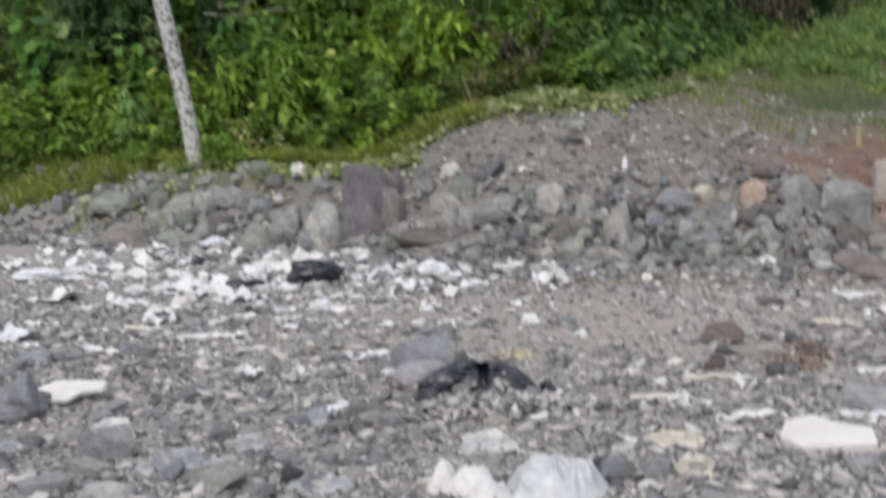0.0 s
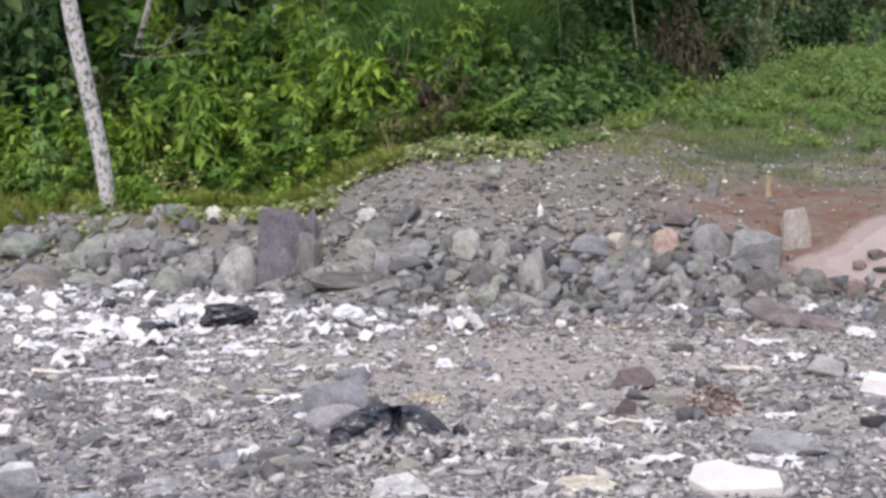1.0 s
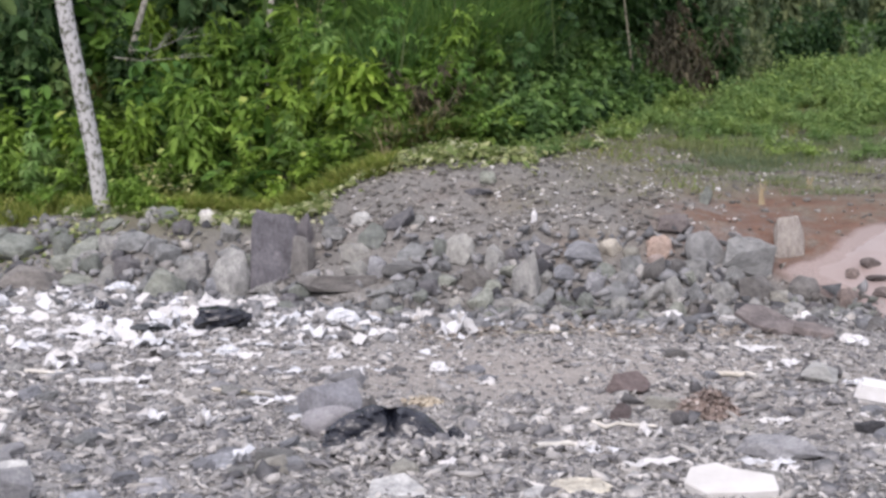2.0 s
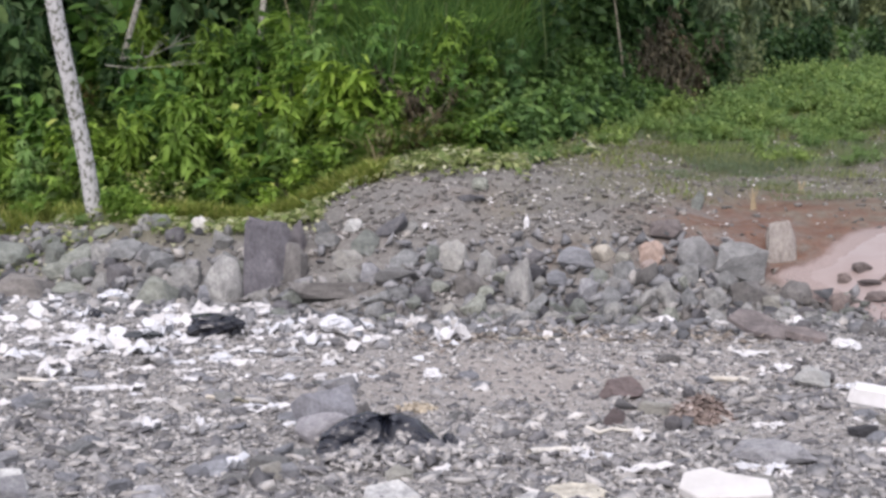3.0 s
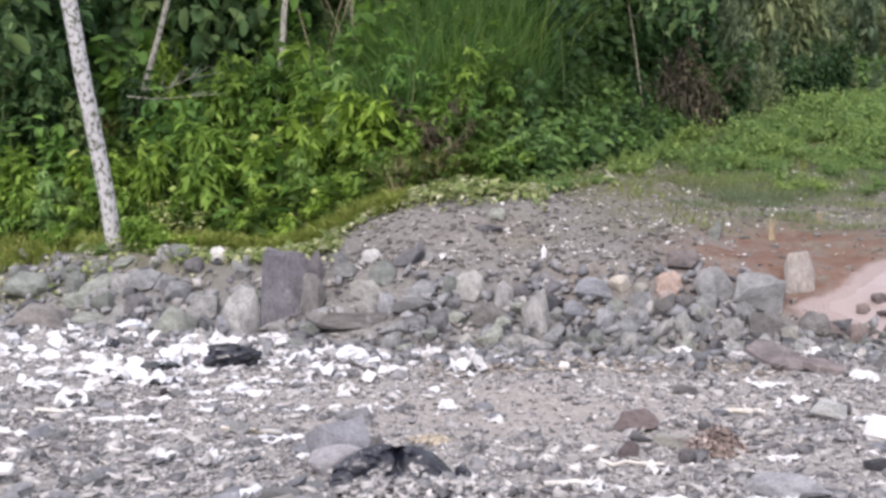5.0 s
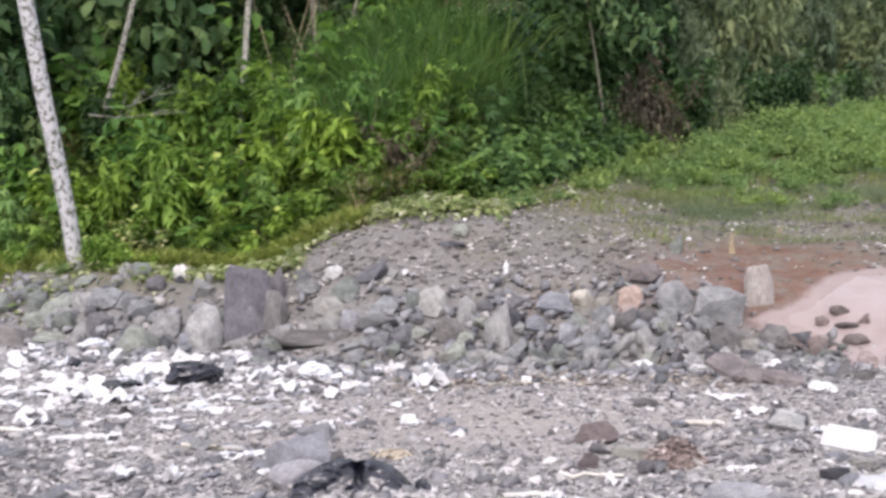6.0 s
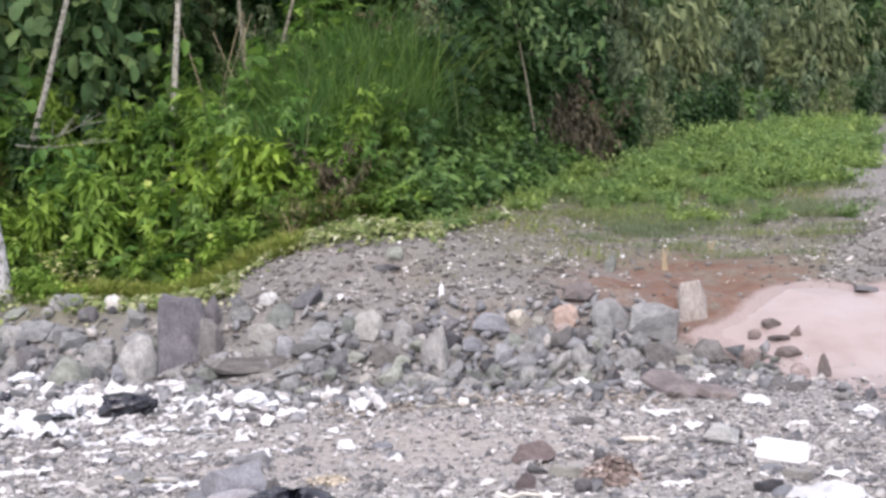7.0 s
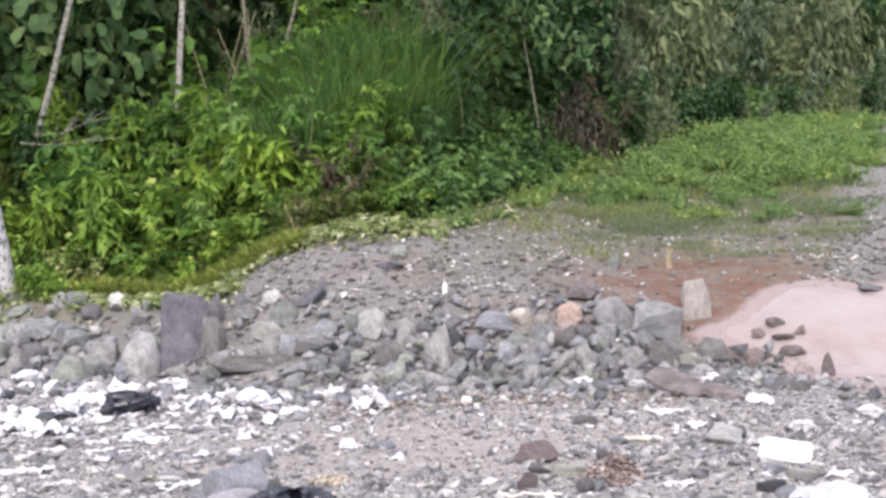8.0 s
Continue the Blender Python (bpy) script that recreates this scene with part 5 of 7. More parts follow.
grass_stuff("grass", 52000, grassy, 0.22, BLADE, "green grass over the bank below the thicket", 4)
grass_stuff("grass", 35000, sparse, 0.11, THIN_BLADE, "thin dull grass between the stones of the slope", 14)


def fringe(rng, n):
    x = np.where(rng.uniform(0, 1, n) < 0.7, rng.uniform(-3.4, -0.7, n), rng.uniform(-7.5, -3.4, n))
    y = rng.uniform(17.0, 17.9, n) + 0.2 * fbm(x * 2, x, 3, 15)
    keep = fbm(x * 1.6, y * 1.6, 3, 44) > -0.25
    return x[keep], y[keep]


grass_stuff("grass", 16000, fringe, 0.4, FRINGE_BLADE, "yellow-green grass along the foot of the thicket", 24)


def cover_draw(rng, n):
    pick = rng.uniform(0, 1, n)
    x = np.where(pick < 0.84, rng.uniform(-2.7, 1.2, n), np.where(pick < 0.93, rng.uniform(-6, -2.7, n), rng.uniform(1.2, 3.6, n)))
    edge = np.where(x < -1.4, 16.6, 17.7) + 0.35 * fbm(x * 1.5, x * 0.3, 3, 5)
    y = np.where(x < 1.2, np.minimum(edge, wood_line(x)) + rng.normal(-0.25, 0.33, n), wood_line(x) - 0.6 + rng.normal(0, 0.5, n))
    return x, y


def groundcover():
    rng = np.random.RandomState(6)
    x, y = cover_draw(rng, 5600)
    n = len(x)
    place = np.stack([x, y, height(x, y) + rng.uniform(0.02, 0.14, n)], 1)
    turns = rotations(rng.normal(0, 0.4, n), rng.normal(0.1, 0.4, n), rng.uniform(0, 6.28, n))
    size = rng.uniform(0.05, 0.16, n)
    me = mesh_from("groundcover", *strewn(OVAL, place, turns, np.repeat(size[:, None], 3, 1)), True)
    me.materials.append(GROUNDCOVER)
    tagged(new("groundcover", me), "yellow-green creeping weeds along the crest of the bank", "weeds", kind="stuff")


groundcover()


# ---- litter ----
def crumple_bm(seed, folds=0.35):
    """A crumpled bag: a flattened ball with sharp folds."""
    bm = bmesh.new()
    bmesh.ops.create_icosphere(bm, subdivisions=4, radius=0.5)
    off = Vector((seed * 3.7, seed * 1.3, seed * 7.1))
    for v in bm.verts:
        r = 1 - folds * abs(noise.noise(v.co * 3.2 + off)) * 2 + 0.35 * noise.noise(v.co * 1.6 + off) - 0.16 * abs(noise.noise(v.co * 9 + off))
        v.co *= r
        v.co += Vector(noise.noise_vector(v.co * 5 + off)) * 0.07
    lo = Vector([min(v.co[i] for v in bm.verts) for i in range(3)])
    hi = Vector([max(v.co[i] for v in bm.verts) for i in range(3)])
    for v in bm.verts:
        for i in range(3):
            v.co[i] = (v.co[i] - lo[i]) / (hi[i] - lo[i]) - (0.5 if i < 2 else 0.0)
    return bm


def scrap_bm(seed, thick=0.03):
    """A torn, buckled piece of sheet with two faces and a rim, about one metre."""
    nx, ny = 8, 6
    off = Vector((seed * 2.3, 0, seed))
    bm = bmesh.new()
    layers = []
    for layer in (0, 1):
        grid = []
        for j in range(ny):
            line = []
            for i in range(nx):
                x, y = i / (nx - 1) - 0.5, j / (ny - 1) - 0.5
                k = 1 + 0.7 * noise.noise(Vector((x * 3, y * 3, seed)) + off)
                z = 0.2 + 0.42 * noise.noise(Vector((x * 2.6, y * 2.6, 3)) + off) + 0.16 * noise.noise(Vector((x * 7, y * 7, 1)) + off)
                line.append(bm.verts.new((x * k, y * k, max(0, z) + layer * thick)))
            grid.append(line)
        layers.append(grid)
    for layer, grid in enumerate(layers):
        for j in range(ny - 1):
            for i in range(nx - 1):
                q = (grid[j][i], grid[j][i + 1], grid[j + 1][i + 1], grid[j + 1][i])
                bm.faces.new(q if layer else q[::-1])
    a, b = layers
    rim = [(0, i) for i in range(nx)] + [(j, nx - 1) for j in range(1, ny)] + [(ny - 1, i) for i in range(nx - 2, -1, -1)] + [(j, 0) for j in range(ny - 2, 0, -1)]
    for (j0, i0), (j1, i1) in zip(rim, rim[1:] + rim[:1]):
        bm.faces.new((a[j0][i0], a[j1][i1], b[j1][i1], b[j0][i0]))
    return bm


def shard_bm(seed):
    """A broken piece of stiff sheet: an angular outline, bent once, with a thick rim; about one metre."""
    rng = random.Random(seed + 900)
    n = rng.choice((4, 5, 5, 6))
    bend = rng.uniform(-0.35, 0.35)
    rim = []
    for k in range(n):
        a = 2 * math.pi * (k + rng.uniform(-0.3, 0.3)) / n
        r = rng.uniform(0.32, 0.56)
        rim.append((r * math.cos(a), r * math.sin(a)))
    bm = bmesh.new()
    low = [bm.verts.new((a, b, 0.12 + bend * a * a + 0.06 * rng.uniform(-1, 1))) for a, b in rim]
    up = [bm.verts.new((v.co.x, v.co.y, v.co.z + 0.05)) for v in low]
    mid_low, mid_up = bm.verts.new((0, 0, 0.1)), bm.verts.new((0, 0, 0.16))
    for k in range(n):
        j = (k + 1) % n
        bm.faces.new((mid_up, up[k], up[j]))
        bm.faces.new((mid_low, low[j], low[k]))
        bm.faces.new((low[k], low[j], up[j], up[k]))
    return bm


def drape_bm(seed, humps, creases):
    """Plastic film thrown over stones: a sheet with humps and sharp folds, falling to the ground at its torn edge."""
    nx, ny = 44, 22
    off = Vector((seed * 5.1, seed * 2.7, seed))
    bm = bmesh.new()
    grid = []
    for j in range(ny + 1):
        line = []
        for i in range(nx + 1):
            x, y = i / nx - 0.5, j / ny - 0.5
            edge = 0.5 - max(abs(x), abs(y))
            top = max(h * max(0, 1 - ((x - cx) / r) ** 2 - ((y - cy) / (1.7 * r)) ** 2) ** 0.5 for cx, cy, r, h in humps)
            fold = abs(noise.noise(Vector((x * 6 + 2 * y, y * 3, 0)) + off)) * 1.4 + abs(noise.noise(Vector((x * 15 + 4 * y, y * 5, 4)) + off)) * creases
            z = (top * (1.08 - 0.6 * min(1, fold)) + 0.1 * fold) * min(1, edge * 5.5)
            k = 1 + 0.28 * noise.noise(Vector((x * 3, y * 3, 2)) + off)
            line.append(bm.verts.new((x * k, y * k - 0.12 * fold * creases, z)))
        grid.append(line)
    for j in range(ny):
        for i in range(nx):
            bm.faces.new((grid[j][i], grid[j][i + 1], grid[j + 1][i + 1], grid[j + 1][i]))
    bmesh.ops.triangulate(bm, faces=bm.faces[:])
    return bm


def ribbon_bm(seed, crest):
    """A torn length of film thrown over a ridge of stones: crest gives its height along its length; it falls to the back and, in folds, to the front."""
    nu, nv = 72, 24
    off = Vector((seed * 3.3, seed * 1.7, seed))
    bm = bmesh.new()
    grid = []
    for j in range(nv + 1):
        line = []
        v = j / nv
        for i in range(nu + 1):
            u = i / nu
            top = float(np.interp(u, [c[0] for c in crest], [c[1] for c in crest]))
            ridge = 1 - abs(noise.noise(Vector((u * 5 + v * 2.2, v * 1.6, 0)) + off)) * 2
            crease = 1 - abs(noise.noise(Vector((u * 11 - v * 6, v * 4, 7)) + off)) * 2
            gather = math.exp(-((u - 0.47 - 0.06 * v) / 0.03) ** 2)
            lobe = noise.noise(Vector((u * 3.5, v * 1.5, 3)) + off)
            if v < 0.35:
                y, z = 0.4 * (0.35 - v) / 0.35, top * (1 - ((0.35 - v) / 0.35) ** 2)
            else:
                f = (v - 0.35) / 0.65
                y = -0.36 * f - 0.15 * lobe * f
                z = top * (1 - f ** 1.5)
            swell = 0.16 * math.sin(math.pi * min(1, v * 1.15))
            y -= swell * (0.5 * ridge + 0.25 * crease - 1.3 * gather)
            z += top * swell * (0.3 * ridge + 0.15 * crease - 0.15 - 0.8 * gather)
            ragged = 1 + 0.25 * noise.noise(Vector((u * 11, 5, 2)) + off) * (v > 0.85)
            line.append(bm.verts.new((u - 0.5 + 0.03 * noise.noise(Vector((u * 6, v * 6, 9)) + off), y * ragged, max(-0.03, z))))
        grid.append(line)
    for j in range(nv):
        for i in range(nu):
            bm.faces.new((grid[j][i], grid[j + 1][i], grid[j + 1][i + 1], grid[j][i + 1]))
    bmesh.ops.triangulate(bm, faces=bm.faces[:])
    return bm


def black_ribbon(x, y, w, d, h, turn, label, seed, crest):
    me = bm_mesh("plastic_film", ribbon_bm(seed, crest), 0.3)
    me.materials.append(BLACK_PLASTIC)
    ob = new("plastic_film", me)
    ob.matrix_world = pose(x, y, float(height(x, y)) - 0.01, 0, 0, turn) @ Matrix.Diagonal((w, d, h, 1))
    return tagged(ob, label, "litter", "litter on the gravel")


def film(x, y, w, d, h, mat, label, seed, turn, humps, creases=0.7):
    """A piece of plastic film lying over the gravel."""
    me = bm_mesh("plastic_film", drape_bm(seed, humps, creases), 0.25)
    me.materials.append(mat)
    ob = new("plastic_film", me)
    ob.matrix_world = pose(x, y, float(height(x, y)) - 0.005, 0, 0, turn) @ Matrix.Diagonal((w, d, h, 1))
    return tagged(ob, label, "litter", "litter on the gravel")


LITTER_MESHES = {}


def litter(x, y, w, d, h, mat, label, shape, seed, turn=0.0, name="plastic_scrap", category="litter", group="", lift=0.0, tip=0.0):
    key = (shape, seed, mat.name)
    if key not in LITTER_MESHES:
        bm = crumple_bm(seed, 0.18 if mat is BLACK_PLASTIC else 0.35) if shape == "bag" else shard_bm(seed) if shape == "shard" else scrap_bm(seed)
        LITTER_MESHES[key] = bm_mesh(name, bm, 0.22)
        LITTER_MESHES[key].materials.append(mat)
    ob = new(name, LITTER_MESHES[key])
    ob.matrix_world = pose(x, y, float(height(x, y)) - 0.012 + lift, tip, 0, 0) @ pose(0, 0, 0, 0, 0, turn) @ Matrix.Diagonal((w, d, h, 1))
    return tagged(ob, label, category, group)


litter(-3.52, 14.25, 0.36, 0.25, 0.18, WHITE_PLASTIC, "crumpled white plastic bag among litter", "bag", 1, 24, "plastic_bag", "litter", "litter on the gravel")
litter(-3.32, 14.69, 0.26, 0.19, 0.21, WHITE_PLASTIC, "torn scrap of white plastic on gravel", "scrap", 2, 10, "plastic_scrap", "litter", "litter on the gravel")
litter(-3.77, 14.29, 0.21, 0.16, 0.16, WHITE_PLASTIC, "torn scrap of white plastic on gravel", "scrap", 3, 0, "plastic_scrap", "litter", "litter on the gravel")
litter(-3.06, 11.22, 0.45, 0.33, 0.20, WHITE_PLASTIC, "long torn strip of white plastic", "scrap", 4, -25, "plastic_scrap", "litter", "litter on the gravel")
litter(-2.42, 11.55, 0.17, 0.13, 0.37, WHITE_PLASTIC, "torn scrap of white plastic on gravel", "scrap", 5, -8, "plastic_scrap", "litter", "litter on the gravel")
litter(-2.57, 11.44, 0.12, 0.08, 0.09, WHITE_PLASTIC, "crumpled white plastic bag among litter", "bag", 6, 21, "plastic_bag", "litter", "litter on the gravel")
litter(-2.38, 10.59, 0.29, 0.21, 0.26, WHITE_PLASTIC, "torn scrap of white plastic on gravel", "scrap", 7, -26, "plastic_scrap", "litter", "litter on the gravel")
litter(-1.78, 10.40, 0.18, 0.14, 0.14, WHITE_PLASTIC, "torn scrap of white plastic on gravel", "scrap", 8, -4, "plastic_scrap", "litter", "litter on the gravel")
litter(-1.80, 13.20, 0.41, 0.29, 0.15, WHITE_PLASTIC, "crumpled white plastic bag among litter", "bag", 0, 27, "plastic_bag", "litter", "litter on the gravel")
litter(-2.29, 13.21, 0.41, 0.31, 0.37, WHITE_PLASTIC, "torn scrap of white plastic on gravel", "scrap", 1, -21, "plastic_scrap", "litter", "litter on the gravel")
litter(-0.89, 11.80, 0.36, 0.25, 0.19, WHITE_PLASTIC, "crumpled white plastic bag among litter", "bag", 2, -29, "plastic_bag", "litter", "litter on the gravel")
litter(-1.11, 11.05, 0.26, 0.19, 0.28, WHITE_PLASTIC, "torn scrap of white plastic on gravel", "scrap", 3, -12, "plastic_scrap", "litter", "litter on the gravel")
litter(-0.46, 11.27, 0.20, 0.14, 0.09, WHITE_PLASTIC, "crumpled white plastic bag among litter", "bag", 4, -3, "plastic_bag", "litter", "litter on the gravel")
litter(-1.22, 10.90, 0.14, 0.11, 0.18, WHITE_PLASTIC, "torn scrap of white plastic on gravel", "scrap", 5, 19, "plastic_scrap", "litter", "litter on the gravel")
litter(-2.87, 10.31, 0.13, 0.09, 0.12, WHITE_PLASTIC, "crumpled white plastic bag among litter", "bag", 6, -4, "plastic_bag", "litter", "litter on the gravel")
litter(-2.79, 9.54, 0.22, 0.17, 0.26, WHITE_PLASTIC, "torn scrap of white plastic on gravel", "scrap", 7, 25, "plastic_scrap", "litter", "litter on the gravel")
litter(-3.08, 10.17, 0.23, 0.17, 0.18, WHITE_PLASTIC, "torn scrap of white plastic on gravel", "scrap", 8, -23, "plastic_scrap", "litter", "litter on the gravel")
litter(-1.38, 7.48, 0.16, 0.12, 0.22, WHITE_PLASTIC, "torn scrap of white plastic on gravel", "scrap", 0, -28, "plastic_scrap", "litter", "litter on the gravel")
litter(-1.71, 7.70, 0.17, 0.13, 0.17, WHITE_PLASTIC, "torn scrap of white plastic on gravel", "scrap", 1, 8, "plastic_scrap", "litter", "litter on the gravel")
litter(-1.05, 6.61, 0.14, 0.10, 0.18, WHITE_PLASTIC, "torn scrap of white plastic on gravel", "scrap", 2, 9, "plastic_scrap", "litter", "litter on the gravel")
litter(-0.85, 7.71, 0.13, 0.09, 0.04, WHITE_PLASTIC, "crumpled white plastic bag among litter", "bag", 3, 18, "plastic_bag", "litter", "litter on the gravel")
litter(-4.50, 13.28, 0.17, 0.12, 0.13, WHITE_PLASTIC, "crumpled white plastic bag among litter", "bag", 4, -28, "plastic_bag", "litter", "litter on the gravel")
litter(-3.82, 11.70, 0.11, 0.08, 0.13, WHITE_PLASTIC, "crumpled white plastic bag among litter", "bag", 5, -6, "plastic_bag", "litter", "litter on the gravel")
litter(2.22, 12.52, 0.19, 0.13, 0.11, WHITE_PLASTIC, "crumpled white plastic bag among litter", "bag", 8, -9, "plastic_bag", "litter", "litter on the gravel")
litter(2.66, 12.6, 0.17, 0.10, 0.1, WHITE_PLASTIC, "torn scrap of white plastic on gravel", "scrap", 0, 5, "plastic_scrap", "litter", "litter on the gravel")
litter(3.48, 10.78, 0.23, 0.16, 0.11, WHITE_PLASTIC, "crumpled white plastic bag among litter", "bag", 1, 26, "plastic_bag", "litter", "litter on the gravel")
litter(0.45, 12.31, 0.09, 0.06, 0.06, WHITE_PLASTIC, "crumpled white plastic bag among litter", "bag", 2, 29, "plastic_bag", "litter", "litter on the gravel")
litter(0.15, 12.26, 0.18, 0.14, 0.27, WHITE_PLASTIC, "torn scrap of white plastic on gravel", "scrap", 3, -13, "plastic_scrap", "litter", "litter on the gravel")
litter(0.33, 8.93, 0.15, 0.11, 0.12, WHITE_PLASTIC, "torn scrap of white plastic on gravel", "scrap", 4, 2, "plastic_scrap", "litter", "litter on the gravel")
litter(1.98, 7.60, 0.17, 0.12, 0.11, WHITE_PLASTIC, "torn scrap of white plastic on gravel", "scrap", 5, -15, "plastic_scrap", "litter", "litter on the gravel")
litter(2.62, 10.61, 0.32, 0.24, 0.10, WHITE_PLASTIC, "torn scrap of white plastic on gravel", "scrap", 6, -28, "plastic_scrap", "litter", "litter on the gravel")
litter(-0.06, 14.57, 0.16, 0.12, 0.17, WHITE_PLASTIC, "torn scrap of white plastic on gravel", "scrap", 7, -11, "plastic_scrap", "litter", "litter on the gravel")
litter(-0.18, 12.27, 0.21, 0.16, 0.36, WHITE_PLASTIC, "torn scrap of white plastic on gravel", "scrap", 8, -30, "plastic_scrap", "litter", "litter on the gravel")
litter(-0.66, 12.30, 0.21, 0.15, 0.11, WHITE_PLASTIC, "crumpled white plastic bag among litter", "bag", 0, -26, "plastic_bag", "litter", "litter on the gravel")
litter(-1.12, 12.23, 0.19, 0.14, 0.33, WHITE_PLASTIC, "torn scrap of white plastic on gravel", "scrap", 1, -24, "plastic_scrap", "litter", "litter on the gravel")
litter(-1.41, 11.77, 0.20, 0.15, 0.28, WHITE_PLASTIC, "torn scrap of white plastic on gravel", "scrap", 2, 8, "plastic_scrap", "litter", "litter on the gravel")
litter(-2.67, 13.48, 0.20, 0.14, 0.12, WHITE_PLASTIC, "crumpled white plastic bag among litter", "bag", 3, 4, "plastic_bag", "litter", "litter on the gravel")
litter(-1.83, 12.17, 0.16, 0.12, 0.27, WHITE_PLASTIC, "torn scrap of white plastic on gravel", "scrap", 4, -28, "plastic_scrap", "litter", "litter on the gravel")
litter(0.11, 6.87, 0.10, 0.08, 0.23, WHITE_PLASTIC, "torn scrap of white plastic on gravel", "scrap", 5, -18, "plastic_scrap", "litter", "litter on the gravel")
litter(3.49, 10.93, 0.23, 0.16, 0.10, WHITE_PLASTIC, "crumpled white plastic bag among litter", "bag", 6, -4, "plastic_bag", "litter", "litter on the gravel")
litter(4.11, 10.02, 0.21, 0.15, 0.10, WHITE_PLASTIC, "crumpled white plastic bag among litter", "bag", 7, -12, "plastic_bag", "litter", "litter on the gravel")
litter(2.87, 8.91, 0.16, 0.12, 0.12, WHITE_PLASTIC, "torn scrap of white plastic on gravel", "scrap", 8, 9, "plastic_scrap", "litter", "litter on the gravel")
litter(-1.78, 5.17, 0.26, 0.18, 0.06, WHITE_PLASTIC, "crumpled white plastic bag on gravel", "bag", 0, -14, "plastic_bag", "litter", "litter on the gravel")
litter(-2.06, 5.14, 0.14, 0.10, 0.06, WHITE_PLASTIC, "crumpled white plastic bag among litter", "bag", 1, -21, "plastic_bag", "litter", "litter on the gravel")
litter(0.03, 6.40, 0.10, 0.08, 0.13, WHITE_PLASTIC, "torn scrap of white plastic on gravel", "scrap", 2, 14, "plastic_scrap", "litter", "litter on the gravel")
litter(-1.70, 7.64, 0.16, 0.12, 0.19, WHITE_PLASTIC, "torn scrap of white plastic on gravel", "scrap", 3, -28, "plastic_scrap", "litter", "litter on the gravel")
litter(-1.38, 7.49, 0.15, 0.11, 0.23, WHITE_PLASTIC, "torn scrap of white plastic on gravel", "scrap", 4, 25, "plastic_scrap", "litter", "litter on the gravel")
litter(0.70, 6.87, 0.16, 0.12, 0.15, WHITE_PLASTIC, "torn scrap of white plastic on gravel", "scrap", 5, -9, "plastic_scrap", "litter", "litter on the gravel")
litter(0.28, 6.71, 0.14, 0.10, 0.13, WHITE_PLASTIC, "torn scrap of white plastic on gravel", "scrap", 6, -10, "plastic_scrap", "litter", "litter on the gravel")
litter(1.18, 7.17, 0.12, 0.09, 0.18, WHITE_PLASTIC, "torn scrap of white plastic on gravel", "scrap", 7, -7, "plastic_scrap", "litter", "litter on the gravel")
litter(-3.68, 8.88, 0.32, 0.24, 0.31, WHITE_PLASTIC, "torn scrap of white plastic on gravel", "scrap", 8, -22, "plastic_scrap", "litter", "litter on the gravel")
litter(-4.02, 10.76, 0.43, 0.32, 0.23, WHITE_PLASTIC, "torn scrap of white plastic on gravel", "scrap", 0, 27, "plastic_scrap", "litter", "litter on the gravel")
litter(-3.30, 10.42, 0.28, 0.21, 0.21, WHITE_PLASTIC, "torn scrap of white plastic on gravel", "scrap", 1, 25, "plastic_scrap", "litter", "litter on the gravel")
litter(-2.99, 7.31, 0.10, 0.07, 0.05, WHITE_PLASTIC, "crumpled white plastic bag among litter", "bag", 2, -6, "plastic_bag", "litter", "litter on the gravel")
litter(-4.64, 11.87, 0.47, 0.33, 0.12, WHITE_PLASTIC, "crumpled white plastic bag among litter", "bag", 3, -6, "plastic_bag", "litter", "litter on the gravel")
litter(-1.93, 11.47, 0.55, 0.39, 0.24, BLACK_PLASTIC, "crumpled black plastic bag among white litter", "bag", 4, -1, "plastic_bag", "litter", "litter on the gravel")
litter(-2.55, 11.35, 0.37, 0.26, 0.09, DARK_CLOTH, "dark rag lying among white litter", "bag", 5, 25, "rag", "litter", "litter on the gravel")
litter(-3.42, 13.09, 0.14, 0.10, 0.12, BLACK_PLASTIC, "small black plastic bag among litter", "bag", 6, 3, "plastic_bag", "litter", "litter on the gravel")


black_ribbon(-0.27, 7.08, 0.72, 0.44, 0.21, 0, "torn black plastic film draped over a gravel heap", 3,
             ((0, 0.35), (0.1, 0.63), (0.245, 0.87), (0.36, 1.0), (0.48, 0.93), (0.62, 0.95), (0.74, 0.8), (0.81, 0.6), (0.88, 0.37), (0.95, 0.12), (1, 0.0)))
film(0.085, 7.09, 0.11, 0.12, 0.09, BLACK_PLASTIC, "small crumpled end of black plastic film", 8, 20, ((0.0, 0.0, 0.45, 1.0),), 0.2)
film(0.10, 5.36, 0.46, 0.42, 0.17, CLEAR_PLASTIC, "milky crumpled plastic film on gravel", 5, 8, ((-0.25, 0.0, 0.26, 0.7), (-0.02, 0.05, 0.34, 1.0), (0.22, 0.05, 0.28, 0.8)), 0.12)
film(-0.26, 5.35, 0.42, 0.34, 0.13, WHITE_PLASTIC, "crumpled white plastic film on gravel", 7, -20, ((-0.34, 0.05, 0.16, 1.0), (-0.02, 0.1, 0.24, 0.85), (0.25, -0.1, 0.24, 0.6)), 0.25)
film(2.72, 7.12, 0.5, 0.45, 0.1, CLEAR_PLASTIC, "greyish torn plastic film on gravel", 9, 12, ((-0.2, 0.1, 0.3, 0.7), (0.2, 0.0, 0.34, 1.0)), 0.2)


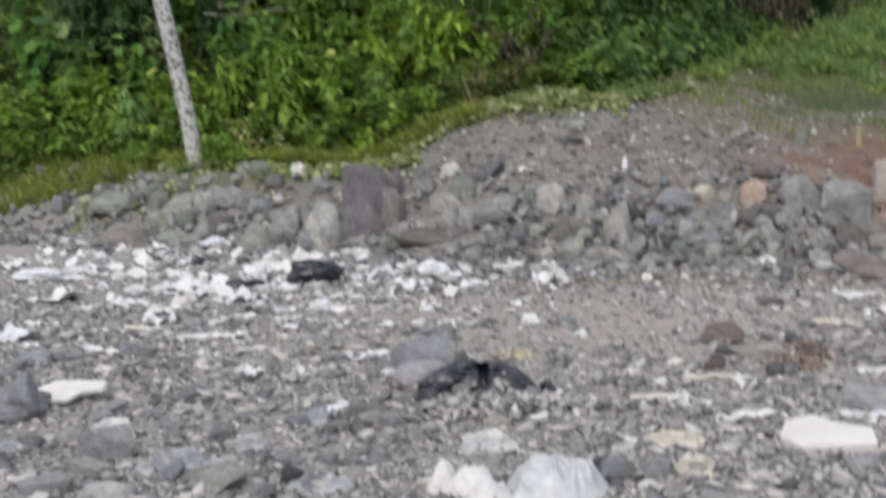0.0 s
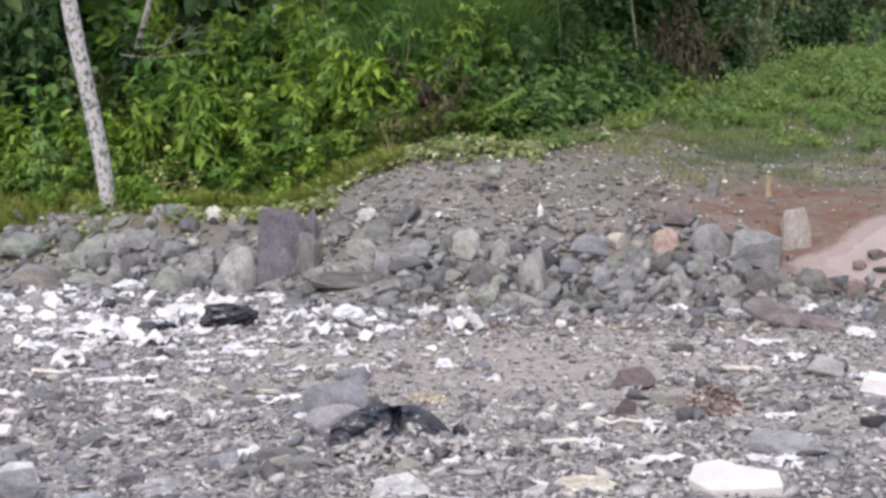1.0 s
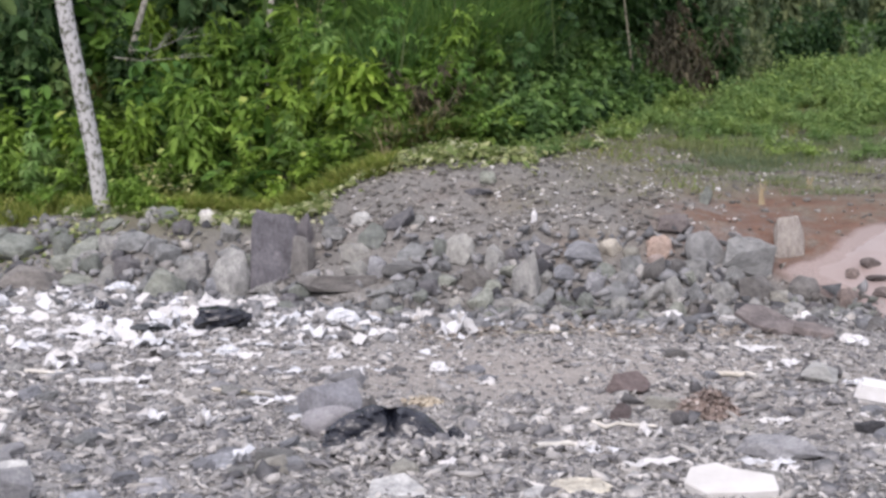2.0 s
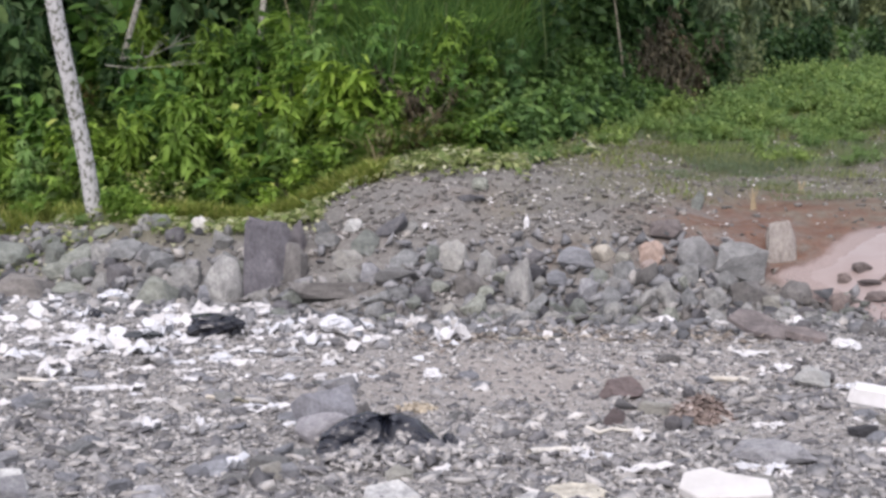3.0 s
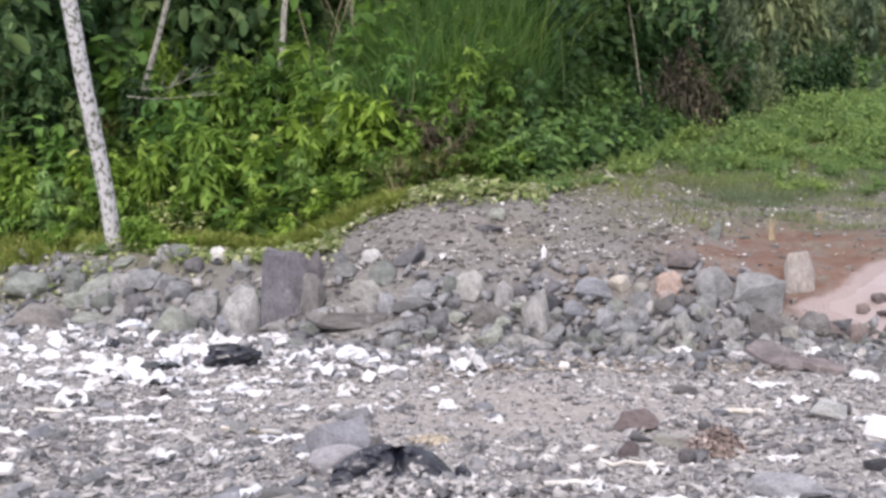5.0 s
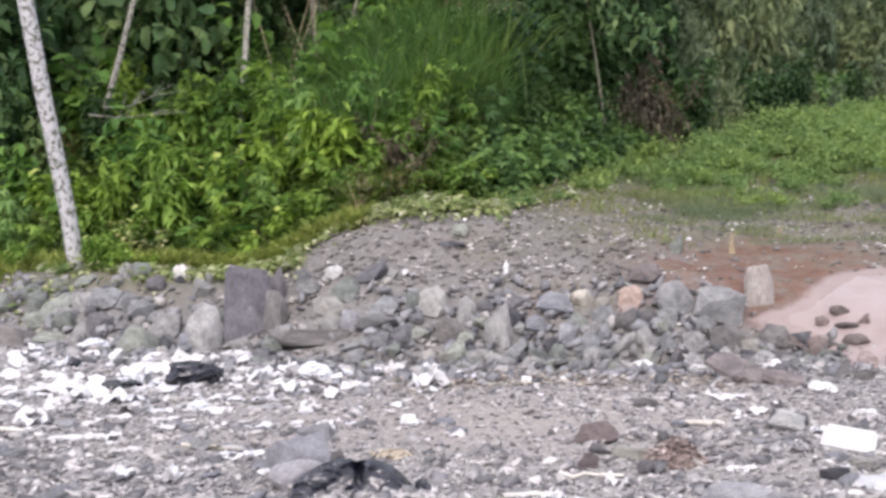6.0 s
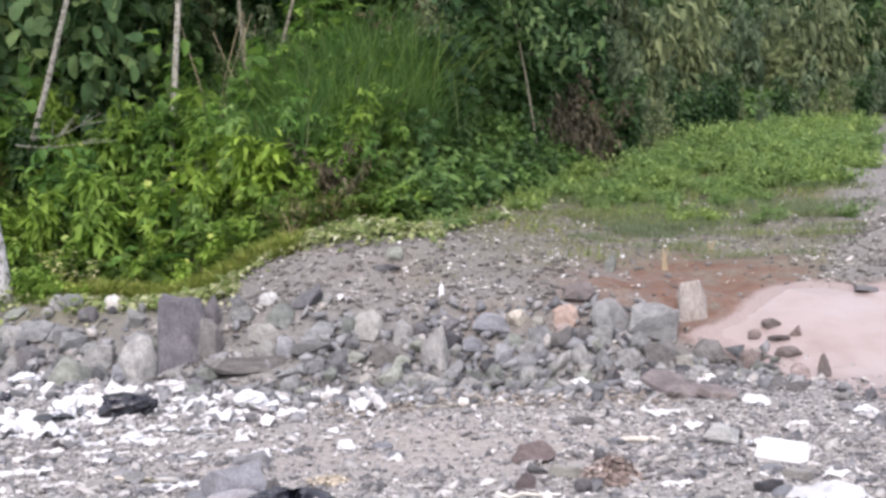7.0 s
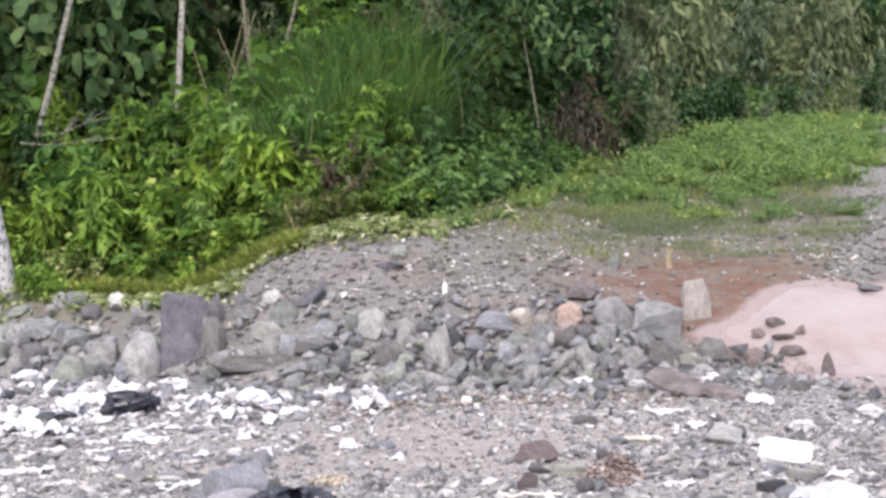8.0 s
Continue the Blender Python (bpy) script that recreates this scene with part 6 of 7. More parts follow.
def scattered_litter():
    """White plastic scraps thrown about below the bank, thickest at its foot."""
    rng = random.Random(17)
    for k in range(230):
        x = rng.uniform(-5.6, 0.3) if k < 212 else rng.uniform(0.4, 4.0)
        y = float(foot_line(x)) - 0.15 - 3.6 * rng.random() ** (2.2 if x < -2.0 else 4.0)
        if k % 5 == 0:
            w = rng.uniform(0.1, 0.22)
            litter(x, y, w, w * 0.7, w * 0.5, WHITE_PLASTIC, "crumpled white plastic bag among litter", "bag", k % 9, rng.uniform(0, 360), "plastic_bag", "litter", "litter on the gravel")
        else:
            w = 0.07 + 0.25 * rng.random() ** 2
            if k % 5 < 3:
                w = 0.06 + 0.17 * rng.random() ** 1.5
                tip = rng.uniform(12, 60)
                litter(x, y, w, w * rng.uniform(0.5, 0.9), w, WHITE_PLASTIC, "broken shard of stiff white plastic", "shard", k % 12, rng.uniform(0, 360),
                       "plastic_shard", "litter", "litter on the gravel", 0.3 * w * math.sin(radians(tip)), tip)
                continue
            litter(x, y, w, w * rng.uniform(0.4, 0.8), w * rng.uniform(0.6, 1.2), WHITE_PLASTIC, "torn scrap of white plastic on gravel", "scrap", k % 9, rng.uniform(0, 360),
                   "plastic_scrap", "litter", "litter on the gravel")


scattered_litter()


def shards():
    """The larger stiff pieces in the thick of the litter, each tipped a little."""
    rng = random.Random(61)
    for k in range(52):
        x = rng.uniform(-4.7, -0.5)
        y = float(foot_line(x)) - 0.25 - (2.6 if x < -2 else 1.5) * rng.random() ** 1.3
        w, tip = rng.uniform(0.1, 0.24), rng.uniform(10, 42)
        litter(x, y, w, w * rng.uniform(0.55, 0.9), w * 0.7, WHITE_PLASTIC, "broken flat shard of white plastic among litter", "shard", k % 12, rng.uniform(0, 360),
               "plastic_shard", "litter", "litter on the gravel", 0.28 * w * math.sin(radians(tip)), tip)


shards()


def strips():
    """Flat strips and torn sheets of white plastic over the gravel before the bank."""
    rng = random.Random(23)
    for k in range(104):
        x = rng.uniform(-3.9, -1.0) if k < 86 else rng.uniform(-1.0, 3.2)
        y = rng.uniform(8.2, 11.5) if k < 86 else rng.uniform(6.2, 9.0)
        w = rng.uniform(0.08, 0.26)
        litter(x, y, w, w * rng.uniform(0.25, 0.5), w * rng.uniform(0.3, 0.7), WHITE_PLASTIC, "torn strip of white plastic on gravel", "scrap", k % 9, rng.uniform(-35, 35),
               "plastic_strip", "litter", "litter on the gravel")


strips()


def bits(rng, n):
    x = np.where(rng.uniform(0, 1, n) < 0.86, rng.uniform(-5.8, 0.2, n), rng.uniform(0, 4.6, n))
    y = foot_line(x) + 0.1 - 3.9 * rng.uniform(0, 1, n) ** np.where(x < -1.5, 1.5, 1.2)
    keep = (x < -1.1) | (x > 1.5) | (y > foot_line(x) - 1.0) | (rng.uniform(0, 1, n) < 0.3)   # the trodden middle is nearly bare
    return x[keep], y[keep]


gravel("litter_bits", 1500, bits, 0.02, 0.10, 8, WHITE_BITS, "small white scraps strewn over the gravel", 2.5, 0.4)


def slope_bits(rng, n):
    x = rng.uniform(-1.5, 9.5, n)
    y = foot_line(x) + 1.8 + 8.5 * rng.uniform(0, 1, n) ** 1.5
    keep = (zones(x, y)[1] < rng.uniform(0.1, 1.3, n)) & (y < wood_line(x)) & (mud_ratio(x, y) > 1.05)
    return x[keep], y[keep]


gravel("pale_stones", 5000, slope_bits, 0.015, 0.1, 28, SLOPE_STONES, "pale and grey small stones over the grassy slope", 2.6, 0.6)
gravel("litter_bits", 1300, slope_bits, 0.015, 0.07, 18, WHITE_BITS, "small pale scraps and chips on the gravel slope", 2.0, 0.6)


for x, y, w, k, turn, tip in ((2.25, 12.48, 0.2, 3, 20, 42), (2.64, 12.52, 0.18, 6, 60, 42), (0.45, 12.0, 0.08, 2, 10, 40), (-2.62, 10.9, 0.22, 1, 15, 40), (-2.95, 11.0, 0.13, 4, 80, 55), (-4.1, 11.0, 0.16, 7, 30, 60)):
    litter(x, y, w, w * 0.75, w, WHITE_PLASTIC, "broken shard of stiff white plastic", "shard", k, turn, "plastic_shard", "litter", "litter on the gravel", 0.3 * w * math.sin(radians(tip)), tip)


def debris():
    """A line of washed-up dry leaves and twigs on the gravel before the bank."""
    rng = np.random.RandomState(51)
    n = 520
    x = rng.uniform(-0.2, 2.9, n)
    y = 11.35 + 0.16 * x + 0.3 * np.sin(1.7 * x) + rng.normal(0, 0.28, n)
    place = np.stack([x, y, height(x, y) + rng.uniform(0.005, 0.035, n)], 1)
    turns = rotations(rng.normal(0, 0.35, n), rng.normal(0, 0.3, n), rng.normal(0, 0.7, n) + 3.14 * (rng.uniform(0, 1, n) < 0.5))
    size = rng.uniform(0.05, 0.17, n)
    me = mesh_from("dry_debris", *strewn(NARROW, place, turns, np.stack([size, size * 0.6, size * 0.6], 1)), True)
    me.materials.append(DEBRIS)
    tagged(new("dry_debris", me), "dull brown dry leaves and twigs strewn on gravel", "debris", kind="stuff")


debris()


def stick(x, y, length, r, turn, mat, label, seed, name="stick", lift=0.03):
    """A bent stick lying on the gravel."""
    rng = random.Random(seed)
    pts = [(length * (s - 0.5), 0.13 * length * rng.uniform(-1, 1), lift + 0.04 * length * rng.uniform(0, 1)) for s in (0, 0.2, 0.4, 0.6, 0.8, 1.0)]
    me = mesh_from(name, *stalk(pts, r, r * 0.6, 7), True)
    me.materials.append(mat)
    ob = new(name, me)
    ob.matrix_world = pose(x, y, float(height(x, y)) - 0.01, 0, 0, turn)
    return tagged(ob, label, "stick", "sticks on the gravel")


stick(0.66, 6.88, 0.34, 0.02, 14, DRIFTWOOD, "bleached stick lying on gravel", 1)
stick(1.06, 7.38, 0.36, 0.014, -4, DRIFTWOOD, "thin bleached stick lying on gravel", 2)
stick(-2.85, 9.25, 0.26, 0.02, -8, DRIFTWOOD, "thin bleached stick lying on gravel", 3)
stick(0.28, 6.76, 0.2, 0.022, 10, DRIFTWOOD, "short bleached stick on gravel", 4)
stick(2.10, 9.18, 0.3, 0.024, 16, DRIFTWOOD, "pale crooked driftwood lying on gravel", 5)
stick(2.2, 9.25, 0.16, 0.022, -30, DRIFTWOOD, "pale stub of driftwood on gravel", 6)
stick(-1.25, 8.45, 0.2, 0.012, -35, BARK_DARK, "dark thin twig on gravel", 7)
stick(-1.4, 8.6, 0.24, 0.016, -14, DRIFTWOOD, "bleached stick lying on gravel", 8)
stick(0.9, 11.5, 0.55, 0.01, 4, BARK_THIN, "long thin dry stick on gravel", 9)
stick(0.35, 11.8, 0.4, 0.01, -3, BARK_THIN, "long thin dry stick on gravel", 10)


def slab(name, x, y, w, d, h, mat, label, turn, tip=0.0, category="board", lift=0.0, seed=1, lean=0.0):
    """A board or foam block with broken, rounded edges."""
    bm = bmesh.new()
    bmesh.ops.create_cube(bm, size=1.0)
    rng = random.Random(seed)
    for v in bm.verts:
        v.co = Vector((v.co.x * w * rng.uniform(0.9, 1.06), v.co.y * d * rng.uniform(0.9, 1.06), v.co.z * h + h / 2))
    bmesh.ops.bevel(bm, geom=list(bm.edges), offset=min(w, d, h) * 0.15, segments=2, affect="EDGES")
    for v in bm.verts:
        v.co += Vector(noise.noise_vector(v.co * 9 + Vector((seed, 0, 0)))) * 0.012
    me = bm_mesh(name, bm, 0.6)
    me.materials.append(mat)
    ob = new(name, me)
    ob.matrix_world = pose(x, y, float(height(x, y)) - 0.01 + lift, tip, lean, turn)
    return tagged(ob, label, category)


slab("foam_block", 2.84, 8.26, 0.34, 0.15, 0.14, FOAM, "white foam block lying on gravel", -20, 3, "foam", 0.012, 2, 7)


def plate(name, x, y, w, d, h, mat, label, category, outline, turn, tip, lean, lift, worn=0.1):
    """A broken flat piece with an angular outline and worn edges, tipped towards one side."""
    bm = bmesh.new()
    low = [bm.verts.new((a * w, b * d, 0)) for a, b in outline]
    base = bm.faces.new(low)
    up = bmesh.ops.extrude_face_region(bm, geom=[base])
    for v in up["geom"]:
        if isinstance(v, bmesh.types.BMVert):
            v.co += Vector((0.02 * noise.noise(v.co * 9), 0.02 * noise.noise(v.co * 7), h * (1 + 0.5 * noise.noise(v.co * 11))))
    bmesh.ops.bevel(bm, geom=list(bm.edges), offset=h * worn, segments=1, affect="EDGES")
    bmesh.ops.recalc_face_normals(bm, faces=bm.faces[:])
    me = bm_mesh(name, bm, 0.5)
    me.materials.append(mat)
    ob = new(name, me)
    ob.matrix_world = pose(x, y, float(height(x, y)) + lift, tip, lean, turn)
    return tagged(ob, label, category)


plate("foam_board", 1.37, 6.06, 0.43, 0.34, 0.06, FOAM, "broken white foam board lying on gravel", "foam",
      ((-0.5, -0.15), (-0.3, -0.5), (0.22, -0.5), (0.5, -0.36), (0.49, 0.12), (0.06, 0.26), (-0.12, 0.5), (-0.4, 0.32)), -6, 9, 0, 0.012)
plate("broken_slab", 3.0, 11.6, 0.72, 0.5, 0.06, STONE_BROWN, "brown flat stone slab tilted against rubble", "rock",
      ((-0.5, 0.1), (-0.28, -0.3), (0.1, -0.5), (0.42, -0.48), (0.5, -0.2), (0.22, 0.12), (-0.1, 0.5), (-0.34, 0.42)), -4, 20, 8, 0.06, 0.1)
plate("broken_slab", 3.27, 11.35, 0.4, 0.34, 0.07, STONE_BROWN, "small brown stone slab beside a larger", "rock",
      ((-0.5, -0.1), (-0.2, -0.5), (0.35, -0.4), (0.5, 0.1), (0.2, 0.5), (-0.3, 0.4)), 10, 12, 10, 0.02, 0.1)
slab("plank", -2.36, 9.0, 0.31, 0.07, 0.035, FOAM, "narrow white slat lying on gravel", 12, 0, "plank", seed=5)


def flat_slab(x, y, w, d, tip, mat, label, seed, turn):
    """A broken flat stone lying in the gravel, one edge raised."""
    rng = random.Random(seed + 900)
    n = rng.choice((5, 6, 7))
    outline = [(0.5 * rng.uniform(0.82, 1.05) * math.cos(6.283 * (k + rng.uniform(-0.25, 0.25)) / n), 0.5 * rng.uniform(0.82, 1.05) * math.sin(6.283 * (k + rng.uniform(-0.25, 0.25)) / n)) for k in range(n)]
    ob = plate("flat_stone", x, y, w, d, rng.uniform(0.035, 0.06), mat, label, "rock", outline, turn, tip, rng.uniform(-6, 6), -0.02, 0.22)
    return tagged(ob, label, "rock", "stones on the gravel")


flat_slab(-2.11, 6.25, 0.30, 0.28, 24, STONE_COOL, "pale blue-grey flat stone lying in gravel", 1, -8)
flat_slab(-1.60, 5.67, 0.28, 0.26, 22, STONE_SLATE, "blue-grey flat stone lying in gravel", 2, 10)
flat_slab(-1.38, 5.57, 0.23, 0.20, 22, STONE_COOL, "pale blue-grey flat stone lying in gravel", 3, -5)
flat_slab(-1.37, 6.09, 0.19, 0.23, 20, STONE_SLATE, "blue-grey flat stone lying in gravel", 4, 14)
flat_slab(-0.84, 6.62, 0.18, 0.21, 18, STONE_COOL, "pale blue-grey flat stone lying in gravel", 5, -15)
flat_slab(-3.23, 8.13, 0.31, 0.23, 14, STONE_SLATE, "blue-grey flat stone lying in gravel", 6, 8)
flat_slab(-1.78, 5.61, 0.20, 0.17, 16, STONE_SLATE, "blue-grey flat stone lying in gravel", 7, -10)
flat_slab(-0.89, 5.35, 0.36, 0.15, 14, STONE_COOL, "pale blue-grey flat stone lying in gravel", 8, 5)
flat_slab(-0.19, 6.03, 0.40, 0.29, 20, STONE_COOL, "pale blue-grey flat stone lying in gravel", 9, -6)
flat_slab(0.67, 6.03, 0.36, 0.20, 14, STONE_CREAM, "cream flat stone lying in gravel", 10, -10)
flat_slab(0.71, 5.57, 0.24, 0.22, 18, STONE_CREAM, "tan flat stone lying in gravel", 11, 12)
flat_slab(0.46, 5.94, 0.20, 0.16, 20, STONE_COOL, "pale blue-grey flat stone lying in gravel", 12, 8)
flat_slab(-2.47, 5.89, 0.30, 0.25, 18, STONE_SLATE, "blue-grey flat stone lying in gravel", 13, -6)
flat_slab(-1.12, 6.56, 0.18, 0.17, 14, STONE_SLATE, "blue-grey flat stone lying in gravel", 14, 10)
rock(-2.78, 6.57, 0.45, 0.15, STONE_MID, "smooth purple-grey slate boulder on gravel", 10, 15, 0.8, 0.25)
rock(-1.76, 5.18, 0.25, 0.07, STONE_CHALK, "chalky white stone on the gravel", 11, 0, 0.8, 0.25)
rock(-2.03, 5.19, 0.11, 0.07, STONE_CHALK, "chalky white stone on the gravel", 12, 0, 0.8, 0.25)
rock(0.54, 5.52, 0.09, 0.08, STONE_CHALK, "small chalky stone on the gravel", 13, 0, 0.8, 0.25)
rock(0.30, 5.50, 0.10, 0.11, STONE_DARK, "dark stone standing beside plastic film", 2, 0, 0.8, 0.25)
rock(-1.03, 5.41, 0.10, 0.08, STONE_DARK, "small dark stone on the gravel", 4, 0, 0.8, 0.25)
rock(-2.18, 6.04, 0.05, 0.09, STONE_DARK, "narrow dark stone stuck in gravel", 8, 0, 0.8, 0.25)
rock(-2.94, 7.27, 0.09, 0.08, STONE_CHALK, "small round white stone on the gravel", 12, 0, 0.8, 0.25)
plate("plastic_sheet", -2.55, 6.91, 0.41, 0.27, 0.02, FOAM, "stiff white plastic sheet lying over a stone", "litter",
      ((-0.5, 0.1), (-0.2, -0.05), (-0.12, -0.5), (0.1, -0.45), (0.2, -0.1), (0.5, 0.0), (0.46, 0.4), (0.1, 0.38), (-0.3, 0.5)), -4, 14, -3, 0.05)
litter(-1.70, 7.62, 0.16, 0.08, 0.06, WHITE_PLASTIC, "torn scrap of white plastic on gravel", "scrap", 2, -16, "plastic_scrap", "litter", "litter on the gravel")
litter(-1.40, 7.57, 0.16, 0.08, 0.06, WHITE_PLASTIC, "torn scrap of white plastic on gravel", "scrap", 5, 35, "plastic_scrap", "litter", "litter on the gravel")
litter(-1.01, 6.61, 0.12, 0.06, 0.04, WHITE_PLASTIC, "torn scrap of white plastic on gravel", "scrap", 7, 69, "plastic_scrap", "litter", "litter on the gravel")
litter(-0.86, 7.69, 0.12, 0.06, 0.04, WHITE_PLASTIC, "torn scrap of white plastic on gravel", "scrap", 1, -33, "plastic_scrap", "litter", "litter on the gravel")
litter(-2.74, 8.60, 0.15, 0.08, 0.05, WHITE_PLASTIC, "torn scrap of white plastic on gravel", "scrap", 3, 1, "plastic_scrap", "litter", "litter on the gravel")
litter(-0.76, 5.65, 0.14, 0.07, 0.05, WHITE_PLASTIC, "torn scrap of white plastic on gravel", "scrap", 4, 18, "plastic_scrap", "litter", "litter on the gravel")
litter(0.83, 7.00, 0.18, 0.09, 0.06, WHITE_PLASTIC, "torn scrap of white plastic on gravel", "scrap", 6, 52, "plastic_scrap", "litter", "litter on the gravel")
litter(0.12, 6.97, 0.1, 0.06, 0.05, WHITE_PLASTIC, "broken shard of stiff white plastic", "shard", 3, -30, "plastic_shard", "litter", "litter on the gravel")


def leaf_pile(x, y, w, d, h, n, leaf, mat, label, seed):
    """A heap of fallen leaves."""
    rng = np.random.RandomState(seed)
    r, a = np.sqrt(rng.uniform(0, 1, n)), rng.uniform(0, 6.28, n)
    place = np.stack([r * np.cos(a) * w / 2, r * np.sin(a) * d / 2, h * (1 - r ** 2) * rng.uniform(0.1, 1, n) + 0.01], 1)
    turns = rotations(rng.normal(0, 0.3, n), rng.normal(0, 0.25, n), rng.uniform(0, 6.28, n))
    size = leaf * rng.uniform(0.6, 1.3, n)
    rings = [(0.5 * w * s * math.cos(k * 0.52), 0.5 * d * s * math.sin(k * 0.52), 0.75 * h * (1 - s * s)) for s in (0.98, 0.75, 0.5, 0.2) for k in range(12)]
    dome = [(12 * i + k, 12 * i + (k + 1) % 12, 12 * i + 12 + (k + 1) % 12) for i in range(3) for k in range(12)] + [(12 * i + k, 12 * i + 12 + (k + 1) % 12, 12 * i + 12 + k) for i in range(3) for k in range(12)]
    dome += [(36, 36 + k, 37 + k) for k in range(1, 11)]
    me = mesh_from("leaf_litter", *joined([(np.array(rings), np.array(dome)), strewn(OVAL, place, turns, np.repeat(size[:, None], 3, 1))]), True)
    me.materials.append(mat)
    ob = new("leaf_litter", me)
    ob.location = (x, y, float(height(x, y)))
    return tagged(ob, label, "leaves", kind="stuff")


leaf_pile(-0.11, 8.14, 0.22, 0.16, 0.05, 110, 0.045, DRY_TAN, "small heap of pale tan dry leaves", 1)
leaf_pile(1.64, 7.85, 0.36, 0.36, 0.16, 1000, 0.05, DRY_DULL, "dull reddish heap of dry withered leaves", 2)


def bottle(x, y, label):
    """A white plastic bottle standing in the gravel."""
    root = new("bottle")
    root.location = (x, y, float(height(x, y)) - 0.01)
    body = joined([stalk([(0, 0, 0), (0, 0, 0.05), (0, 0, 0.1)], 0.032, 0.032, 12), stalk([(0, 0, 0.1), (0, 0, 0.125), (0, 0, 0.14)], 0.032, 0.012, 12)])
    part("body", mesh_from("body", *body, True), WHITE_PLASTIC, root)
    part("cap", mesh_from("cap", *stalk([(0, 0, 0.138), (0, 0, 0.15), (0, 0, 0.16)], 0.015, 0.015, 10), True), FOAM, root)
    return tagged(root, label, "bottle")


bottle(1.04, 14.5, "small white plastic bottle standing on gravel")


def dry_stalks(x, y, count, tall, label, seed, thick=0.009):
    """A few pale dead stalks standing in the soil."""
    rng = random.Random(seed)
    root = new("dry_plant")
    root.location = (x, y, float(height(x, y)) - 0.02)
    for k in range(count):
        a, lean, h = rng.uniform(0, 6.28), rng.uniform(0.05, 0.25), tall * rng.uniform(0.6, 1.0)
        pts = [(0.05 * math.cos(a), 0.05 * math.sin(a), 0), (lean * h * 0.5 * math.cos(a), lean * h * 0.4, h * 0.55), (lean * h * math.cos(a) * 1.4, lean * h * 0.5, h)]
        part("stalk", mesh_from("stalk", *stalk(pts, thick, thick * 0.45), True), STRAW, root)
    return tagged(root, label, "plant")


dry_stalks(3.93, 15.97, 7, 0.34, "pale dead stalks standing in red soil", 1)
dry_stalks(4.7, 16.6, 6, 0.22, "pale dead stalks on the grassy slope", 2)
dry_stalks(-0.75, 17.7, 9, 0.7, "tall withered pale stalks before the thicket", 3)
dry_stalks(-2.2, 21.4, 3, 2.7, "tall pale dead reeds in the thicket", 5, 0.012)
dry_stalks(-1.65, 21.7, 3, 2.6, "tall pale dead reeds in the thicket", 6, 0.011)
dry_stalks(-0.45, 17.8, 7, 0.6, "withered pale stalks before the thicket", 4)


def branch(x, y, z, length, turn, rise, label, seed):
    """A dead branch with side twigs, lying in the bushes."""
    rng = random.Random(seed)
    pts = [(length * u, 0.06 * rng.uniform(-1, 1), rise * length * u + 0.05 * rng.uniform(-1, 1)) for u in (0, 0.3, 0.6, 1.0)]
    root = new("dead_branch")
    root.matrix_world = pose(x, y, z, 0, 0, turn)
    part("limb", mesh_from("limb", *stalk(pts, 0.011, 0.004), True), BARK_THIN, root)
    for k in range(5):
        u = pts[1 + k % 2]
        tip = (u[0] + rng.uniform(0.1, 0.5), u[1] + rng.uniform(-0.3, 0.3), u[2] + rng.uniform(0.1, 0.45))
        part("twig", mesh_from("twig", *stalk([u, tuple((a + b) / 2 + 0.03 for a, b in zip(u, tip)), tip], 0.006, 0.002), True), BARK_THIN, root)
    return tagged(root, label, "branch")


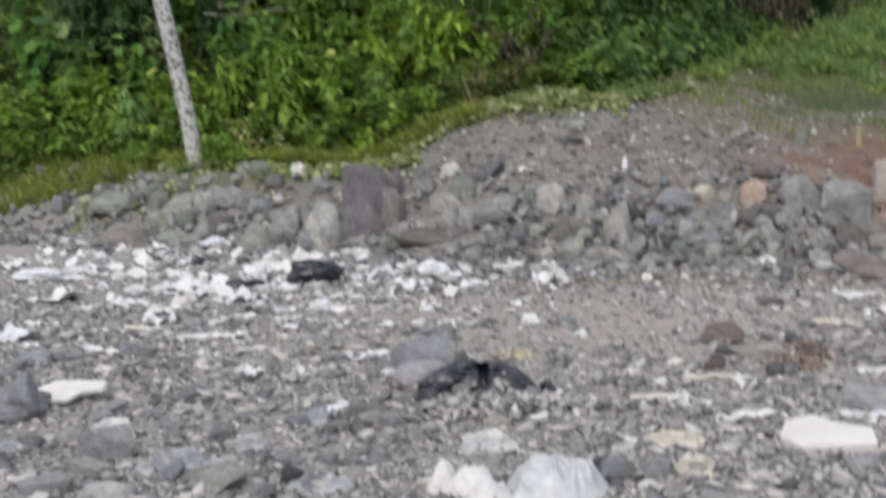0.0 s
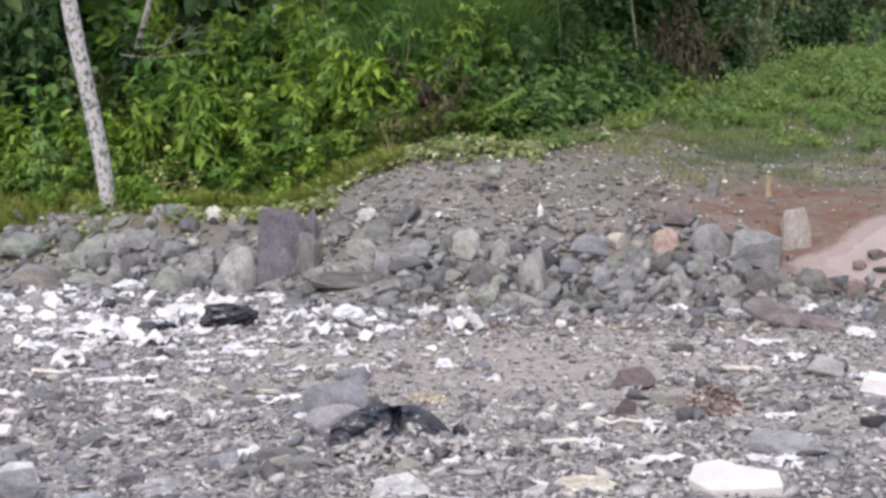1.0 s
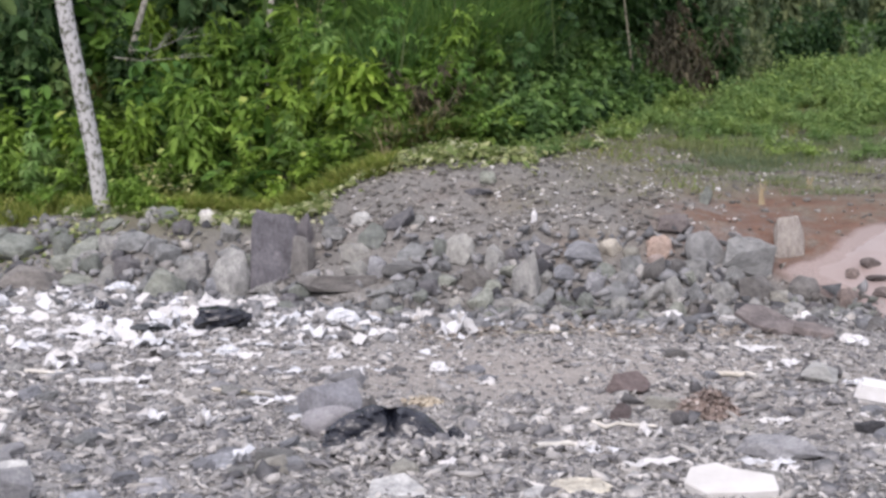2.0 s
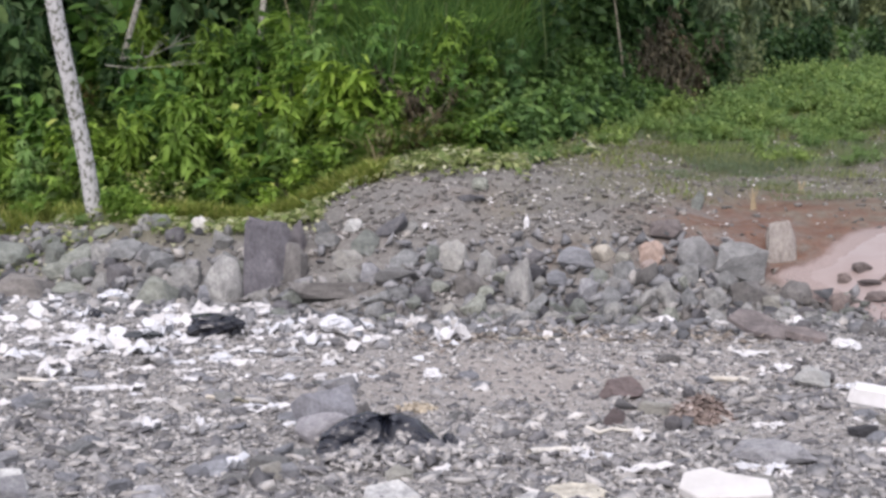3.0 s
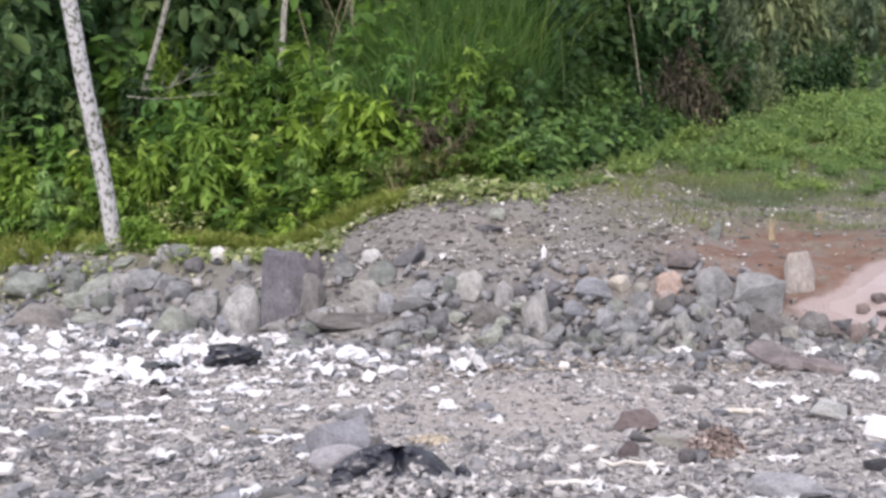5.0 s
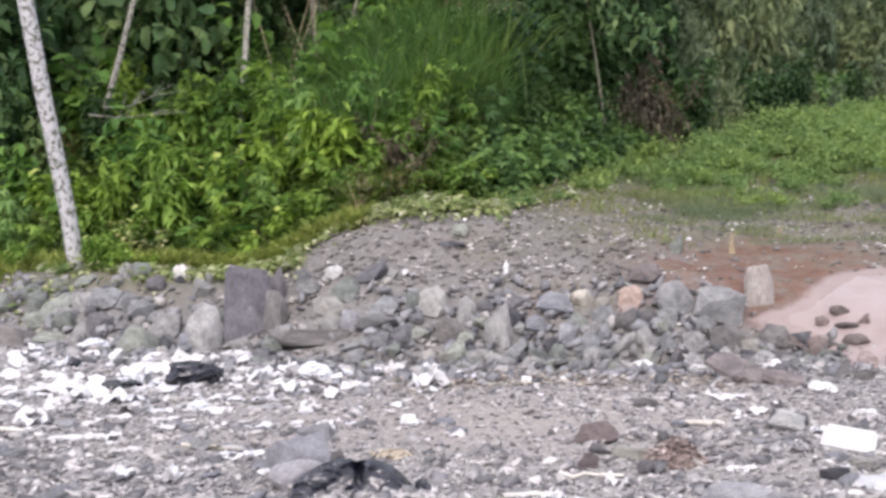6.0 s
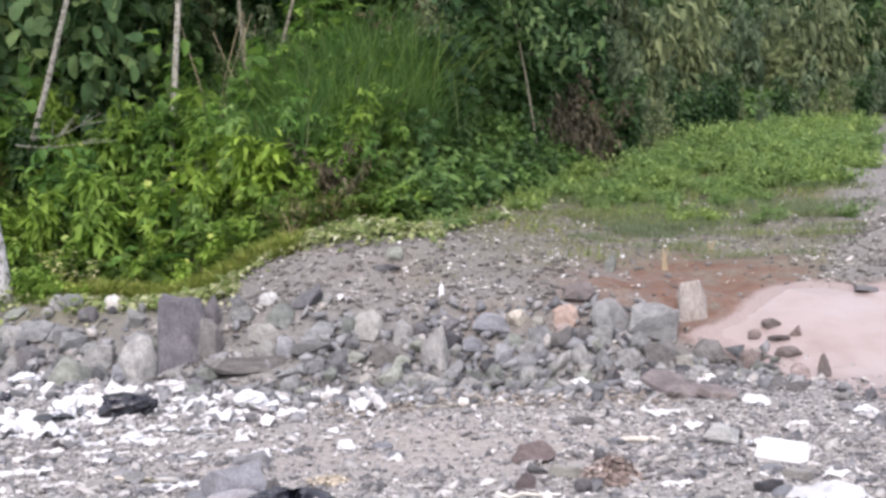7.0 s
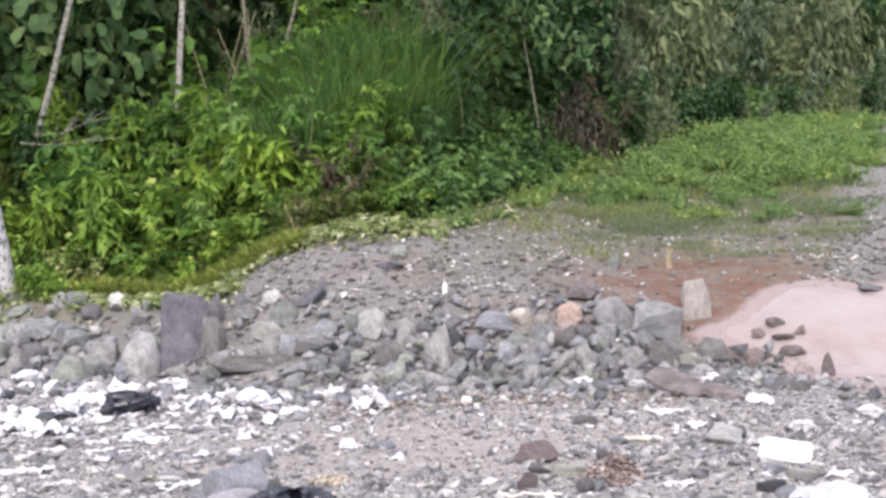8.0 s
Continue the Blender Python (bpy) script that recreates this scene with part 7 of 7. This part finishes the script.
branch(-5.0, 20.0, 3.0, 1.5, 10, 0.05, "bare grey dead branch lying in the bushes", 1)
branch(-4.7, 19.9, 3.1, 1.2, 25, 0.3, "bare grey dead branch leaning in bushes", 2)
branch(-0.6, 22.5, 4.3, 1.3, 170, 0.3, "bare grey dead branch in the thicket", 3)


def gravel_heap(x0, y0, rx, ry, tall, n, seed):
    """A small heap of pale broken stone."""
    rng = np.random.RandomState(seed)
    a, r = rng.uniform(0, 6.28, n), np.sqrt(rng.uniform(0, 1, n))
    x, y = x0 + rx * r * np.cos(a), y0 + ry * r * np.sin(a)
    size = 0.025 + 0.06 * rng.uniform(0, 1, n) ** 1.7
    place = np.stack([x, y, height(x, y) + tall * (1 - r ** 2) * rng.uniform(0.75, 1, n)], 1)
    turns = rotations(rng.uniform(-0.5, 0.5, n), rng.uniform(-0.5, 0.5, n), rng.uniform(0, 6.3, n))
    pick = rng.randint(0, len(PEBBLES), n)
    dims = np.repeat(size[:, None], 3, 1) * rng.uniform(0.6, 1.1, (n, 3)) * (1.2, 1.0, 0.7)
    me = mesh_from("gravel_heap", *joined([strewn(sh, place[pick == k], turns[pick == k], dims[pick == k]) for k, sh in enumerate(PEBBLES)]))
    me.materials.append(GRAVEL)
    tagged(new("gravel_heap", me), "low heap of pale broken stone under black plastic", "gravel", kind="stuff")


gravel_heap(-0.11, 6.73, 0.5, 0.27, 0.05, 520, 41)


def yard_stones():
    """Broad flat pale stones half buried in the gravel."""
    rng = random.Random(77)
    for k in range(110):
        y = rng.uniform(5.2, 9.5)
        x = rng.uniform(-0.42, 0.42) * y if k % 3 else rng.uniform(-0.42, -0.1) * y
        w = rng.uniform(0.07, 0.2)
        mat, label = rng.choice(((STONE_SLATE, "flat slate stone half buried in gravel"), (STONE, "flat grey stone half buried in gravel"), (STONE_PALE, "flat pale stone half buried in gravel"), (STONE_SLATE, "flat slate stone half buried in gravel")))
        rock(x, y, w, w * rng.uniform(0.2, 0.4), mat, label, rng.choice((*range(14), 108, 109, 110)), rng.uniform(0, 360), rng.uniform(0.6, 0.9), 0.25, rng.uniform(-8, 8), "flat_stone", "stones on the gravel")


yard_stones()
